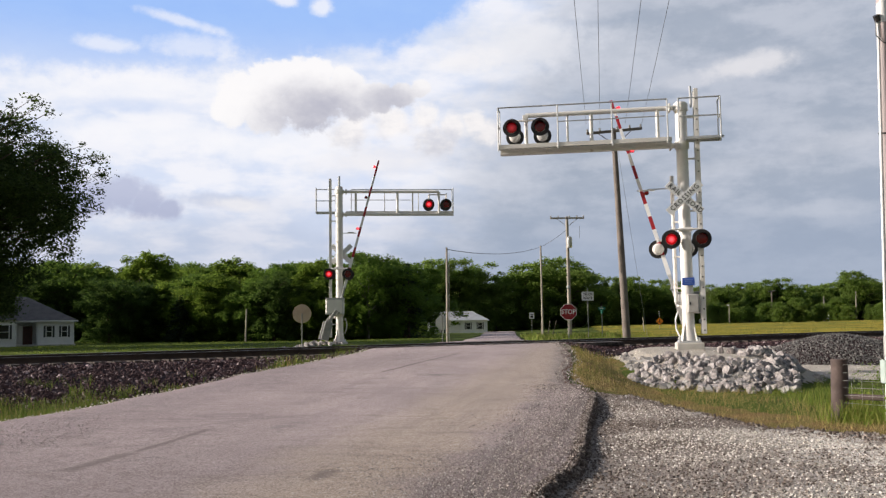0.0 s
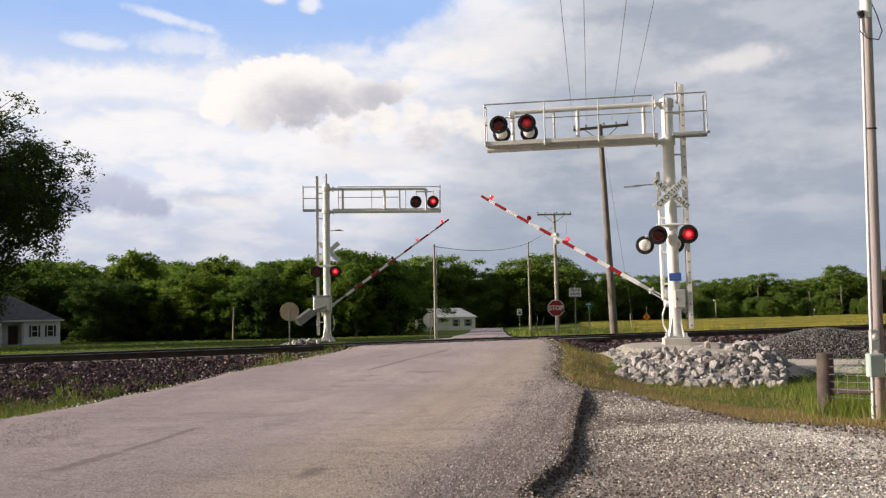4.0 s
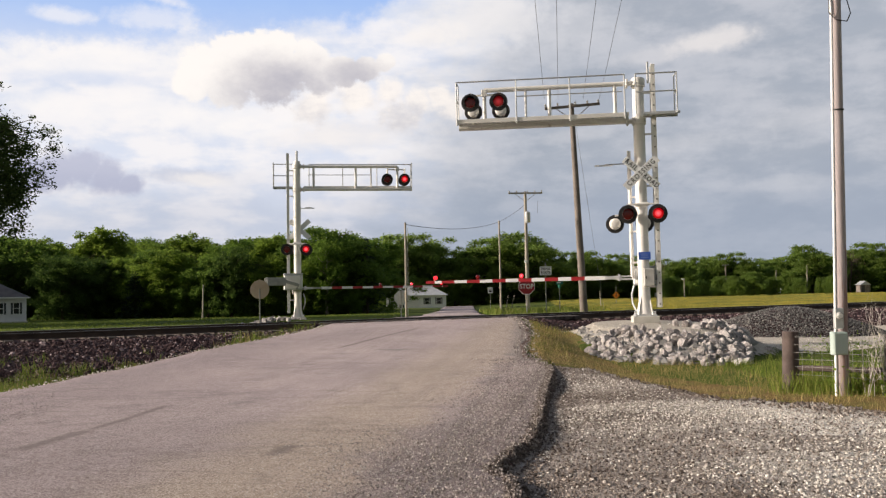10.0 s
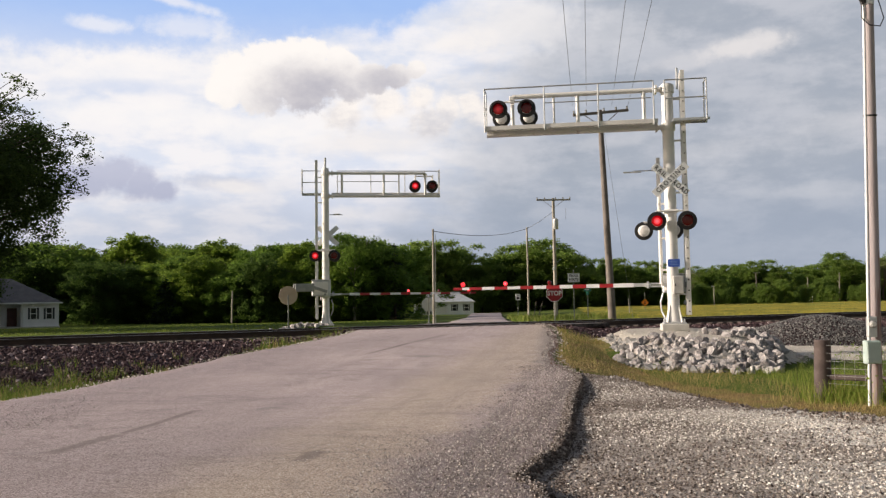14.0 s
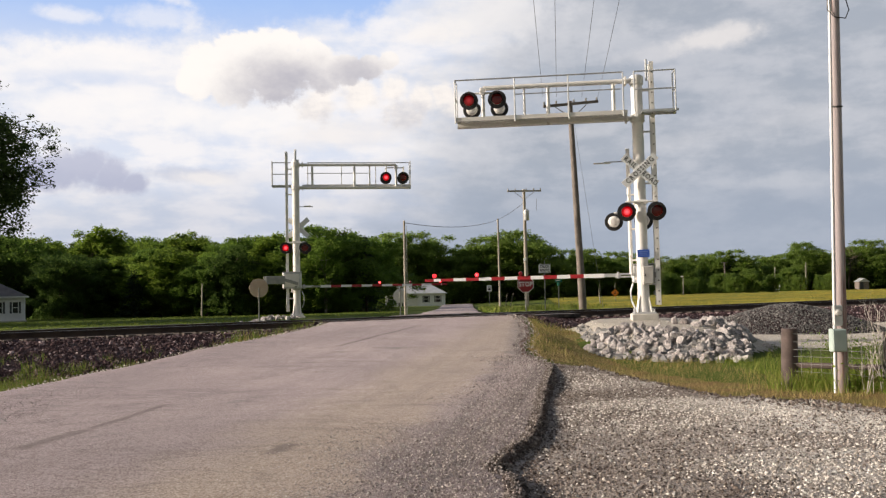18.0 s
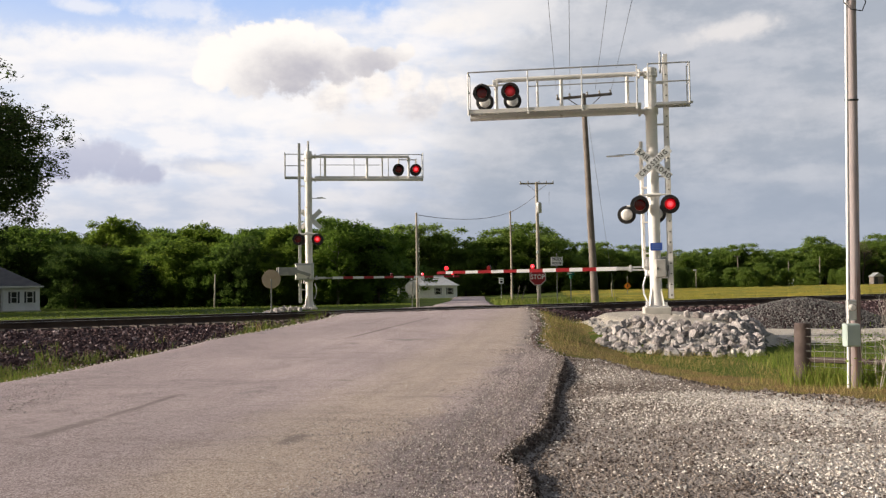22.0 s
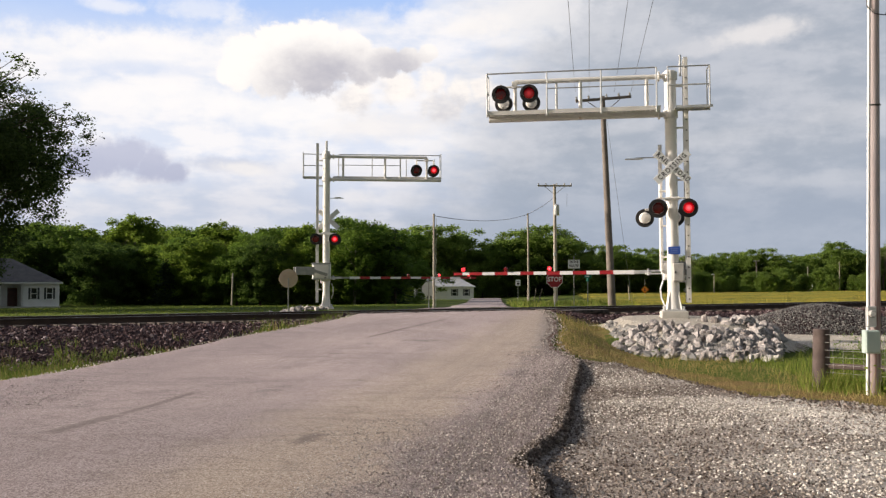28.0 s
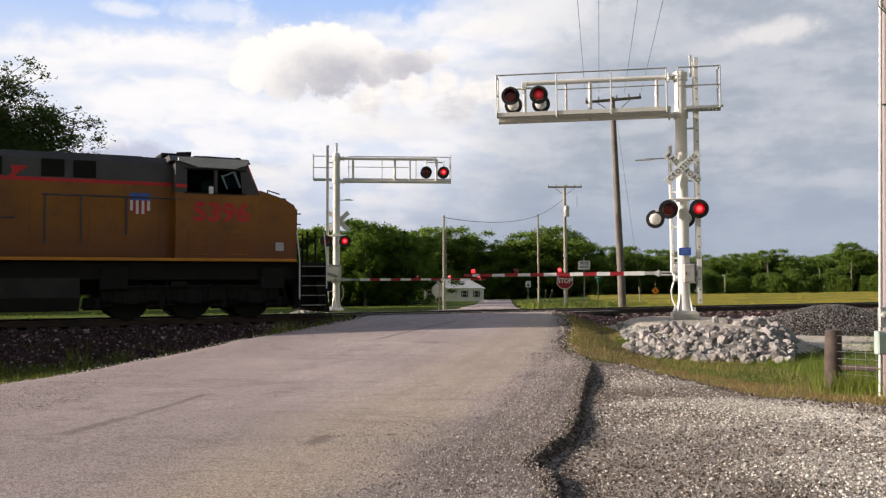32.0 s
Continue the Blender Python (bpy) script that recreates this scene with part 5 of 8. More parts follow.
    part("roof_vent", Geo().box((-3.55, -0.6, 4.5), (0.34, 0.4, 0.12), 0.03).box((-2.5, -0.85, 4.48), (0.2, 0.2, 0.14), 0.03), loco_black, cab)
    part("horn", Geo().box((-4.2, -0.2, 4.55), (0.8, 0.9, 0.12), 0.04).tube((-4.1, -0.3, 4.66), (-3.7, -0.3, 4.66), 0.03, 0.07, 10), loco_black, cab)
    part("antenna", Geo().tube((-3.9, 0.5, 4.5), (-3.9, 0.5, 4.75), 0.03, n=8), loco_black, cab)
    # nose
    nose = part("nose", Geo().prism([(-2.02, 1.62), (-0.92, 1.62), (-0.9, 3.02), (-0.99, 3.2), (-1.25, 3.34), (-2.02, 3.56)], -1.45, 1.45), yellow, root, "sloping yellow nose")
    part("nose_top", Geo().prism([(-1.95, 3.555), (-1.25, 3.345), (-0.99, 3.205), (-0.94, 3.1), (-0.92, 3.12), (-0.97, 3.23), (-1.24, 3.38), (-1.95, 3.6)], -1.3, 1.3), loco_grey, nose)
    part("nose_rail", Geo().tube((-1.7, -1.2, 3.62), (-1.35, -1.2, 3.52), 0.018, n=6).tube((-1.7, -1.2, 3.44), (-1.7, -1.2, 3.62), 0.018, n=6).box((-1.2, -0.9, 3.38), (0.22, 0.25, 0.1), 0.02), loco_black, nose)
    part("grab_iron", Geo().tube((-0.88, -1.3, 2.2), (-0.86, -1.3, 3.1), 0.02, n=6), white, nose)
    for k in range(4):
        part("grab_iron", Geo().tube((-0.93, -1.47, 2.05 + k * 0.3), (-0.8, -1.47, 2.05 + k * 0.3), 0.02, n=6), loco_black, nose)
    part("door_plate", Geo().box((-1.42, -1.456, 2.0), (0.24, 0.01, 0.24), 0.004), loco_pale, nose)
    for x in (-3.75, -2.65):
        vent = part("step_vent", Geo().box((x, -1.525, 2.08), (0.58, 0.02, 0.68), 0.008), loco_shade, cab)
        for k in range(9):
            part("slat", Geo().box((x, -1.535, 1.82 + k * 0.065), (0.56, 0.02, 0.04), 0.004), yellow, vent)
    digits = text_mesh("5396", 0.72, 0.003, 1.1, 0.022)
    digits.materials.clear()
    digits.materials.append(loco_red)
    part("road_number", digits, None, cab, "red road number", m=pose(-3.1, -1.527, 2.9))
    # shield badge: plain blue top over red and white bars
    shield = part("shield_badge", Geo().prism([(-5.46, 3.42), (-4.94, 3.42), (-4.94, 3.22), (-5.46, 3.22)], -1.034, -1.024), blue_sign, root, "blue, white and red shield")
    for k in range(7):
        x = -5.46 + (k + 0.5) * 0.52 / 7
        low = 2.84 + 0.1 * abs((k - 3) / 3) ** 2
        part("shield_bar", Geo().prism([(x - 0.037, low), (x + 0.037, low), (x + 0.037, 3.22), (x - 0.037, 3.22)], -1.032, -1.024), white if k % 2 == 0 else loco_red, shield)
    # walkway, sill and steps
    part("walkway", Geo().box((-10.8, 0, 1.58), (19.7, 3.06, 0.06), 0.01), loco_black, root)
    for side in (-1.535, 1.535):
        part("sill", Geo().box((-10.8, side * 1.01, 1.61), (19.7, 0.05, 0.085), 0.01), loco_bright, root, "bright yellow walkway edge")
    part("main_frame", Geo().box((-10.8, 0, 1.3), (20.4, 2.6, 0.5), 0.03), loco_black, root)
    for x in (-0.5, -21.0):
        part("end_platform", Geo().box((x, 0, 1.5), (0.9, 3.0, 0.1), 0.01), loco_black, root)
    part("plow", Geo().prism([(-0.15, 0.12), (0.12, 0.1), (0.0, 1.0), (-0.3, 1.0)], -1.4, 1.4), loco_black, root)
    part("coupler", Geo().box((0.35, 0, 0.85), (0.7, 0.3, 0.3), 0.05), loco_black, root)
    for side in (-1, 1):
        stair = part("stairwell", Geo().box((-0.82, side * 1.3, 0.9), (0.06, 0.42, 1.3), 0.01).box((-0.02, side * 1.3, 0.9), (0.06, 0.42, 1.3), 0.01).box((-0.42, side * 1.1, 0.9), (0.8, 0.03, 1.3)), loco_black, root)
        for k in range(5):
            part("step", Geo().box((-0.42, side * 1.3, 0.32 + k * 0.28), (0.74, 0.4, 0.03), 0.005), loco_black, stair)
            part("step_edge", Geo().box((-0.42, side * 1.51, 0.32 + k * 0.28), (0.74, 0.02, 0.022)), dull_grey, stair)
        for x, z0 in ((-0.84, 0.5), (-0.02, 0.8)):
            part("handrail", Geo().tube((x, side * 1.52, z0), (x, side * 1.52, 1.6), 0.02, n=6).tube((x, side * 1.52, 1.6), (x - 0.08, side * 1.5, 2.45), 0.02, n=6), white, root)
        for x in (-0.55, -0.3):
            part("end_post", Geo().tube((x + 0.25, side * 0.6, 1.5), (x + 0.25, side * 0.6, 2.5), 0.03, n=6), loco_black, root)
        for x, low in ((-10.6, 1.6), (-9.2, 1.6), (-7.62, 2.0), (-6.75, 2.0), (-5.62, 2.25)):
            part("handrail_post", Geo().tube((x, side * 1.5, low), (x, side * 1.5, 3.26), 0.03, n=6), loco_grey, root)
        part("handrail", Geo().tube((-7.7, side * 1.5, 3.26), (-4.1, side * 1.5, 3.26), 0.026, n=6), loco_grey, root)
        part("handrail", Geo().tube((-20.2, side * 1.5, 2.65), (-8.3, side * 1.5, 2.65), 0.024, n=6), loco_grey, root)
    # trucks and tank
    part("fuel_tank", Geo().prism([(-1.4, 0.6), (-1.15, 0.24), (1.15, 0.24), (1.4, 0.6), (1.4, 1.12), (-1.4, 1.12)], 6.75, 14.2, pose(0, 0, 0, 0, 0, 90)), tank_mat, root, "dusty dark fuel tank", smooth=False)
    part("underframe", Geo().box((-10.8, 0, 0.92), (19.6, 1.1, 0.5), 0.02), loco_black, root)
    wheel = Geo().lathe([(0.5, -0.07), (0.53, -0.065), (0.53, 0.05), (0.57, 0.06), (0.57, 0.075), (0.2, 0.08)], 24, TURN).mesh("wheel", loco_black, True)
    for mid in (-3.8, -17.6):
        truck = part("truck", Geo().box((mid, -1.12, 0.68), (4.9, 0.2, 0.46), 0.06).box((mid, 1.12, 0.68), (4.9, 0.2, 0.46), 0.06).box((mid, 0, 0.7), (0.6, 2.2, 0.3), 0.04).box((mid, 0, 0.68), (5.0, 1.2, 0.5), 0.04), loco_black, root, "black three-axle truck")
        for dx in (-1.68, 0, 1.7):
            for side in (-0.78, 0.78):
                part("wheel", wheel, None, truck, m=pose(mid + dx, side, 0.53, 0, 0, 0 if side < 0 else 180))
            part("axle_box", Geo().box((mid + dx, -1.24, 0.56), (0.42, 0.14, 0.36), 0.05), loco_black, truck)
            part("pedestal", Geo().box((mid + dx, -1.18, 0.66), (0.95, 0.14, 0.5), 0.06), loco_black, truck)
            part("spring", Geo().tube((mid + dx + 0.45, -1.2, 0.5), (mid + dx + 0.45, -1.2, 0.95), 0.09, n=10), loco_black, truck)
        for dx in (-2.5, -0.84, 0.85, 2.45):
            part("brake_rigging", Geo().box((mid + dx, -0.95, 0.42), (0.7, 0.16, 0.34), 0.05).tube((mid + dx - 0.4, -1.15, 0.34), (mid + dx + 0.4, -1.15, 0.38), 0.035, n=6).box((mid + dx, -1.2, 0.42), (0.14, 0.1, 0.3), 0.03), loco_black, truck)
            part("brake_hanger", Geo().tube((mid + dx + 0.18, -1.26, 0.45), (mid + dx + 0.1, -1.26, 1.0), 0.03, n=6), loco_black, truck)
        part("brake_pipe", Geo().tube((mid - 2.4, -1.33, 0.86), (mid + 2.3, -1.33, 0.88), 0.022, n=6), loco_black, truck)
        part("brake_cylinder", Geo().tube((mid - 0.6, -1.28, 0.92), (mid - 0.2, -1.28, 0.92), 0.1, n=10), loco_black, truck)
    for x in (-1.6, -5.9):
        part("sand_box", Geo().box((x, -1.25, 1.1), (0.7, 0.3, 0.6), 0.03), loco_black, root)
    return root


locomotive = build_locomotive()


# ---- poles, signs and wires ----
def ground_at(x, y):
    return float(land_z(x, y))


def cable(name, pts, r, label, category="wire"):
    cu = bpy.data.curves.new(name, "CURVE")
    cu.dimensions, cu.bevel_depth, cu.bevel_resolution = "3D", r, 1
    sp = cu.splines.new("POLY")
    sp.points.add(len(pts) - 1)
    for q, p in zip(sp.points, pts):
        q.co = (*p, 1)
    ob = new(name, cu)
    me = bpy.data.meshes.new_from_object(ob.evaluated_get(bpy.context.evaluated_depsgraph_get()))
    bpy.data.objects.remove(ob)
    me.materials.clear()
    me.materials.append(wire_dark)
    return solid(name, me, None, label, category)


def sagging(a, b, sag, n=16):
    a, b = Vector(a), Vector(b)
    return [a.lerp(b, k / n) - Vector((0, 0, sag * 4 * k / n * (1 - k / n))) for k in range(n + 1)]


def utility_pole(base, top, r0, r1, mat, label, arm=None, arm_turn=0.0, arm_tilt=0.0):
    """A round tapered pole; arm: length of its crossarm."""
    b, t = Vector(base), Vector(top)
    root = thing("utility_pole", pose(*b), label, "utility pole", "poles along the road")
    part("shaft", Geo().tube((0, 0, -0.3), t - b, r0, r1, 12), mat, root, smooth=True)
    if arm:
        c = (t - b) * 0.985
        turn = Matrix.Translation(c) @ pose(0, 0, 0, 0, -arm_tilt, arm_turn)
        part("crossarm", Geo().box((0, -r1 - 0.05, 0), (arm, 0.1, 0.13), 0.012), mat, root, m=turn)
        for side in (-1, 1):
            part("arm_brace", Geo().tube((side * arm * 0.3, -r1 - 0.09, -0.06), (0, -r1, -arm * 0.25), 0.02, n=6), mat, root, m=turn)
        for x in (-0.48, -0.26, 0.06, 0.28, 0.48):
            part("insulator", Geo().lathe([(0.03, 0.06), (0.06, 0.1), (0.035, 0.14), (0.06, 0.18), (0.02, 0.22)], 10, pose(x * arm, -r1 - 0.05, 0)), dull_grey, root, m=turn)
    return root


big = utility_pole((8.22, 45, ground_at(8.22, 45)), (7.78, 45, 10.34), 0.2, 0.12, pole_wood, "tall leaning grey-brown wooden utility pole with a tilted crossarm", 2.75, 4, 5.5)
part("guy_wire", Geo().tube((1.0, -0.1, -0.1), (-0.25, -0.1, 9.3), 0.007, n=5), dull_grey, big)
second = utility_pole((9.13, 75, ground_at(9.13, 75)), (9.05, 75, 9.05), 0.17, 0.11, pale_pole, "pale wooden utility pole with a crossarm and transformer", 2.75, 0)
part("transformer", Geo().lathe([(0.2, 6.9), (0.22, 6.95), (0.22, 7.7), (0.12, 7.8)], 14, pose(0.05, -0.32, -ground_at(9.13, 75) - 0.4)), galvanised, second, "grey transformer can", smooth=True)
part("meter_box", Geo().box((-0.12, -0.2, 4.0), (0.2, 0.15, 0.25), 0.02), white, second)
part("drop_wire", Geo().tube((0.9, -0.1, 7.9), (0.92, -0.1, 8.9), 0.012, n=5), dull_grey, second)
third = utility_pole((7.41, 80, ground_at(7.41, 80)), (7.34, 80, 7.05), 0.09, 0.07, pale_pole, "slim pale wooden service pole")
part("pole_bracket", Geo().box((0.15, 0, 6.2), (0.35, 0.08, 0.05), 0.01), dull_grey, third)
mid_pole = utility_pole((-0.45, 47, ground_at(-0.45, 47)), (-0.45, 47, 4.75), 0.06, 0.05, pale_pole, "short weathered service pole beside the road")
part("ground_wire", Geo().tube((0.1, -0.08, 0), (0.12, -0.08, 4.6), 0.012, n=5), dull_grey, mid_pole)
utility_pole((-24.5, 108, ground_at(-24.5, 108)), (-24.4, 108, 2.0), 0.1, 0.08, pale_pole, "short pale post by the trees")
for x0, x1 in ((6.45, 0.2), (7.12, 1.0), (8.35, 2.1), (9.15, 2.95)):
    cable("overhead_wire", sagging((x0, 44.9, 10.55), (x0 - 9.6, -16, 11.2), 0.5, 20), 0.008, "thin grey overhead wire from the crossarm")
cable("service_wire", sagging((-0.45, 47, 4.65), (7.34, 80, 6.95), 0.4) + sagging((7.34, 80, 6.95), (9.05, 75, 8.0), 0.1, 6)[1:], 0.018, "sagging dark service wire between poles")


def round_bars(root, bars, y, mat, name="text_bar"):
    for x, z, w, h in bars:
        part(name, Geo().box((x, y, z), (w, 0.004, h)), mat, root)


def sign_post(base, height, label, turn=0.0, mat=None, r=0.035):
    root = thing("road_sign", pose(*base, 0, 0, turn), label, "road sign", "road signs round the crossing")
    part("post", Geo().box((0, 0.03, height / 2 - 0.2), (r * 1.6, 0.03, height + 0.4), 0.004), mat or dull_grey, root)
    return root


def octagon(r):
    return [(r * math.cos(radians(22.5 + 45 * k)), r * math.sin(radians(22.5 + 45 * k))) for k in range(8)]


z = ground_at(5.54, 46)
stop = sign_post((5.54, 46, z), 1.75, "red octagonal stop sign on a thin steel post")
zc = 1.42 - z
part("plate", Geo().prism(octagon(0.43), -0.01, 0.0), white, stop, m=pose(0, 0, zc))
part("red_face", Geo().prism(octagon(0.4), -0.016, -0.009), stop_red, stop, m=pose(0, 0, zc))
lettering("lettering", "STOP", 0.33, white, stop, pose(0, -0.017, zc), 0.88)
z = ground_at(8.48, 60)
truck_sign = sign_post((8.48, 60, z), 2.9 - z, "white rectangular truck route sign with black letters")
part("plate", Geo().box((0, -0.01, 2.38 - z), (0.76, 0.01, 0.58), 0.003), white, truck_sign)
part("border", Geo().box((0, -0.014, 2.38 - z + 0.26), (0.7, 0.006, 0.02)), black, truck_sign)
part("border", Geo().box((0, -0.014, 2.38 - z - 0.26), (0.7, 0.006, 0.02)), black, truck_sign)
lettering("lettering", "TRUCK", 0.22, black, truck_sign, pose(0, -0.018, 2.5 - z), 0.85)
lettering("lettering", "ROUTE", 0.22, black, truck_sign, pose(0, -0.018, 2.26 - z), 0.85)
z = ground_at(9.37, 60)
name_sign = sign_post((9.37, 60, z), 1.75 - z, "green street name sign blades on a thin post")
part("blade", Geo().box((0, -0.01, 1.58 - z), (0.46, 0.01, 0.2), 0.003), green_sign, name_sign)
part("blade", Geo().box((0, 0.03, 1.36 - z), (0.1, 0.5, 0.2), 0.003), green_sign, name_sign)
round_bars(name_sign, [(-0.05, 1.6 - z, 0.28, 0.05)], -0.018, white)
z = ground_at(7.79, 95)
small_sign = sign_post((7.7, 95, z), 1.3 - z, "small white rectangular road sign")
part("plate", Geo().box((0, -0.01, 0.95 - z), (0.5, 0.01, 0.62), 0.003), white, small_sign)
round_bars(small_sign, [(0, 1.08 - z, 0.3, 0.06), (0, 0.85 - z, 0.26, 0.2)], -0.018, black)
z = ground_at(26, 120)
diamond = sign_post((26.1, 120, z), 1.2 - z, "orange diamond-shaped warning sign")
part("plate", Geo().box((0, -0.01, 0), (0.7, 0.01, 0.7), 0.003), orange_sign, diamond, m=pose(0, 0, -0.1 - z, 0, 45, 0))
round_bars(diamond, [(0, -0.02 - z, 0.1, 0.36), (0, -0.2 - z, 0.3, 0.08)], -0.018, black)
z = ground_at(-6.97, 42)
disc = sign_post((-6.97, 42, z), 1.5 - z, "round warning sign seen from its dull tan back", 180, None)
part("plate", Geo().lathe([(0.42, 0.0), (0.425, 0.006), (0.42, 0.012)], 32, TURN), sign_back, disc, m=pose(0, -0.0, 1.48 - z))
z = ground_at(-0.72, 48)
back_stop = sign_post((-0.72, 48, z), 1.3 - z, "octagonal road sign seen from its bare metal back", 180)
part("plate", Geo().prism(octagon(0.38), -0.01, 0.0), galvanised, back_stop, m=pose(0, 0, 0.93 - z))
stake_geo = Geo().tube((0, 0, -0.2), (-0.12, 0, 1.5), 0.05, 0.03, 6)
solid("marker_stake", stake_geo, pale_pole, "thin leaning wooden marker stake in the grass", "stake", m=pose(16.5, 82, ground_at(16.5, 82)))
for x, lean in ((8.1, 14), (8.5, 20), (7.6, 3)):
    solid("marker_stake", stake_geo, pole_wood, "thin leaning wooden marker stake in the grass", "stake", m=pose(x, 83, ground_at(x, 83), 0, lean, 0))


# ---- houses ----
siding = surface("white_siding", (0.74, 0.74, 0.76), (0.82, 0.82, 0.83), 1.2, 0.6, 0.0, 0.1, 30)
roof_grey = surface("grey_shingles", (0.085, 0.08, 0.085), (0.12, 0.115, 0.118), 1.5, 0.9, 0.0, 0.4, 12)
roof_metal = surface("pale_metal_roof", (0.4, 0.41, 0.42), (0.48, 0.49, 0.5), 0.8, 0.5, 0.3, 0.05)
dark_glass = surface("dark_window_glass", (0.015, 0.018, 0.02), (0.03, 0.03, 0.035), 2, 0.1, 0.0, 0.0)
shutter_mat = surface("dark_shutters", (0.03, 0.032, 0.035), (0.05, 0.05, 0.055), 4, 0.6, 0.0, 0.1)
trim_white = surface("white_trim", (0.7, 0.7, 0.7), (0.76, 0.76, 0.76), 2, 0.5, 0.0, 0.05)


def house_window(root, x, y, z, w, h, shutters=True):
    win = part("window", Geo().box((x, y - 0.03, z + h / 2 + 0.05), (w + 0.16, 0.08, 0.1)).box((x, y - 0.03, z - h / 2 - 0.05), (w + 0.16, 0.1, 0.1)).box((x - w / 2 - 0.04, y - 0.03, z), (0.08, 0.08, h))
               .box((x + w / 2 + 0.04, y - 0.03, z), (0.08, 0.08, h)).box((x, y - 0.03, z), (w, 0.06, 0.06)), trim_white, root)
    part("pane", Geo().box((x, y - 0.005, z), (w, 0.03, h)), dark_glass, win)
    if shutters:
        for side in (-1, 1):
            part("shutter", Geo().box((x + side * (w / 2 + 0.17), y - 0.03, z), (0.22, 0.05, h + 0.1), 0.008), shutter_mat, win)


def left_house():
    zg = ground_at(-44, 99)
    root = thing("house", pose(-40.4, 98, zg, 0, 0, 25), "white single-storey house with grey hipped roof and dark shutters", "house")
    h = 2.65
    part("wall", Geo().box((-1.75, 4.6, h / 2), (3.5, 9, h)), siding, root, "white clapboard wing")
    part("wall", Geo().box((-4.55, 5.6, h / 2), (2.1, 7, h)), siding, root, "recessed porch wall")
    part("wall", Geo().box((-9.6, 3.6, h / 2 + 0.1), (8.0, 11, h + 0.2)), siding, root, "white projecting wing")
    for k in range(11):
        part("siding_board", Geo().box((-1.75, 0.075, 0.15 + k * 0.235), (3.5, 0.03, 0.2), 0.006), siding, root)
        part("siding_board", Geo().box((-9.6, -1.925, 0.15 + k * 0.235), (8.0, 0.03, 0.2), 0.006), siding, root)
    part("roof", Geo().add([(0.35, -0.4, h), (-5.8, -0.4, h), (-5.8, 9.5, h), (0.35, 9.5, h), (-4.6, 4.5, h + 2.55), (-5.8, 4.5, h + 2.6)], [(0, 3, 4), (0, 4, 5, 1), (3, 2, 5, 4), (0, 1, 2, 3), (1, 5, 2)]), roof_grey, root, "grey shingled hip roof")
    part("roof", Geo().add([(-5.2, -2.4, h + 0.1), (-14, -2.4, h + 0.1), (-14, 9.5, h + 0.1), (-5.2, 9.5, h + 0.1), (-9, 2, h + 2.9), (-10.5, 2, h + 2.9)], [(0, 3, 4), (0, 4, 5, 1), (3, 2, 5, 4), (1, 5, 2), (0, 1, 2, 3)]), roof_grey, root, "grey shingled roof over the projecting wing")
    part("fascia", Geo().box((-2.7, -0.4, h - 0.06), (6.1, 0.05, 0.14)), trim_white, root)
    part("porch_post", Geo().box((-3.6, 0.2, h / 2), (0.14, 0.14, h), 0.01), trim_white, root)
    part("door", Geo().box((-4.5, 2.07, 1.05), (0.95, 0.06, 2.05), 0.01), surface("dark_red_door", (0.06, 0.012, 0.012), (0.09, 0.02, 0.018), 3, 0.5), root)
    part("foundation", Geo().box((-6.0, 4.0, 0.0), (12.2, 8.6, 0.3)), concrete, root)
    house_window(root, -2.45, 0.06, 1.5, 0.5, 1.1)
    house_window(root, -0.95, 0.06, 1.5, 0.5, 1.1)
    house_window(root, -6.7, -1.94, 1.55, 0.9, 1.35)
    house_window(root, -8.9, -1.94, 1.55, 0.9, 1.35)
    return root


left_house()


def far_house():
    zg = ground_at(2, 181)
    root = thing("house", pose(-5.8, 180, zg), "long low white house with pale metal roof at the trees", "house")
    h = 2.5
    part("wall", Geo().box((9.2, 4.2, h / 2), (5.2, 8, h)), siding, root, "white wall with shuttered windows")
    part("wall", Geo().box((3.4, 4.6, h / 2), (6.4, 7.4, h)), siding, root, "white porch wall")
    part("roof", Geo().add([(-0.2, -0.3, h), (12.2, -0.3, h), (12.2, 9.0, h), (-0.2, 9.0, h), (1.6, 4.5, h + 1.7), (9.0, 4.5, h + 1.7)], [(0, 1, 5, 4), (1, 2, 5), (2, 3, 4, 5), (3, 0, 4), (0, 3, 2, 1)]), roof_metal, root, "pale grey metal roof")
    part("fascia", Geo().box((6.0, -0.3, h - 0.06), (12.4, 0.06, 0.16)), trim_white, root)
    for x in (0.3, 3.3, 6.3):
        part("porch_post", Geo().box((x, 0.1, h / 2), (0.14, 0.14, h), 0.01), trim_white, root)
    for x in (8.1, 10.4):
        house_window(root, x, 0.18, 1.35, 0.8, 1.2)
    house_window(root, 1.4, 0.88, 1.35, 0.9, 1.2)
    part("door", Geo().box((3.2, 0.87, 1.02), (0.9, 0.06, 2.0), 0.01), shutter_mat, root)
    return root


far_house()


# ---- small things at the far edge of the field ----
def bare_trunk(x, y, z0, z1, label):
    """A slender pale stem standing before the far wood, with a few short broken limbs."""
    root = thing("bare_trunk", pose(x, y, ground_at(x, y)), label, "tree trunk", "bare stems at the far wood")
    zg = ground_at(x, y)
    part("stem", Geo().tube((0, 0, -0.3), (0.1, 0, z1 - zg), 0.17, 0.09, 8), pale_bark, root, smooth=True)
    for k in range(3):
        z = (z1 - zg) * (0.5 + 0.15 * k)
        part("limb", Geo().tube((0.05, 0, z), (0.7 * (-1) ** k, 0.1, z + 0.6), 0.05, 0.02, 6), pale_bark, root)
    return root


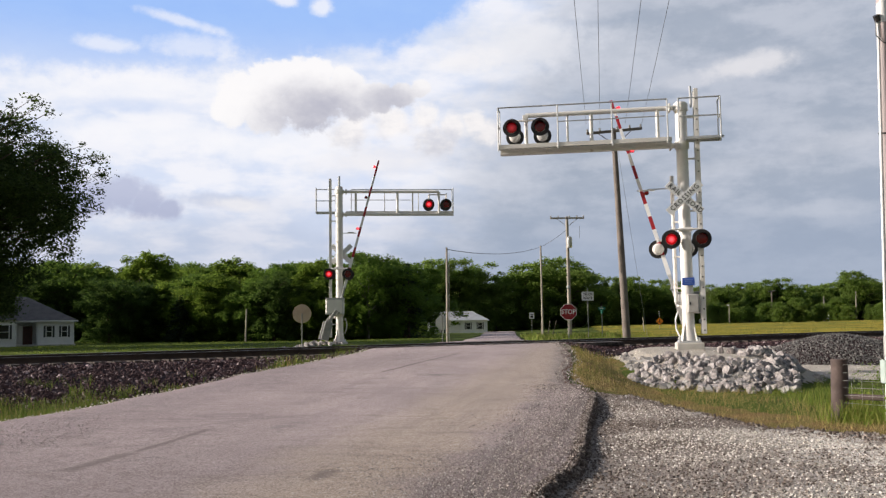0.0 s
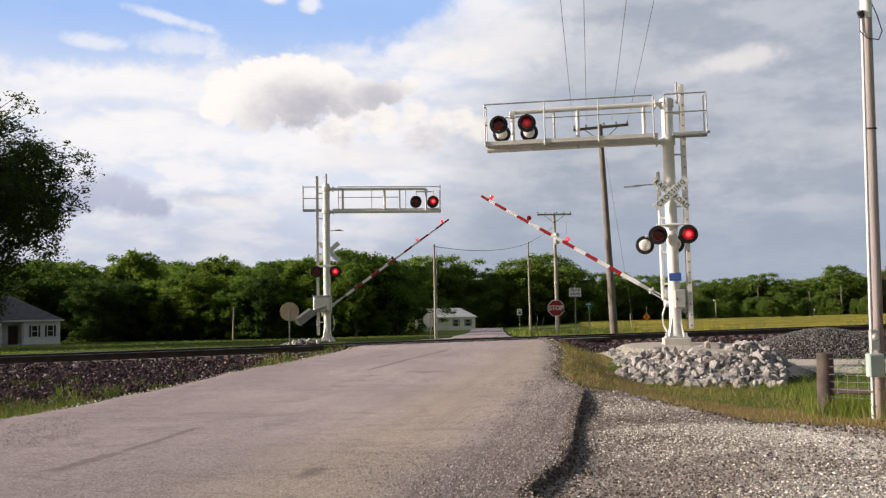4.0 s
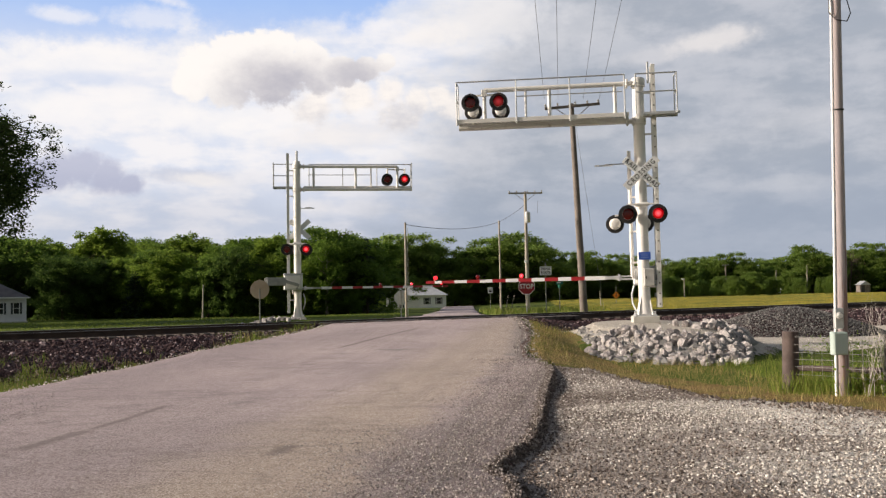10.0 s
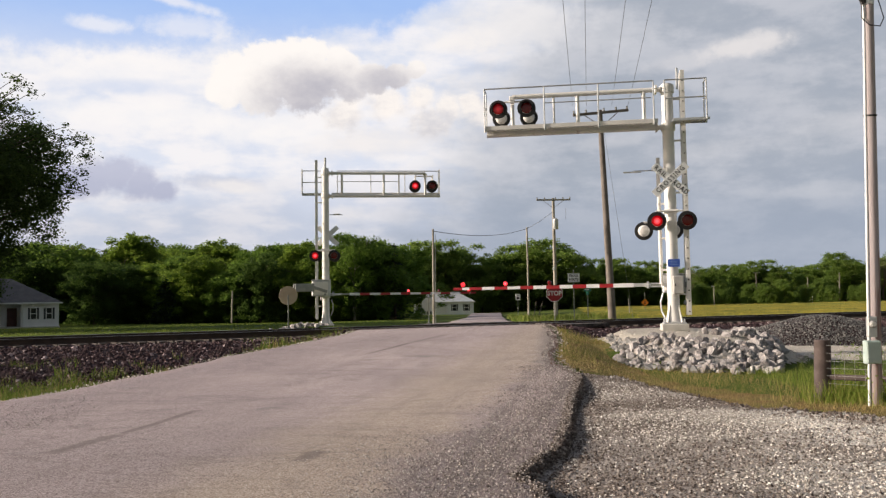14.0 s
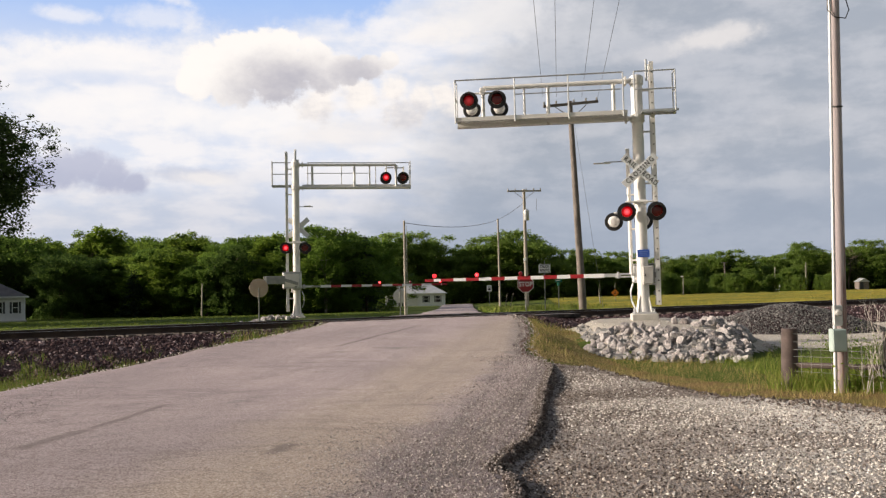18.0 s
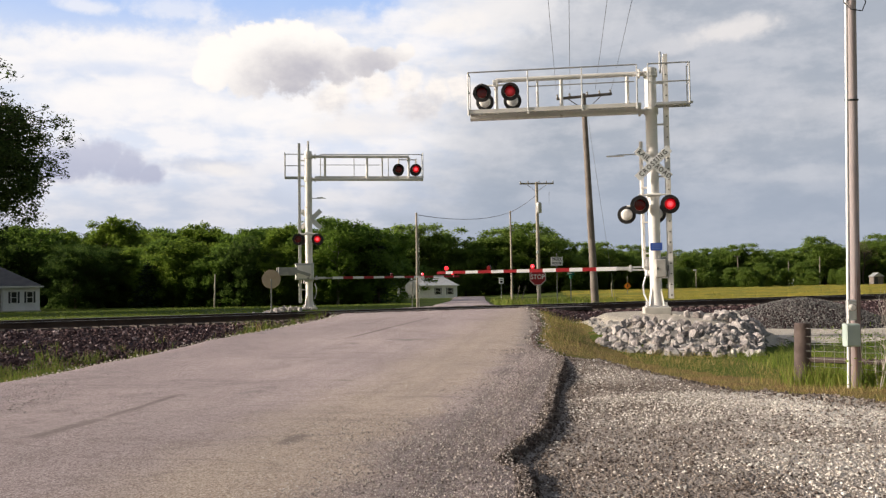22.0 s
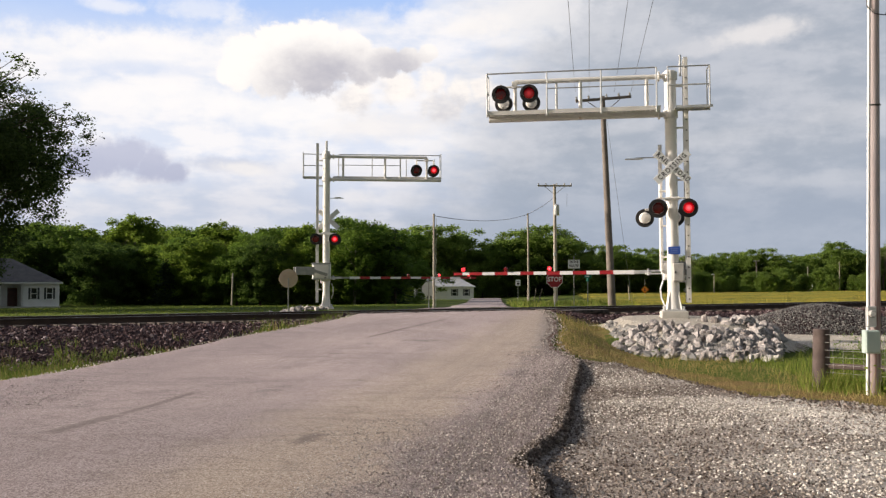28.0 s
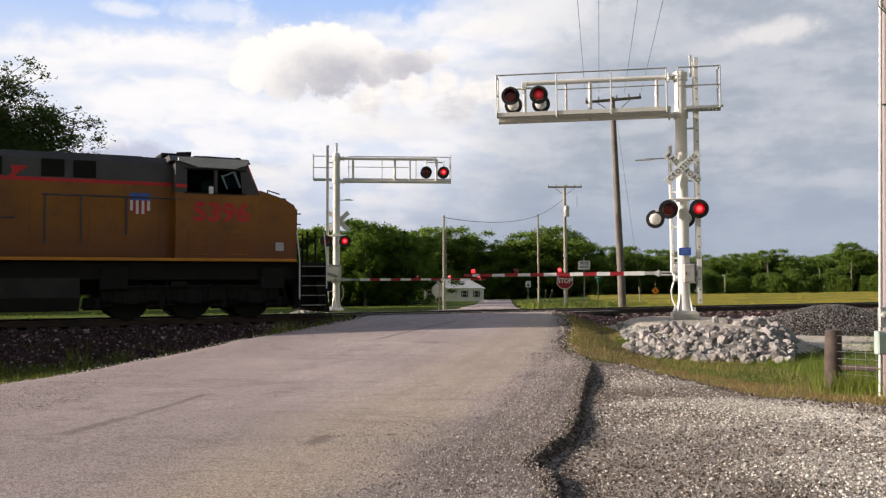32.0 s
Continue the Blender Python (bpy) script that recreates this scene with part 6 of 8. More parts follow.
utility_pole((79.3, 234, ground_at(79.3, 234)), (79.0, 234, 5.6), 0.17, 0.11, pole_wood, "distant brown wooden pole before the far trees", 1.6)
for x, z1 in ((91.9, 4.1), (99.9, 5.3)):
    bare_trunk(x, 234, -2, z1, "slender pale bare stem before the far wood")
lamp_post = thing("yard_post", pose(58.4, 200, ground_at(58.4, 200)), "pale post with a small light box at the field edge", "post")
part("shaft", Geo().tube((0, 0, -0.3), (0, 0, 4.2), 0.12, 0.09, 8), pale_pole, lamp_post, smooth=True)
part("light_box", Geo().box((-0.25, -0.1, 4.2), (0.55, 0.25, 0.22), 0.03), white, lamp_post)
marker = thing("field_marker", pose(89.2, 225, ground_at(89.2, 225)), "small white marker standing in the field", "marker post")
part("post", Geo().tube((0.3, 0, -0.2), (0.3, 0, 1.9), 0.09, n=8), white, marker)
part("box", Geo().box((-0.2, 0, 1.0), (0.7, 0.5, 0.5), 0.04), white, marker)
zg = ground_at(117, 238)
shed = thing("shed", pose(115.4, 238, zg), "small weathered shed with a pale roof at the far trees", "shed")
part("wall", Geo().box((1.5, 1.2, 1.1), (2.6, 2.4, 2.2)), pole_wood, shed, "weathered board wall")
part("roof", Geo().prism([(0.0, 2.2), (3.0, 2.2), (1.5, 3.2)], -0.3, 2.7), roof_metal, shed)
part("door", Geo().box((0.9, -0.03, 1.05), (0.9, 0.05, 2.0), 0.01), shutter_mat, shed)
# made-up tank form standing in for a tiny white shape of unknown kind
zg = ground_at(55.3, 210)
tank = thing("storage_tank", pose(55.3, 210, zg), "low white rounded stand-in for a far white shape by the trees", "tank")
part("shell", Geo().lathe([(0.02, -0.9), (0.4, -0.8), (0.5, -0.6), (0.5, 0.6), (0.4, 0.8), (0.02, 0.9)], 14, pose(0, 0, 0.9, 0, 90, 0)), white, tank, smooth=True)
for x in (-0.5, 0.5):
    part("tank_leg", Geo().box((x, 0, 0.25), (0.12, 0.7, 0.5)), dull_grey, tank)


# ---- trees ----
def crown_leaves(rng, clumps, per, spread, leaf, squash=0.8, loose=0.38):
    """Leaves gathered in clumps; clumps: rows of centre and radius."""
    out = []
    for c in clumps:
        k = int(per * (c[3] / spread) ** 2)
        q = rng.normal(size=(k, 3))
        q /= np.linalg.norm(q, axis=1)[:, None]
        q *= (np.clip(np.abs(rng.normal(0.62, loose, k)), 0, 0.8 + 1.2 * loose))[:, None] * c[3] * (1, 1, squash)
        out.append(q + c[:3])
    at = np.concatenate(out)
    return scatter(LEAF_V, LEAF_F, at, turns(rng, len(at), 1.3), rng.uniform(0.6, 1.35, len(at)) * leaf)


def limbs(rng, height, r, reach, count, start=0.25):
    """A tapered trunk with limbs that fork once."""
    g = Geo()
    pts = [Vector((0, 0, -0.3))]
    for k in range(1, 5):
        pts.append(Vector((rng.normal() * 0.02 * height, rng.normal() * 0.02 * height, height * 0.75 * k / 4)))
    for k in range(4):
        g.tube(pts[k], pts[k + 1], r * (1 - 0.2 * k), r * (1 - 0.2 * (k + 1)), 9)
    for k in range(count):
        q = start + (0.72 - start) * k / count
        a = rng.uniform(0, 6.28)
        b = Vector((0, 0, height * q))
        e = b + Vector((math.cos(a), math.sin(a), rng.uniform(0.5, 1.1))) * reach * rng.uniform(0.4, 0.75)
        g.tube(b, e, r * 0.34, r * 0.16, 6)
        for j in range(2):
            d = Vector((math.cos(a + rng.normal() * 0.8), math.sin(a + rng.normal() * 0.8), rng.uniform(-0.1, 0.5))) * reach * 0.4
            g.tube(e, e + d, r * 0.15, r * 0.04, 5)
    return g


def broad_tree(seed, height, width, leaf, per, mat, clumps=34, low=0.12, bark_mat=None):
    """One tree with a crown of many clumps and an uneven outline; its base is at the origin."""
    rng = np.random.default_rng(seed)
    root = thing("tree", pose(0, 0, 0), "leafy green tree in the wood edge", "tree", "trees of the wood edge")
    part("trunk", limbs(rng, height, height * 0.022, width * 0.36, 9), bark_mat or bark, root)
    lobes = [(0.0, 0.0, (low + (0.9 - low) * q) * height, width * 0.24) for q in (0.2, 0.5, 0.8)]
    for k in range(12):
        a, t = k * 2.4 + rng.uniform(-0.5, 0.5), low + (0.9 - low) * (k + 0.7) / 12
        env = (1.0 - (max(0.0, t - 0.4) / 0.6) ** 2.0) ** 0.7 * min(1.0, 0.72 + t)
        d = width * 0.34 * env * rng.uniform(0.65, 1.1)
        lobes.append((d * math.cos(a), d * math.sin(a), t * height, width * rng.uniform(0.2, 0.29)))
    rows = []
    for k in range(clumps * 5):
        lx, ly, lz, lr = lobes[k % len(lobes)]
        q = rng.normal(size=3) + (0, 0, 0.25)
        q *= lr * rng.uniform(0.55, 1.05) / np.linalg.norm(q)
        rows.append((lx + q[0], ly + q[1], min(height * 0.98, max(height * 0.02, lz + q[2] * 0.85)), width * rng.uniform(0.05, 0.11)))
    v, f = crown_leaves(rng, np.array(rows), per * 0.5, width * 0.12, leaf * 0.72, 0.8, 0.3)
    part("crown", array_mesh("crown", v, f, mat), None, root)
    return root


def spruce(seed, height, width):
    rng = np.random.default_rng(seed)
    root = thing("spruce", pose(0, 0, 0), "dark conical spruce tree", "spruce tree")
    part("trunk", Geo().tube((0, 0, -0.3), (0, 0, height * 0.97), height * 0.02, 0.02, 8), bark, root)
    at = []
    for k in range(26):
        t = k / 26
        r = width * 0.5 * (1 - t) ** 0.85 + 0.08
        for j in range(int(9 - 5 * t)):
            a = rng.uniform(0, 6.28)
            m = int(30 * (1 - t) + 10)
            d = np.sqrt(rng.uniform(0, 1, m)) * r * rng.uniform(0.75, 1.1)
            at.append(np.stack([d * math.cos(a) + rng.normal(0, 0.1, m), d * math.sin(a) + rng.normal(0, 0.1, m), height * (0.05 + 0.94 * t) - d * 0.25 + rng.normal(0, 0.08, m)], 1))
    at = np.concatenate(at)
    v, f = scatter(LEAF_V, LEAF_F, at, turns(rng, len(at), 0.7), rng.uniform(0.2, 0.42, len(at)))
    part("needles", array_mesh("needles", v, f, leaf_spruce), None, root)
    return root


# kinds of tree, each ten metres high and built once; the rest of the wood are copies
KINDS = [broad_tree(11, 10, 8.5, 0.34, 600, leaf_mid, 50), broad_tree(12, 10, 7.0, 0.34, 600, leaf_fresh, 46), broad_tree(13, 10, 9.5, 0.36, 580, leaf_deep, 52),
         broad_tree(14, 10, 6.0, 0.33, 600, leaf_mid, 42, 0.05), broad_tree(15, 10, 7.6, 0.34, 600, leaf_deep, 48, 0.05), broad_tree(16, 10, 9.0, 0.33, 600, leaf_fresh, 50, 0.03),
         broad_tree(18, 10, 8.5, 0.36, 600, leaf_hazed, 50, 0.04), broad_tree(19, 10, 9.0, 0.36, 600, leaf_hazed, 50, 0.02), broad_tree(20, 10, 9.0, 0.34, 600, leaf_shady, 50, 0.02)]
BARE = broad_tree(17, 10, 6.5, 0.2, 60, twig_tone, 34, 0.3)
tagged(BARE, "greyish budding tree still nearly bare")


def px_x(px):
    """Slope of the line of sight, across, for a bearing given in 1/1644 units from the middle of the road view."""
    return (px - 784) / 1644


def stand(kind, x, y, height, turn=None, wide=1.0):
    k = height / 10
    z = ground_at(x, y)
    return copy_thing(kind, Matrix.LocRotScale((x, y, z), Euler((0, 0, random.uniform(0, 6.28) if turn is None else turn)), (k * wide, k * wide, k)))


random.seed(21)
# the skyline of the wood: bearing, top over eye level (in thousandths of the distance), distance, kind
SKYLINE = [(-60, 52, 128, 2), (20, 53, 126, 0), (88, 53, 124, 2), (150, 57, 128, 1), (228, 66, 126, 1), (300, 50, 132, 5), (352, 54, 138, 3), (402, 59, 125, 1), (462, 51, 120, 0),
           (520, 53, 128, 4), (560, 57, 118, 1), (620, 60, 116, 2), (656, 56, 118, 3), (694, 55, 124, 0), (752, 53, 198, 0), (795, 50, 200, 3), (850, 37, 205, 2), (905, 50, 208, 2), (950, 44, 210, 0),
           (988, 54, 206, 4), (1040, 34, 215, 2), (1100, 32, 220, 0), (1160, 30, 230, 4), (1245, 25, 250, 1), (1318, 24, 252, 0), (1350, 29, 250, 2), (1425, 24, 258, 1), (1495, 36, 250, 2), (1560, 31, 255, 0), (1590, 38, 250, 2), (1660, 34, 250, 4), (1720, 36, 255, 0)]
woods = []
for b, top, d, kind in SKYLINE:
    x = px_x(b) * d
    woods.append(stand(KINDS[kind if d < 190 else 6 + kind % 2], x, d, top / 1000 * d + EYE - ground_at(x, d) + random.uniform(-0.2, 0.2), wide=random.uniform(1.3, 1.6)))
# trees added out of view beyond the house, to cast shade over the lawns
for x, y, h in ((-60, 70, 13), (-64, 84, 14), (-72, 98, 15), (-64, 108, 13), (-80, 62, 15), (-56, 58, 11)):
    woods.append(stand(KINDS[2 if h > 13 else 4], x, y, h))
for b, top, d in ((340, 46, 150), (800, 47, 212), (1218, 29, 244), (822, 45, 212), (1565, 33, 246)):
    woods.append(stand(BARE, px_x(b) * d, d, top / 1000 * d + EYE + 2.2))
# fill in front of and behind the skyline
for k in range(46):
    b = -140 + k * 22 + random.uniform(-9, 9)
    d = random.uniform(112, 122) if b < 640 else random.uniform(120, 130) if b < 715 else random.uniform(195, 204)
    if b < 130 and d < 118:
        d += 8
    if 688 < b < 720:
        continue
    x = px_x(b) * d
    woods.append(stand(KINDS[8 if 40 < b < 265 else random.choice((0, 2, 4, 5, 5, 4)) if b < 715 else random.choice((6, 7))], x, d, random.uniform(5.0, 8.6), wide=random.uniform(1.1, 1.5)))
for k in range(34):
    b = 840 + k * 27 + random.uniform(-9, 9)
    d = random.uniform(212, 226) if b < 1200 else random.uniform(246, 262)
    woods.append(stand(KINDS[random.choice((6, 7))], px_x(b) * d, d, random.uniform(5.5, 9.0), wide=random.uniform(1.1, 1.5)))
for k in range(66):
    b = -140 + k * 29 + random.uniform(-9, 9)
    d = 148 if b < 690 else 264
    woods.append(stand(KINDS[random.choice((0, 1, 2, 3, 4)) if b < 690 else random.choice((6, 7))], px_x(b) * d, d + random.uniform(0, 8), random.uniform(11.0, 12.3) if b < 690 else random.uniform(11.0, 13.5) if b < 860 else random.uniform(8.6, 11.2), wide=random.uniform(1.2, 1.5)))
# low shrubs along the foot of the wood
for k in range(31):
    b = 640 + k * 30 + random.uniform(-9, 9)
    d = random.uniform(108, 113) if b < 690 else random.uniform(188, 196) if b < 840 else random.uniform(206, 240)
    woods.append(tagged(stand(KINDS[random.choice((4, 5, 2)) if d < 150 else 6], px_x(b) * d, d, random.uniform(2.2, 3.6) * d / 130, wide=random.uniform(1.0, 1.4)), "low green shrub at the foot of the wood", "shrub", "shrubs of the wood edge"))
for kind in KINDS + [BARE]:
    for o in (*kind.children_recursive, kind):
        bpy.data.objects.remove(o)

s1 = spruce(31, 6.0, 4.2)
s1.matrix_basis = pose(px_x(294) * 113, 113, ground_at(px_x(294) * 113, 113))
s2 = spruce(32, 9.8, 5.4)
s2.matrix_basis = pose(px_x(700) * 116, 116, ground_at(px_x(700) * 116, 116))

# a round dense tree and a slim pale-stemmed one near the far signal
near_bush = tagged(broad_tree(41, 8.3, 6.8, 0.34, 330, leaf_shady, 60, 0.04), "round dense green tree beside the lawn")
near_bush.matrix_basis = pose(px_x(462) * 112, 112, ground_at(px_x(462) * 112, 112))
slim = tagged(broad_tree(42, 10.2, 6.2, 0.31, 190, leaf_mid, 46, 0.16, pale_bark), "slim fresh green tree with a pale stem")
slim.matrix_basis = pose(px_x(628) * 111, 111, ground_at(px_x(628) * 111, 111))


def great_tree(x, y):
    """The old spreading tree beside the house, with limbs out to the crown's edge."""
    rng = np.random.default_rng(51)
    root = thing("great_tree", pose(x, y, ground_at(x, y)), "large spreading old tree with dark leaves beside the house", "tree")
    g = Geo()
    g.tube((0, 0, -0.5), (0.2, 0.1, 3.4), 0.75, 0.55, 14)
    ends = []
    for k in range(15):
        a, up = k * 2.4 + rng.uniform(-0.3, 0.3), rng.uniform(0.15, 1.5)
        p = Vector((0.2, 0.1, rng.uniform(2.6, 5.0)))
        d = Vector((math.cos(a), math.sin(a), up)).normalized()
        r, step = 0.3, rng.uniform(2.5, 3.3)
        for j in range(4):
            q = p + d * step
            g.tube(p, q, r, r * 0.68, 7)
            r *= 0.68
            for b in range(2):
                e = (d + Vector(rng.normal(size=3)) * 0.6).normalized() * step * 0.9
                g.tube(q, q + e, r * 0.6, r * 0.2, 5)
                ends.append(q + e)
            p, d = q, (d + Vector(rng.normal(size=3)) * 0.25 + Vector((0, 0, 0.03))).normalized()
    rows, twigs = [], Geo()
    for k in range(1500):
        q = rng.normal(size=3)
        q /= np.linalg.norm(q)
        if q[2] < -0.8:
            continue
        a = math.atan2(q[1], q[0])
        lump = 1 + 0.07 * math.sin(5 * a + 4 * q[2]) + 0.06 * math.sin(9 * q[2] - 3 * a + 1)
        d = rng.uniform(0.12, 1.0) ** 0.4 * rng.uniform(0.86, 1.06) * lump
        at = Vector((q[0] * 13.4 * d, q[1] * 13.4 * d, 12.6 + q[2] * 5.2 * d))
        rim = d > 0.86
        if rim and noise.noise(at * 0.62) < -0.14:
            continue
        if rim:
            twigs.tube(Vector((at.x * 0.72, at.y * 0.72, at.z * 0.82 + 1.2)), at, 0.05, 0.015, 4, False)
        rows.append((*at, rng.uniform(0.35, 0.8) if rim else rng.uniform(0.6, 1.3)))
    for k in range(1700):
        a, z = rng.uniform(0, 6.28), rng.uniform(2.5, 12.8)
        d = (12.7 - 0.62 * max(0.0, 9.8 - z)) * math.sqrt(rng.uniform(0.15, 1.0)) * (1 + 0.07 * math.sin(4 * a + z))
        rows.append((d * math.cos(a), d * math.sin(a), z, rng.uniform(0.5, 1.25)))
    for e in ends:
        rows.append((e.x, e.y, e.z, rng.uniform(0.5, 1.0)))
    part("trunk", g, bark, root)
    tagged(part("outer_twig", twigs, bark, root), kind="stuff")
    v, f = crown_leaves(rng, np.array(rows), 230, 1.4, 0.23, 0.75, 0.34)
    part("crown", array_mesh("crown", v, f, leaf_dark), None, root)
    return root


great_tree(-38.3, 62)

# ---- the flowering field and the lawns ----
rng = np.random.default_rng(61)


def plants(count, x, y, size, blade, name, mat, label, tilt=0.5, lift=0.0, width=1.0):
    at = np.stack([x, y, land_z(x, y) + lift], 1)
    r = rng.uniform(*size, len(x)) * (0.95 + 0.35 * np.sin(x * 1.7 + 2 * np.sin(y * 1.3)) * np.sin(y * 2.1 + x) + 0.2 * np.sin(x * 5.1) * np.sin(y * 4.3))
    v, f = scatter(BLADE_V, BLADE_F, at, turns(rng, len(x), tilt), np.stack([r * width, r, r], 1))
    return tagged(new(name, array_mesh(name, v, f, mat)), label, "grass", kind="stuff")


n = Nodes("yellow_field")
p = n.place()
g = n.mix(n.ramp(n.noise(0.06, 6, 0.65, p), 0.38, 0.62), (0.23, 0.215, 0.04), (0.43, 0.325, 0.05))
g = n.mix(n.ramp(n.noise(0.16, 5, 0.6, p), 0.52, 0.68), g, (0.2, 0.24, 0.05))
g = n.mix(n.ramp(n.noise(0.6, 6, 0.7, p), 0.48, 0.64), g, (0.14, 0.155, 0.035))
g = n.mix(0.6, g, n.mix(n.ramp(n.noise(2.2, 5, 0.75, p), 0.3, 0.7), (0.12, 0.12, 0.12), (0.85, 0.85, 0.85)), "SOFT_LIGHT")
n.bump(n.noise(3, 6, 0.7, p), 1.0, 0.4)
field_mat = n.set(Base_Color=g, Roughness=0.95, Specular_IOR_Level=0.05)
v, f = sheet(np.linspace(4, 150, 150), np.linspace(42, 236, 160), lambda x, y: land_z(x, y) + np.interp(y, [45, 100], [0.06, 0.3]))
keep = (v[f[:, 0], 0] > v[f[:, 0], 1] * 0.13 + 2.5) & (track_su(v[f[:, 0], 0], v[f[:, 0], 1])[1] > 7.5 + 0.8 * np.sin(v[f[:, 0], 0]))
tagged(new("field", array_mesh("field", v, f[keep], field_mat, True)), "wide field of yellow flowering plants before the far trees", "field", kind="structure")
k = 26000
y = 46 + 190 * rng.uniform(0, 1, k) ** 1.5
x = y * 0.13 + 3 + rng.uniform(0, 1, k) * (y * 0.62 - y * 0.13 - 3)
ok = track_su(x, y)[1] > 7.5
x, y = x[ok], y[ok]
plants(k, x, y, (0.08, 0.2), None, "flowering_plants", flower_tone, "yellow flowering weeds across the field", 0.6, 0.05, 7.0)


# ---- verge grass ----
def verge(count, x0, x1, y0, y1, allowed):
    x, y = rng.uniform(x0, x1, count), rng.uniform(y0, y1, count)
    ok = allowed(x, y)
    return x[ok], y[ok]


def off_road(x, y, gap=0.0):
    return np.maximum(np.interp(y, ROAD_Y, ROAD_L) - x, x - np.interp(y, ROAD_Y, ROAD_R)) > gap


def mound_r(x, y):
    return np.hypot((x - 6.65) / 2.8, (y - 25.7) / 5.0)


def right_verge(x, y):
    u = track_su(x, y)[1]
    return off_road(x, y, 0.12) & (y > drive_edge(x) - 0.1 + 0.3 * np.sin(x * 5)) & ((mound_r(x, y) > 1.1) | ((x < 4.3 + 0.1 * (y - 24)) & (y < 27)) | ((x > 0.38 * y) & (mound_r(x, y) > 0.85))) & (u < -4.3) & ~((y > 18.7 + 0.06 * x) & (x > 8.6))


n = Nodes("dry_verge_soil")
p = n.place()
g = n.mix(n.ramp(n.noise(1.2, 5, 0.65, p), 0.35, 0.65), (0.2, 0.13, 0.06), (0.15, 0.14, 0.045))
n.bump(n.noise(30, 5, 0.7, p), 0.8, 0.04)
v, f = sheet(np.arange(2.2, 12, 0.2), np.arange(8.6, 30, 0.2), lambda x, y: land_z(x, y) + 0.03)
qx, qy = v[f[:, 0], 0], v[f[:, 0], 1]
keep = off_road(qx, qy, 0.05) & (qy > drive_edge(qx) - 0.5) & ((mound_r(qx, qy) > 0.95) | ((qx < 4.2 + 0.1 * (qy - 24)) & (qy < 26.5))) & (track_su(qx, qy)[1] < -4.6) & ((qy < drive_edge(qx) + np.interp(qx, [4, 5.5, 7], [5.5, 4.0, 1.6])) | (qx < 4.3))
tagged(new("dry_verge", array_mesh("dry_verge", v, f[keep], n.set(Base_Color=g, Roughness=0.95, Specular_IOR_Level=0.05), True)), "dry tan earth and matted grass beside the gravel", "ground", kind="structure")
x, y = verge(80000, 2.4, 14, 9, 30, right_verge)
near = (y - drive_edge(x) < np.interp(x, [4, 5.5, 7], [4.6, 3.6, 1.3]) + 0.7 * np.sin(x * 2.1))
dry = (near & (rng.uniform(0, 1, len(x)) < 0.96)) | ((x < 4.2) & (rng.uniform(0, 1, len(x)) < 0.5))
dry |= (x < 6.6) & (rng.uniform(0, 1, len(x)) < 0.72)
tall = ~dry & (x > 6.2) & (y < 20) & (y > drive_edge(x) + 0.6)
plants(0, x[tall], y[tall], (0.09, 0.26), None, "fence_grass", blade_green, "tall bright green grass round the fence", 0.5)
green = ~dry & ~tall
k = 5200
along = rng.uniform(0.0, 1.7, k)
fx, fy = 5.88 + 1.12 * along + rng.normal(0, 0.22, k), 14.5 - 1.0 * along + rng.normal(0, 0.3, k)
plants(0, fx, fy, (0.12, 0.36), None, "fence_weeds", blade_green, "rank green weeds grown up round the fence posts", 0.45)
fresh = green & (x > 6.3 + 0.5 * np.sin(y * 1.7))
plants(0, x[fresh], y[fresh], (0.07, 0.18), None, "verge_grass", blade_green, "fresh green verge grass round the fence and the stones", 0.8)
dull = green & ~fresh
plants(0, x[dull], y[dull], (0.06, 0.16), None, "verge_grass", olive_blade, "olive green verge grass before the rocks", 0.85)
plants(0, x[dry], y[dry], (0.05, 0.15), None, "dry_verge_grass", blade_dry, "reddish brown dry grass along the gravel", 0.9)


def left_verge(x, y):
    u = track_su(x, y)[1]
    return off_road(x, y, np.interp(x, [-5.5, -4], [0.75, 0.1])) & (u < -3.2) & (x < -2)


x, y = verge(90000, -17, -2, 12, 27, left_verge)
along, u = track_su(x, y)
tuft = np.array([noise.noise(Vector((a * 1.3, b * 1.1, 2.0))) + 0.55 * noise.noise(Vector((a * 3.4, b * 2.6, 7.0))) for a, b in zip(along, u)])
ok = tuft + rng.uniform(-0.22, 0.22, len(x)) > np.interp(u, [-6.6, -5.6, -4.9, -4.2, -3.4], [-1.2, -0.7, -0.2, 0.12, 0.42]) - np.interp(x, [-13, -9.5], [0.35, 0.0])
x, y, u = x[ok], y[ok], u[ok]
dry = rng.uniform(0, 1, len(x)) < np.interp(x, [-12, -5], [0.03, 0.16])
plants(0, x[~dry], y[~dry], (0.1, 0.28), None, "bank_grass", bank_blade, "tufts of green grass at the foot of the ballast", 0.6, 0.0, 1.8)
plants(0, x[dry], y[dry], (0.1, 0.3), None, "dry_bank_grass", blade_dry, "tufts of dry grass at the foot of the ballast", 0.5)
k = 42000
x, y = rng.uniform(-48, -1, k), 46 + 66 * rng.uniform(0, 1, k) ** 1.2
ok = off_road(x, y, 0.4) & (track_su(x, y)[1] > 4.2)
plants(0, x[ok], y[ok], (0.06, 0.13), None, "lawn_grass", lawn_blade, "mown green lawn grass before the wood", 0.7, 0.0, 6.0)
k = 16000
x, y = rng.uniform(2, 24, k), rng.uniform(36, 95, k)
ok = off_road(x, y, 0.3) & (track_su(x, y)[1] > 3.5) & (x < y * 0.15 + 3.5)
more = rng.uniform(3, 10, 5000), rng.uniform(35, 46, 5000)
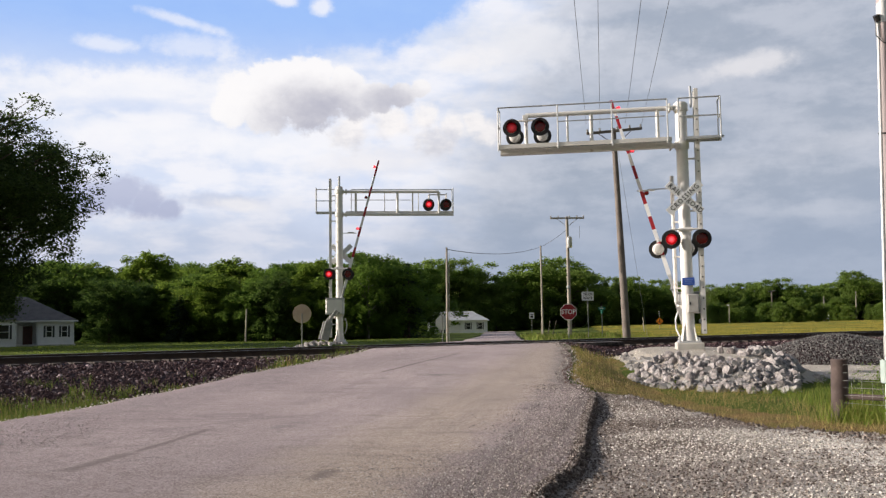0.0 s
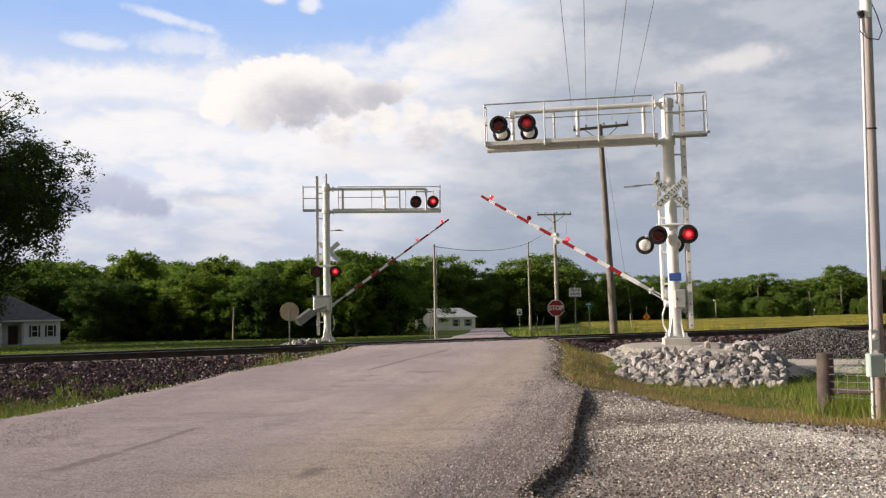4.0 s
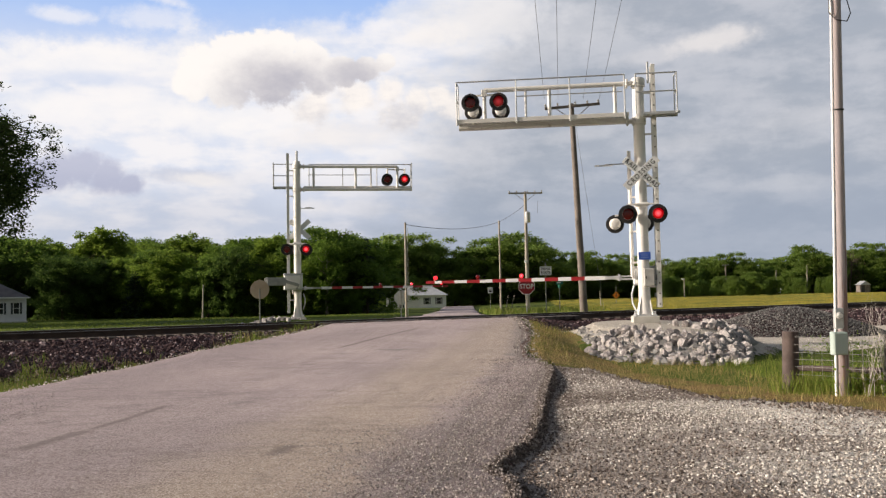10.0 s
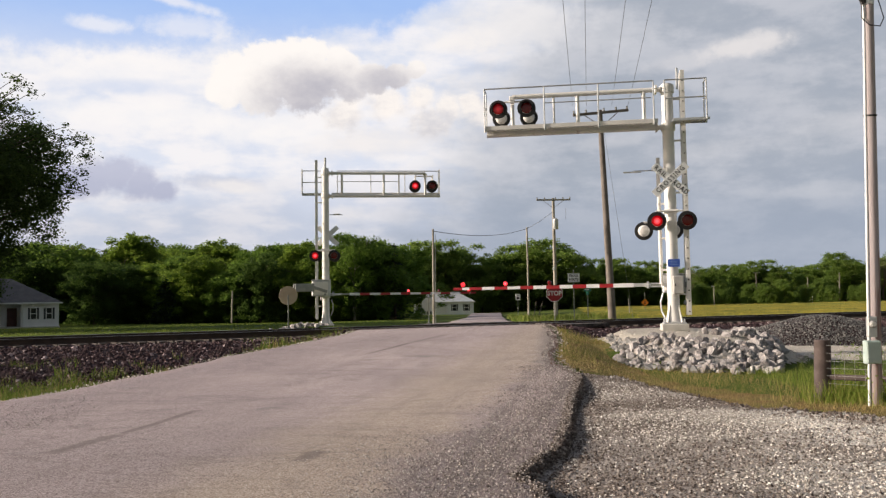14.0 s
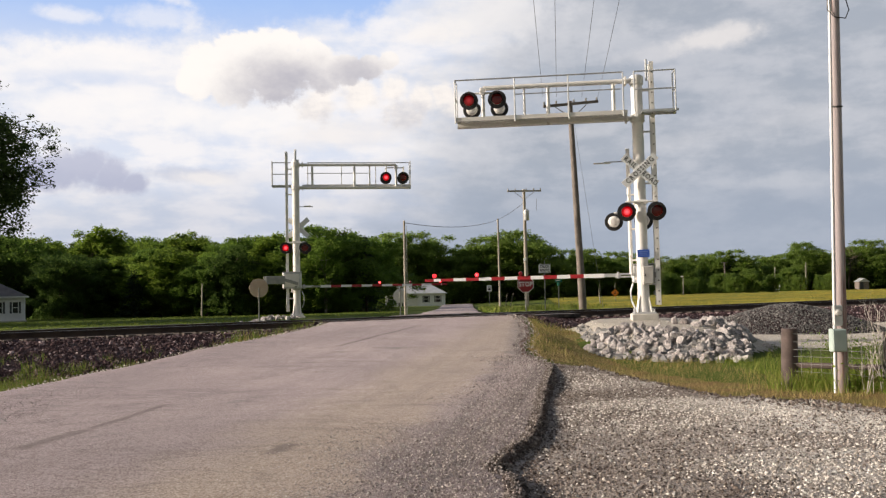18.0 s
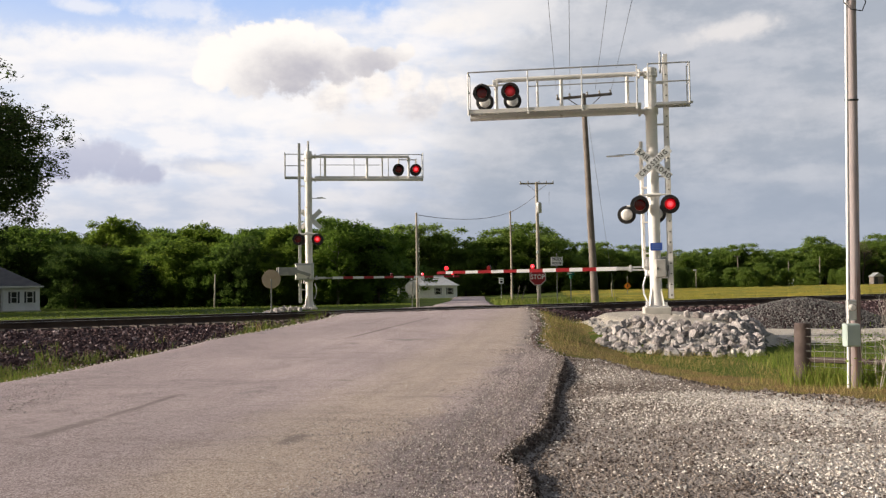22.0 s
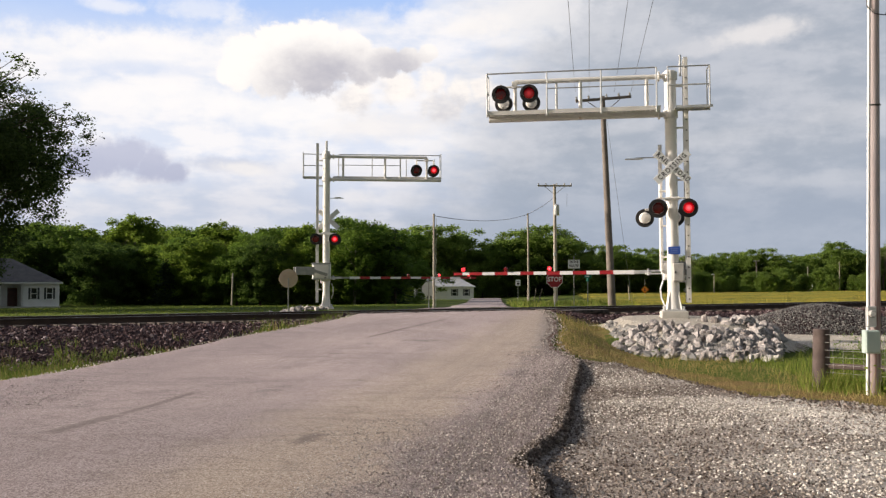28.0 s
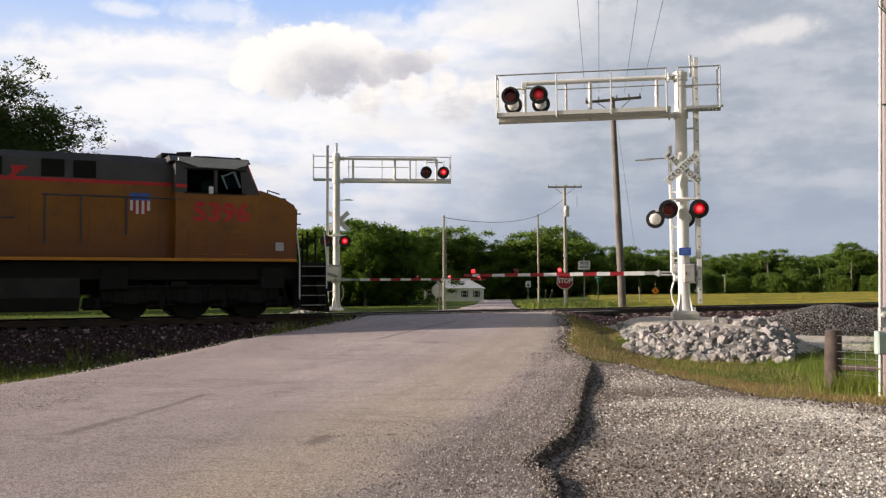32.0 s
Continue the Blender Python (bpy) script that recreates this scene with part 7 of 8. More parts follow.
near = off_road(*more, 0.4) & (track_su(*more)[1] > 3.0) & (more[0] < more[1] * 0.17 + 1.5)
x, y, ok = np.concatenate([x[ok], more[0][near]]), np.concatenate([y[ok], more[1][near]]), slice(None)
plants(0, x[ok], y[ok], (0.16, 0.4), None, "roadside_grass", blade_green, "tall green grass beyond the rails", 0.5, 0.0, 2.5)
x, y = verge(2600, -5.5, 0, 25, 34, lambda x, y: (np.abs(track_su(x, y)[1] + 2.6) < 1.0) & off_road(x, y, 0.1))
plants(0, x, y, (0.12, 0.3), None, "weeds", blade_green, "weeds growing in the ballast by the crossing", 0.6)
x, y = verge(5500, 2.4, 4.9, 20, 31, lambda x, y: off_road(x, y, 0.12) & (track_su(x, y)[1] < -2.0) & (x < 3.9 + 0.12 * (y - 24) + 0.35 * np.sin(y * 2.3) - 0.9 * np.clip(y - 28, 0, 3)))
tip = rng.uniform(0, 1, len(x)) < 0.45
plants(0, x[tip], y[tip], (0.06, 0.2), None, "weeds", blade_dry, "tall yellowing weeds at the corner of the road and the track", 0.8)
plants(0, x[~tip], y[~tip], (0.07, 0.24), None, "weeds", olive_blade, "tall weeds at the corner of the road and the track", 0.75)

# ---- gravel drive ----
n = Nodes("pale_gravel")
p = n.place()
cells = n.node("ShaderNodeTexVoronoi")
n.put(cells.inputs["Scale"], 42.0), n.put(cells.inputs["Vector"], p)
patch = n.ramp(n.noise(0.5, 5, 0.65, p), 0.42, 0.6)
band = n.node("ShaderNodeMapping")
n.t.links.new(p, band.inputs["Vector"])
band.inputs["Rotation"].default_value, band.inputs["Scale"].default_value = (0, 0, radians(14)), (0.3, 1.0, 1)
stain = n.ramp(n.noise(0.75, 5, 0.62, band.outputs[0]), 0.47, 0.6)
sep = n.node("ShaderNodeSeparateXYZ")
n.t.links.new(p, sep.inputs[0])
edge = n.math("SUBTRACT", n.math("ADD", sep.outputs["X"], n.math("MULTIPLY", n.noise(0.9, 4, 0.6, p), 2.0)), n.math("MULTIPLY", sep.outputs["Y"], 0.08))
tarry = n.math("SUBTRACT", 1.0, n.ramp(edge, 2.6, 4.8))
near_dark = n.math("SUBTRACT", 1.0, n.ramp(n.math("ADD", sep.outputs["Y"], n.math("MULTIPLY", n.noise(0.7, 5, 0.65, p), 4.0)), 9.2, 11.6))
tarry = n.math("MAXIMUM", tarry, n.math("MULTIPLY", near_dark, n.math("SUBTRACT", 0.85, n.math("MULTIPLY", n.ramp(sep.outputs["X"], 3.0, 5.5), 0.7))))
g = n.mix(patch, (0.56, 0.515, 0.46), (0.7, 0.65, 0.59))
g = n.mix(n.math("MULTIPLY", tarry, 0.8), g, (0.25, 0.207, 0.18))
g = n.mix(n.math("MULTIPLY", stain, 0.8), g, (0.19, 0.152, 0.128))
g = n.mix(0.75, g, n.mix(cells.outputs["Color"], (0.1, 0.1, 0.1), (0.9, 0.9, 0.9)), "SOFT_LIGHT")
n.bump(n.math("ADD", cells.outputs["Distance"], n.math("MULTIPLY", n.noise(20, 4, 0.6, p), 0.5)), 0.9, 0.025)
gravel_mat = n.set(Base_Color=g, Roughness=0.9, Specular_IOR_Level=0.2)


def drive_z(x, y):
    gap = np.maximum(x - np.interp(y, ROAD_Y, ROAD_R), 0.0)
    z = road_z(x, y) - 0.07 - 0.022 * np.exp(-gap / 0.6) * np.interp(y, [15, 17.5], [1, 0]) + 0.025 * np.sin(x * 1.7 + 1) * np.cos(y * 1.3) - 0.02 * np.clip(x - 3, 0, 4)
    edge = y - drive_edge(x) + 0.25 * np.sin(x * 3.3) + 0.12 * np.sin(x * 9.1)
    return z - np.clip(edge + 0.2, 0, 3) * 0.35


xs, ys = np.arange(0.2, 12.6, 0.16), np.arange(-6, 19.4, 0.16)
v, f = sheet(xs, ys, drive_z)
keep = (v[f[:, 0], 0] > np.interp(v[f[:, 0], 1], ROAD_Y, ROAD_R) - 0.35) & (v[f[:, 0], 1] < drive_edge(v[f[:, 0], 0]) + 0.6)
tagged(new("gravel_drive", array_mesh("gravel_drive", v, f[keep], gravel_mat, True)), "pale stony gravel drive with dark asphalt crumbs", "gravel", kind="structure")

rng = np.random.default_rng(71)


def strewn(count, x0, x1, y0, y1, size, allowed, height, bias=1.0):
    x, y = rng.uniform(x0, x1, count), y0 + (y1 - y0) * rng.uniform(0, 1, count) ** bias
    ok = allowed(x, y)
    x, y = x[ok], y[ok]
    r = rng.uniform(*size, len(x)) * rng.choice([1, 1, 1, 1.5], len(x))
    at = np.stack([x, y, height(x, y) + r * 0.15], 1)
    return scatter(STONE_V, STONE_F, at, turns(rng, len(x)), r[:, None] * rng.uniform(0.65, 1.2, (len(x), 3)))


def on_drive(x, y):
    return (x > np.interp(y, ROAD_Y, ROAD_R) + 0.05) & (y < drive_edge(x) + 0.15)


def darkness(x, y):
    """How far dark crumbs take over from pale gravel."""
    gap = x - np.interp(y, ROAD_Y, ROAD_R)
    blot = np.sin(x * 1.9 + y * 1.1) * np.sin(y * 1.7 - x * 0.6) * 0.3 + np.sin(x * 0.9 - y * 0.7 + 1) * np.sin(y * 0.9 + x * 0.3) * 0.65 + np.sin(x * 4.3 - y * 3.1) * 0.12
    return np.clip(1.1 * np.exp(-gap / 1.5) + blot + 0.9 * (y - drive_edge(x) > -1.0 - 0.1 * x) * (x > 2.4) + 0.7 * (np.sin(y * 1.6 - x * 0.35 + 0.8 * np.sin(x * 0.9)) > 0.35) * (y < 14) + np.clip((10.3 - y) * 0.45, 0, 0.8) * (x < 4.4), 0, 1) * np.where(y - drive_edge(x) > -1.4, 1.0, np.interp(x, [2.5, 5.5], [0.95, 0.42]))


def tarry_edge(x, y):
    return on_drive(x, y) & (rng.uniform(0, 1, len(x)) < darkness(x, y))


def pale_part(x, y):
    return on_drive(x, y) & (rng.uniform(0, 1, len(x)) > darkness(x, y) * 0.94)


def coarse_road(x, y):
    gap = np.interp(y, ROAD_Y, ROAD_R) - x
    return (gap > 0.08) & (rng.uniform(0, 1, len(x)) < np.exp(-((gap / 1.0) ** 4)))


v, f = strewn(120000, 0.6, 10, 4.5, 17.5, (0.006, 0.0155), pale_part, drive_z, 1.4)
tagged(new("gravel_stones", array_mesh("gravel_stones", v, f, stone_pale)), "loose pale limestone gravel chips", "gravel", kind="stuff")
v, f = strewn(2600, -3.2, 3.6, 26, 33, (0.012, 0.04), lambda x, y: (np.abs(track_su(x, y)[1] + 1.5) < 0.28) & ~off_road(x, y, 0.3), lambda x, y: road_z(x, y) - 0.005)
tagged(new("crossing_rubble", array_mesh("crossing_rubble", v, f, stone_tar)), "dark rubble along the rails where they cross the road", "gravel", kind="stuff")
v, f = strewn(9000, 1.6, 3.9, 17.4, 31, (0.008, 0.02), lambda x, y: (np.abs(x - np.interp(y, ROAD_Y, ROAD_R)) < 0.25) & (rng.uniform(0, 1, len(x)) < 0.8), lambda x, y: np.where(off_road(x, y), land_z(x, y) + 0.02, road_z(x, y) + 0.01))
tagged(new("edge_rubble", array_mesh("edge_rubble", v, f, coarse_chip)), "rough grey rubble along the road's broken edge", "gravel", kind="stuff")
v, f = join([strewn(80000, 0.6, 10, 4.5, 18, (0.006, 0.016), tarry_edge, drive_z, 1.4),
             strewn(60000, 0.5, 3.2, 4.5, 18, (0.006, 0.014), lambda x, y: (x - np.interp(y, ROAD_Y, ROAD_R) + 0.02) / 0.4 * np.sign(x - np.interp(y, ROAD_Y, ROAD_R) + 0.05) < rng.uniform(0, 1, len(x)) ** 2.2 * (x > np.interp(y, ROAD_Y, ROAD_R) - 0.05), lambda x, y: np.maximum(drive_z(x, y), road_z(x, y) - 0.15)),
             strewn(9000, 3.4, 11, 8, 15, (0.013, 0.032), lambda x, y: np.abs(y - drive_edge(x) + 0.5) < np.clip(0.12 * x - 0.15, 0.25, 0.75), drive_z)])
k = 15000
y = 5.0 + 12.6 * rng.uniform(0, 1, k) ** 1.3
t = rng.uniform(0, 1, k)
r = rng.uniform(0.006, 0.02, k) * rng.choice([1, 1, 1.6], k)
at = np.stack([np.interp(y, ROAD_Y, ROAD_R) - 0.17 * (1 - t) + rng.normal(-0.01, 0.02, k), y, road_z(np.interp(y, ROAD_Y, ROAD_R), y) - 0.005 - 0.14 * t ** 1.8], 1)
v, f = join([(v, f), scatter(STONE_V, STONE_F, at, turns(rng, k), r[:, None] * rng.uniform(0.65, 1.2, (k, 3)))])
tagged(new("asphalt_crumbs", array_mesh("asphalt_crumbs", v, f, stone_tar)), "dark broken asphalt crumbs along the road's edge", "gravel", kind="stuff")
v, f = strewn(60000, -2.2, 2.6, 5.5, 18.0, (0.005, 0.0105), coarse_road, lambda x, y: road_z(x, y) + 0.018, 1.2)
tagged(new("coarse_road_chips", array_mesh("coarse_road_chips", v, f, coarse_chip)), "coarse grey stones worn loose along the road edge", "gravel", kind="stuff")
v, f = strewn(70000, -7, 2.5, 6, 16, (0.004, 0.0085), lambda x, y: off_road(x, y, -9) & ~off_road(x, y, -0.07 - 0.4 * rng.uniform(0, 1, len(x))) & (rng.uniform(0, 1, len(x)) < np.clip((14.5 - y) / 6, 0, 1)), lambda x, y: road_z(x, y) + 0.018, 1.3)
tagged(new("road_chips", array_mesh("road_chips", v, f, chip_mix)), "fine loose chippings on the road", "gravel", kind="stuff")

v, f = strewn(40000, -13, -2, 12, 27, (0.006, 0.02), lambda x, y: off_road(x, y, -0.05) & ~off_road(x, y, 0.12) & (rng.uniform(0, 1, len(x)) < 0.7), lambda x, y: road_z(x, y) - 0.01)
tagged(new("roadside_stones", array_mesh("roadside_stones", v, f, stone_pale)), "pale chips lying along the edge of the road", "gravel", kind="stuff")

# ---- access road beyond the stones ----
access_mat = surface("trodden_limestone", (0.36, 0.315, 0.26), (0.5, 0.45, 0.385), 0.8, 0.9, 0.0, 0.6, 40, (0.3, 0.26, 0.2), 0.62)
v, f = sheet(np.arange(8.6, 22, 0.3), np.arange(18, 36, 0.3), lambda x, y: land_z(x, y) + 0.025)
s, u = track_su(v[f[:, 0], 0], v[f[:, 0], 1])
keep = (u < -4.8) & (u > -11.0 - 0.4 * np.sin(s * 1.3))
tagged(new("access_road", array_mesh("access_road", v, f[keep], access_mat, True)), "pale gravel access track beside the railway", "gravel", kind="structure")

v, f = strewn(9000, 8.4, 20, 18, 34, (0.006, 0.015), lambda x, y: (track_su(x, y)[1] < -4.7) & (track_su(x, y)[1] > -11.2) & (x > 8.4), lambda x, y: land_z(x, y) + 0.03)
tagged(new("access_gravel", array_mesh("access_gravel", v, f, stone_pale)), "loose pale stones on the access track", "gravel", kind="stuff")

# ---- rock heap round the signal's foot ----
rocks = thing("rock_heap", pose(6.75, 25.7, -0.3), "heap of pale grey broken limestone rocks round the signal foot", "rocks")
random.seed(81)
shapes = []
for k in range(9):
    bm = bmesh.new()
    bmesh.ops.create_icosphere(bm, subdivisions=2, radius=1.0)
    for q in bm.verts:
        q.co *= 1 + 0.32 * noise.noise(q.co * 1.1 + Vector((k * 7.0, 0, 0)))
    for j in range(10):
        nrm = Vector((random.gauss(0, 1), random.gauss(0, 1), random.gauss(0, 1))).normalized()
        d = random.uniform(0.4, 0.72)
        for q in bm.verts:
            o = q.co.dot(nrm) - d
            if o > 0:
                q.co -= nrm * o
    me = bpy.data.meshes.new("rock")
    bm.to_mesh(me)
    bm.free()
    me.materials.append(rock_mat)
    shapes.append(me)
made = 0
while made < 300:
    a, rm = random.uniform(-2.6, 0.05), random.uniform(0.66, 1.13)
    x, y = 6.75 + 2.8 * rm * math.cos(a), 25.7 + 5.0 * rm * math.sin(a)
    if x < 4.3 + 0.1 * (y - 24) or x > 0.362 * y:
        continue
    r = random.uniform(0.09, 0.165)
    m = Matrix.LocRotScale((x - 6.75, y - 25.7, ground_at(x, y) + 0.3 + r * random.uniform(0.1, 0.55)), Euler((random.uniform(0, 6), random.uniform(0, 6), random.uniform(0, 6))), (r * random.uniform(0.9, 1.45), r, r * random.uniform(0.65, 0.95)))
    part("rock", shapes[made % 9], None, rocks, m=m)
    made += 1
for k in range(36):
    x, y = random.gauss(7.55, 0.42), random.gauss(23.3, 0.5)
    r = random.uniform(0.1, 0.17)
    lift = 0.1 * math.exp(-((x - 7.55) / 0.6) ** 2 - ((y - 23.4) / 0.7) ** 2)
    m = Matrix.LocRotScale((x - 6.75, y - 25.7, ground_at(x, y) + 0.3 + lift * random.uniform(0.2, 1.0) + r * 0.3), Euler((random.uniform(0, 6), random.uniform(0, 6), random.uniform(0, 6))), (r * random.uniform(0.9, 1.4), r, r * random.uniform(0.7, 0.95)))
    part("rock", shapes[k % 9], None, rocks, m=m)
v, f = strewn(3000, 3.6, 10, 20.4, 26.5, (0.05, 0.12), lambda x, y: (mound_r(x, y) < 1.13) & (mound_r(x, y) > 0.68) & (x > 4.35 + 0.1 * (y - 24)) & (x < 0.365 * y), land_z)
tagged(part("loose_stone", array_mesh("loose_stone", v, f, stone_rock), None, rocks, m=pose(-6.75, -25.7, 0.3)), kind="stuff")
v, f = join([strewn(2500, 3.7, 9.8, 21, 30.3, (0.012, 0.03), lambda x, y: mound_r(x, y) < 0.7, land_z), strewn(6000, 3.4, 9.6, 24.5, 30, (0.008, 0.02), lambda x, y: (mound_r(x, y) < 0.8), land_z)])
tagged(new("pad_gravel", array_mesh("pad_gravel", v, f, stone_pale)), "pale crushed stone on the pad under the signal", "gravel", kind="stuff")
n = Nodes("pad_stone")
p = n.place()
n.bump(n.noise(40, 5, 0.7, p), 0.8, 0.03)
pad_mat = n.set(Specular_IOR_Level=0.2, Base_Color=n.mix(n.ramp(n.noise(14, 5, 0.7, p), 0.3, 0.7), (0.33, 0.295, 0.25), (0.5, 0.455, 0.39)), Roughness=0.9)
v, f = sheet(np.arange(3.4, 10, 0.2), np.arange(20.6, 30.6, 0.2), lambda x, y: land_z(x, y) + 0.02)
keep = (mound_r(v[f[:, 0], 0], v[f[:, 0], 1]) < 0.98) & ((v[f[:, 0], 0] > 4.1) | (v[f[:, 0], 1] > 26))
tagged(new("signal_pad", array_mesh("signal_pad", v, f[keep], pad_mat, True)), "raised crushed-stone pad under the signal", "gravel", kind="structure")
far_rocks = thing("rock_heap", pose(-5.9, 43.2, 0), "low heap of pale broken stones round the far signal foot", "rocks")
for k in range(90):
    a, d = random.uniform(0, 6.28), random.uniform(0.1, 1.5)
    x, y = -6.75 + d * math.cos(a), 42.9 + d * math.sin(a) * 0.7
    r = random.uniform(0.08, 0.15)
    part("rock", shapes[k % 9], None, far_rocks, m=Matrix.LocRotScale((x + 5.9, y - 43.2, ground_at(x, y) + r * 0.2), Euler((random.uniform(0, 6), random.uniform(0, 6), random.uniform(0, 6))), (r * 1.3, r, r * 0.8)))

# ---- heap of grey ballast beside the track ----
def heap_z(x, y):
    d = np.hypot((x - 12.6) / 3.4, (y - 31.0) / 2.2)
    return land_z(x, y) - 0.05 + 0.95 * np.clip(1 - d ** 1.5, 0, 1)


v, f = sheet(np.arange(8.9, 16.4, 0.2), np.arange(28.5, 33.6, 0.2), heap_z)
keep = np.hypot((v[f[:, 0], 0] - 12.6) / 3.4, (v[f[:, 0], 1] - 31.0) / 2.2) < 1.0
heap = tagged(new("spoil_mound", array_mesh("spoil_mound", v, f[keep], ballast_bed, True)), "long mound of dark grey crushed stone by the track", "stone mound")
v, f = strewn(22000, 9, 16.2, 28.6, 33.4, (0.015, 0.033), lambda x, y: np.hypot((x - 12.6) / 3.4, (y - 31.0) / 2.2) < 1.0, heap_z)
tagged(part("loose_stone", array_mesh("loose_heap_stone", v, f, stone_grey), None, heap), "grey crushed stones", kind="stuff")

# ---- fence, meter pole and equipment hut ----
fence = thing("fence", pose(5.87, 14.5, 0), "old wire mesh fence on dark weathered wooden posts", "fence")
ends = [(5.88, 14.5), (7.0, 13.5), (8.6, 12.1)]
for k, (x, y) in enumerate(ends):
    z = ground_at(x, y)
    g = Geo().tube((x - 5.87, y - 14.5, z - 0.2), (x - 5.87 + 0.02, y - 14.5, 0.74 - 0.02 * k), 0.13, 0.125, 10)
    part("fence_post", g, post_wood, fence, "dark weathered round post", smooth=True)
for (x0, y0), (x1, y1) in zip(ends, ends[1:]):
    a, b = Vector((x0 - 5.87, y0 - 14.5, 0)), Vector((x1 - 5.87, y1 - 14.5, 0))
    part("bottom_rail", Geo().tube(a + Vector((0, 0, 0.17)), b + Vector((0, 0, 0.19)), 0.045, n=8), post_wood, fence)
    for z in (0.08, 0.2, 0.31, 0.42, 0.54, 0.66):
        part("fence_wire", Geo().tube(a + Vector((0, -0.1, z)), b + Vector((0, -0.1, z + random.uniform(-0.02, 0.02))), 0.0025, n=5), dull_grey, fence)
    for k in range(1, 10):
        q = a.lerp(b, k / 10)
        part("stay_wire", Geo().tube(q + Vector((0, -0.1, 0.02)), q + Vector((0, -0.1, 0.66)), 0.002, n=5), dull_grey, fence)

zp = ground_at(6.25, 13.5)
meter_pole = thing("meter_pole", pose(6.22, 13.5, zp), "weathered reddish pole with white conduit and electric meter", "utility pole")
part("shaft", Geo().tube((0.02, 0, -0.2), (0.1, 0, 6.1 - zp), 0.095, 0.08, 14), rusty, meter_pole, smooth=True)
part("shaft_top", Geo().tube((0.096, 0, 5.7 - zp), (0.104, 0, 6.12 - zp), 0.085, 0.082, 14), white, meter_pole, "white painted pole top", smooth=True)
part("conduit", Geo().tube((-0.085, -0.03, -0.05), (0.02, -0.03, 5.75 - zp), 0.021, n=10), white, meter_pole, "white plastic conduit", smooth=True)
part("weather_head", Geo().tube((0.02, -0.03, 5.72 - zp), (-0.02, -0.06, 5.8 - zp), 0.045, 0.05, 8), black, meter_pole)
wire_loop = Geo()
pts = [Vector((-0.02, -0.05, 5.74 - zp)), Vector((-0.03, -0.06, 5.5 - zp)), Vector((0.06, -0.1, 5.38 - zp)), Vector((0.22, -0.1, 5.36 - zp)), Vector((0.3, -0.05, 5.5 - zp)), Vector((0.26, 0, 5.75 - zp)), Vector((0.16, 0, 6.0 - zp))]
for a, b in zip(pts, pts[1:]):
    wire_loop.tube(a, b, 0.008, n=5)
part("drip_loop", wire_loop, black, meter_pole)
part("pole_band", Geo().lathe([(0.093, 0), (0.096, 0.005), (0.096, 0.02), (0.093, 0.025)], 14, pose(0.075, 0, 4.05 - zp, 8, 0, 0)), black, meter_pole)
meter = part("meter_base", Geo().box((-0.06, -0.12, 0.98 - zp), (0.14, 0.07, 0.3), 0.015), galvanised, meter_pole, "grey electric meter base")
part("meter_glass", Geo().lathe([(0.052, 0.0), (0.052, 0.035), (0.04, 0.05)], 16, pose(-0.06, -0.155, 1.02 - zp, 90, 0, 0)), dull_grey, meter, smooth=True)
part("meter_dial", Geo().lathe([(0.034, 0.0), (0.034, 0.004), (0.03, 0.006)], 14, pose(-0.06, -0.203, 1.02 - zp, 90, 0, 0)), silver, meter)
cabinet_mat = surface("grey_green_cabinet", (0.36, 0.44, 0.41), (0.42, 0.5, 0.47), 3, 0.5, 0.1, 0.1)
box = part("breaker_box", Geo().box((-0.08, -0.15, 0.62 - zp), (0.215, 0.13, 0.33), 0.012), cabinet_mat, meter_pole, "grey-green breaker box")
part("box_lid", Geo().box((-0.08, -0.221, 0.62 - zp), (0.19, 0.012, 0.3), 0.006), cabinet_mat, box)
cable("service_drop", sagging((6.38, 13.5, 6.02), (16, 6, 6.6), 0.4), 0.01, "thin dark wire from the top of the meter pole")

zh = ground_at(14.3, 24.5)
hut_mat = surface("cream_metal", (0.52, 0.5, 0.42), (0.6, 0.58, 0.5), 1.2, 0.55, 0.1, 0.1, 50, (0.45, 0.4, 0.3), 0.68)
hut = thing("equipment_hut", pose(12.78, 24.0, zh, 0, 0, -22), "cream metal railway equipment hut with a pale roof", "equipment hut")
part("body", Geo().box((1.3, 1.2, 1.1), (2.5, 2.3, 2.2), 0.02), hut_mat, hut)
part("roof", Geo().box((1.3, 1.2, 2.22), (2.75, 2.55, 0.1), 0.02).box((1.3, 1.2, 2.3), (1.6, 1.4, 0.06), 0.02), white, hut)
part("vent_hood", Geo().box((1.0, 0.0, 1.85), (0.9, 0.14, 0.3), 0.02), hut_mat, hut)
part("door", Geo().box((1.2, 0.03, 0.98), (1.0, 0.04, 1.8), 0.01), hut_mat, hut)
part("lifting_lug", Geo().box((-0.1, -0.02, 2.2), (0.06, 0.06, 0.2), 0.01), white, hut)
part("notice_bar", Geo().box((0.45, 0.03, 1.5), (0.2, 0.01, 0.08)), black, hut)

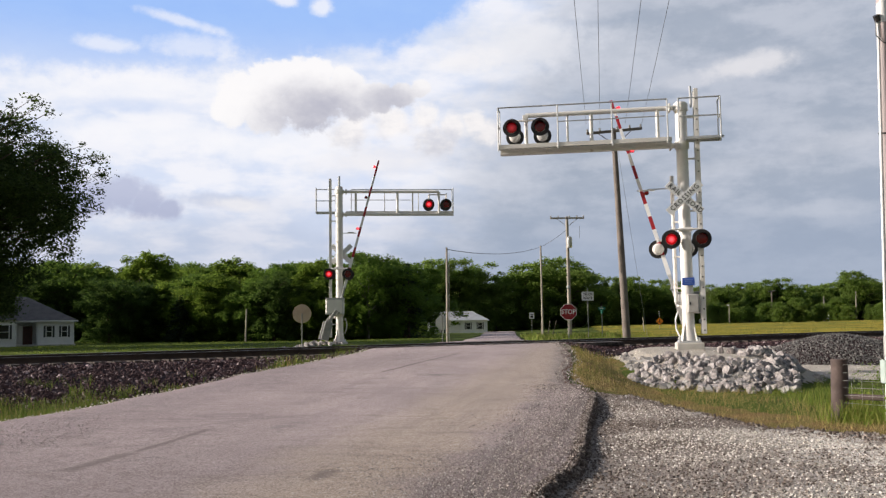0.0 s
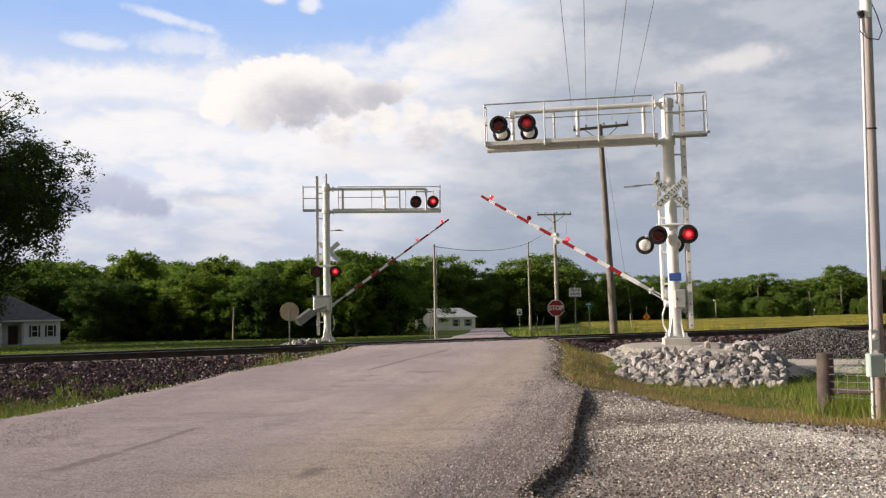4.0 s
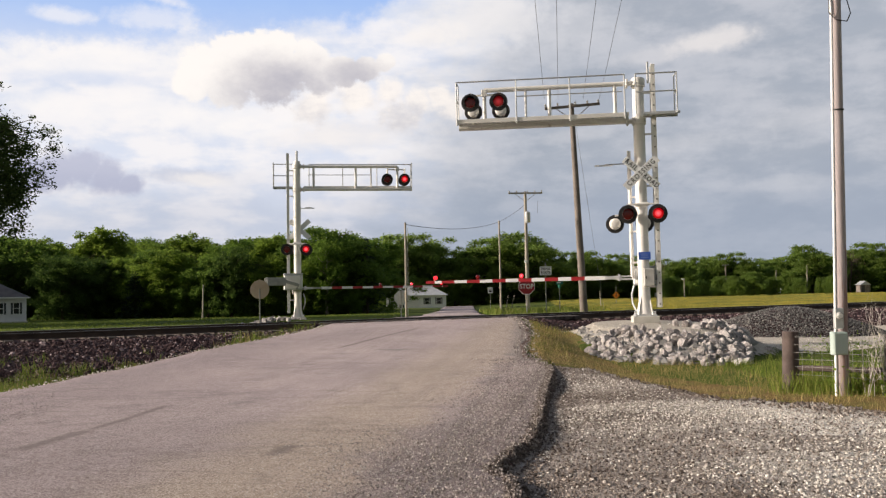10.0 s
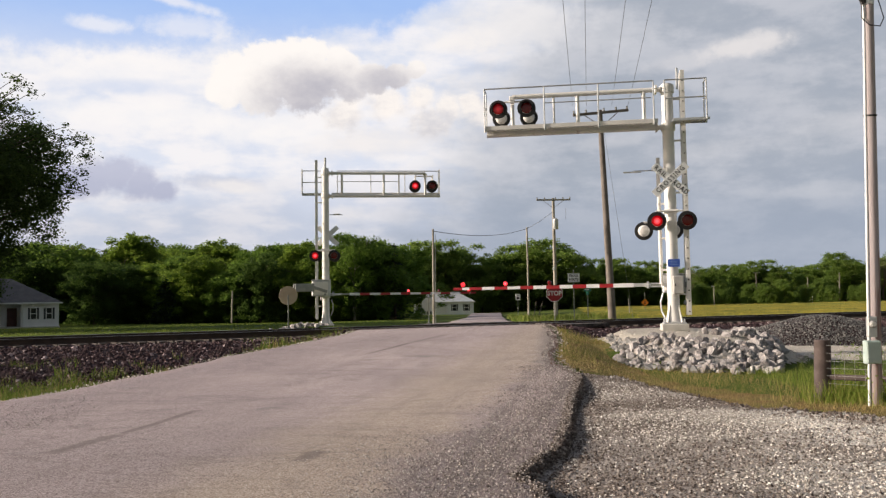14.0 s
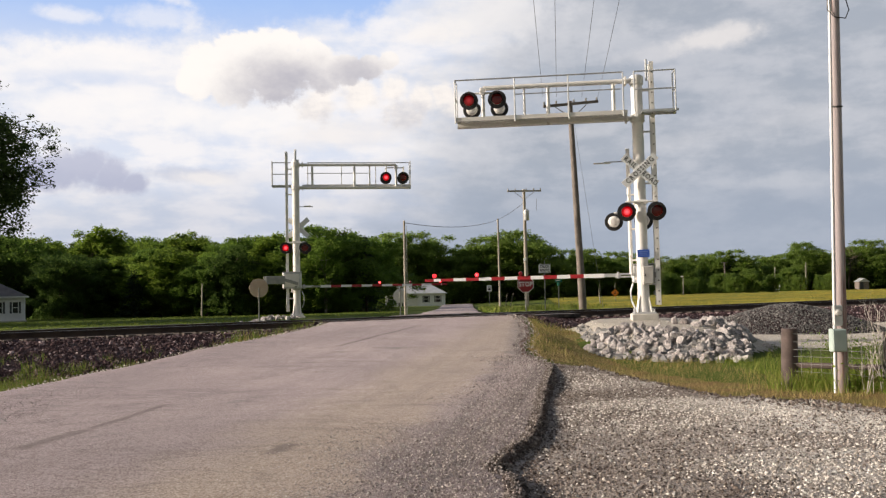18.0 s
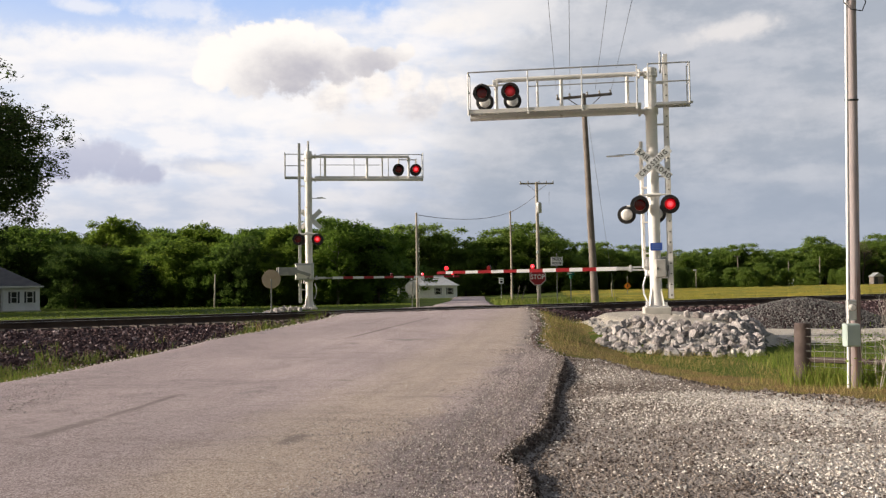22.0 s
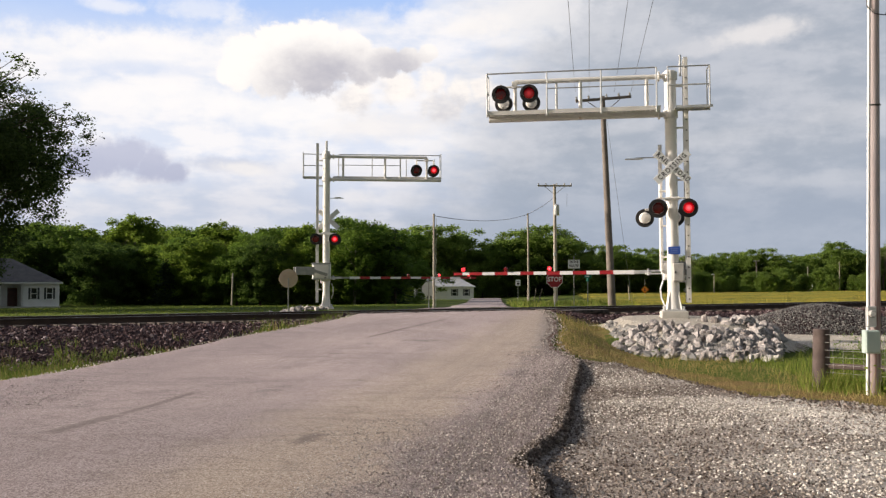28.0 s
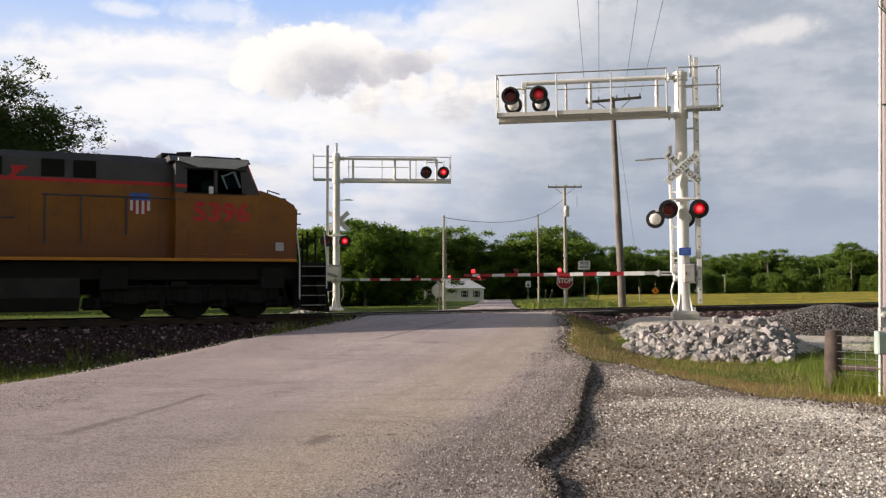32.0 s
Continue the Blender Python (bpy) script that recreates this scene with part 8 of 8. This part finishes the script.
# dry saplings at the fence
sapling = thing("sapling", pose(6.7, 13.3, ground_at(6.7, 13.3)), "thin pale leafless sapling stems at the fence", "sapling")
rng = np.random.default_rng(91)
for k in range(44):
    x, y = rng.uniform(-0.3, 1.7 if k < 26 else 0.5), rng.uniform(-0.35, 0.35)
    p, d, g = Vector((x, y, -0.05)), Vector((rng.normal() * 0.1, rng.normal() * 0.08, 1)).normalized(), Geo()
    r, h = rng.uniform(0.005, 0.009), rng.uniform(0.6, 1.45)
    for j in range(4):
        q = p + d * h / 4
        g.tube(p, q, r, r * 0.75, 5)
        for b in range(2):
            e = (d + Vector(rng.normal(size=3)) * 0.7).normalized() * h * rng.uniform(0.14, 0.3)
            g.tube(q, q + e, r * 0.5, r * 0.2, 4)
        p, r, d = q, r * 0.75, (d + Vector(rng.normal(size=3)) * 0.12).normalized()
    part("stem", g, stem_bark, sapling)
shrub_at = np.concatenate([rng.normal((mx, my, 0.12), (0.45, 0.35, 0.17), (700, 3)) for mx, my in ((6.9, 13.6), (7.7, 13.0), (8.4, 12.6), (9.2, 14.2), (7.4, 15.2), (10.4, 22.6), (11.6, 22.2))])
shrub_at[:, 2] = land_z(shrub_at[:, 0], shrub_at[:, 1]) + 0.03 + np.abs(shrub_at[:, 2])
v, f = scatter(LEAF_V, LEAF_F, shrub_at, turns(rng, len(shrub_at), 1.3), rng.uniform(0.035, 0.08, len(shrub_at)))
tagged(new("undergrowth", array_mesh("undergrowth", v, f, leaf_fresh)), "low bright green undergrowth along the fence", "bush", kind="stuff")


# ---- what moves ----
def motions():
    # the gates come down
    for arm, pivot, rows in ((right_arm, right_pivot, ((0, 74), (0.5, 66.5), (1, 60), (1.5, 53.5), (2, 47.5), (2.5, 43), (4.5, 27), (5, 22), (5.5, 17.5), (6, 13), (6.5, 8.8), (7, 5), (7.5, 1.5), (8, 0), (32, 0))),
                             (left_arm, left_pivot, ((0, 74.5), (0.5, 68.5), (1, 62.5), (1.5, 57), (2, 51.3), (2.5, 47.2), (4.5, 30.6), (5, 25.6), (5.5, 20.8), (6, 16), (6.5, 11.5), (7, 7.5), (7.5, 4), (8, 1), (8.5, 0), (32, 0)))):
        walk(arm, [(t, pivot @ pose(0, 0, 0, 0, -a, 0)) for t, a in rows])
    # the lenses turn their lit and dark faces in turn
    beat, start = 1.489, 0.605
    for ob, at, face, first in FLASHERS:
        lit = not first
        turned = 0 if lit else 180
        rows = [(0, pose(*at, 0, 0, face + turned))]
        t = start
        while t < 31.9:
            k = round(t * FPS - 0.1)
            k += {0: 1, FPS - 1: -1}.get(k % FPS, 0)
            rows += [((k + j) / FPS, pose(*at, 0, 0, face + turned + 60 * (j + 1))) for j in range(-1, 3)]
            turned += 180
            t += beat / 2
        rows.append((32, pose(*at, 0, 0, face + turned)))
        walk(ob, rows)
    # the locomotive, at a steady speed
    walk(locomotive, [(t, track_pose(-5.66 + 15.1 * (t - 32.0))) for t in (0, 8, 16, 24, 28, 31, 31.5, 32)])
    # the clouds drift
    walk(clouds, [(t, pose(0, 0, EYE, 0, 0, -1.3 * (t - 13) / 32)) for t in (0, 8, 16, 24, 32)])


motions()
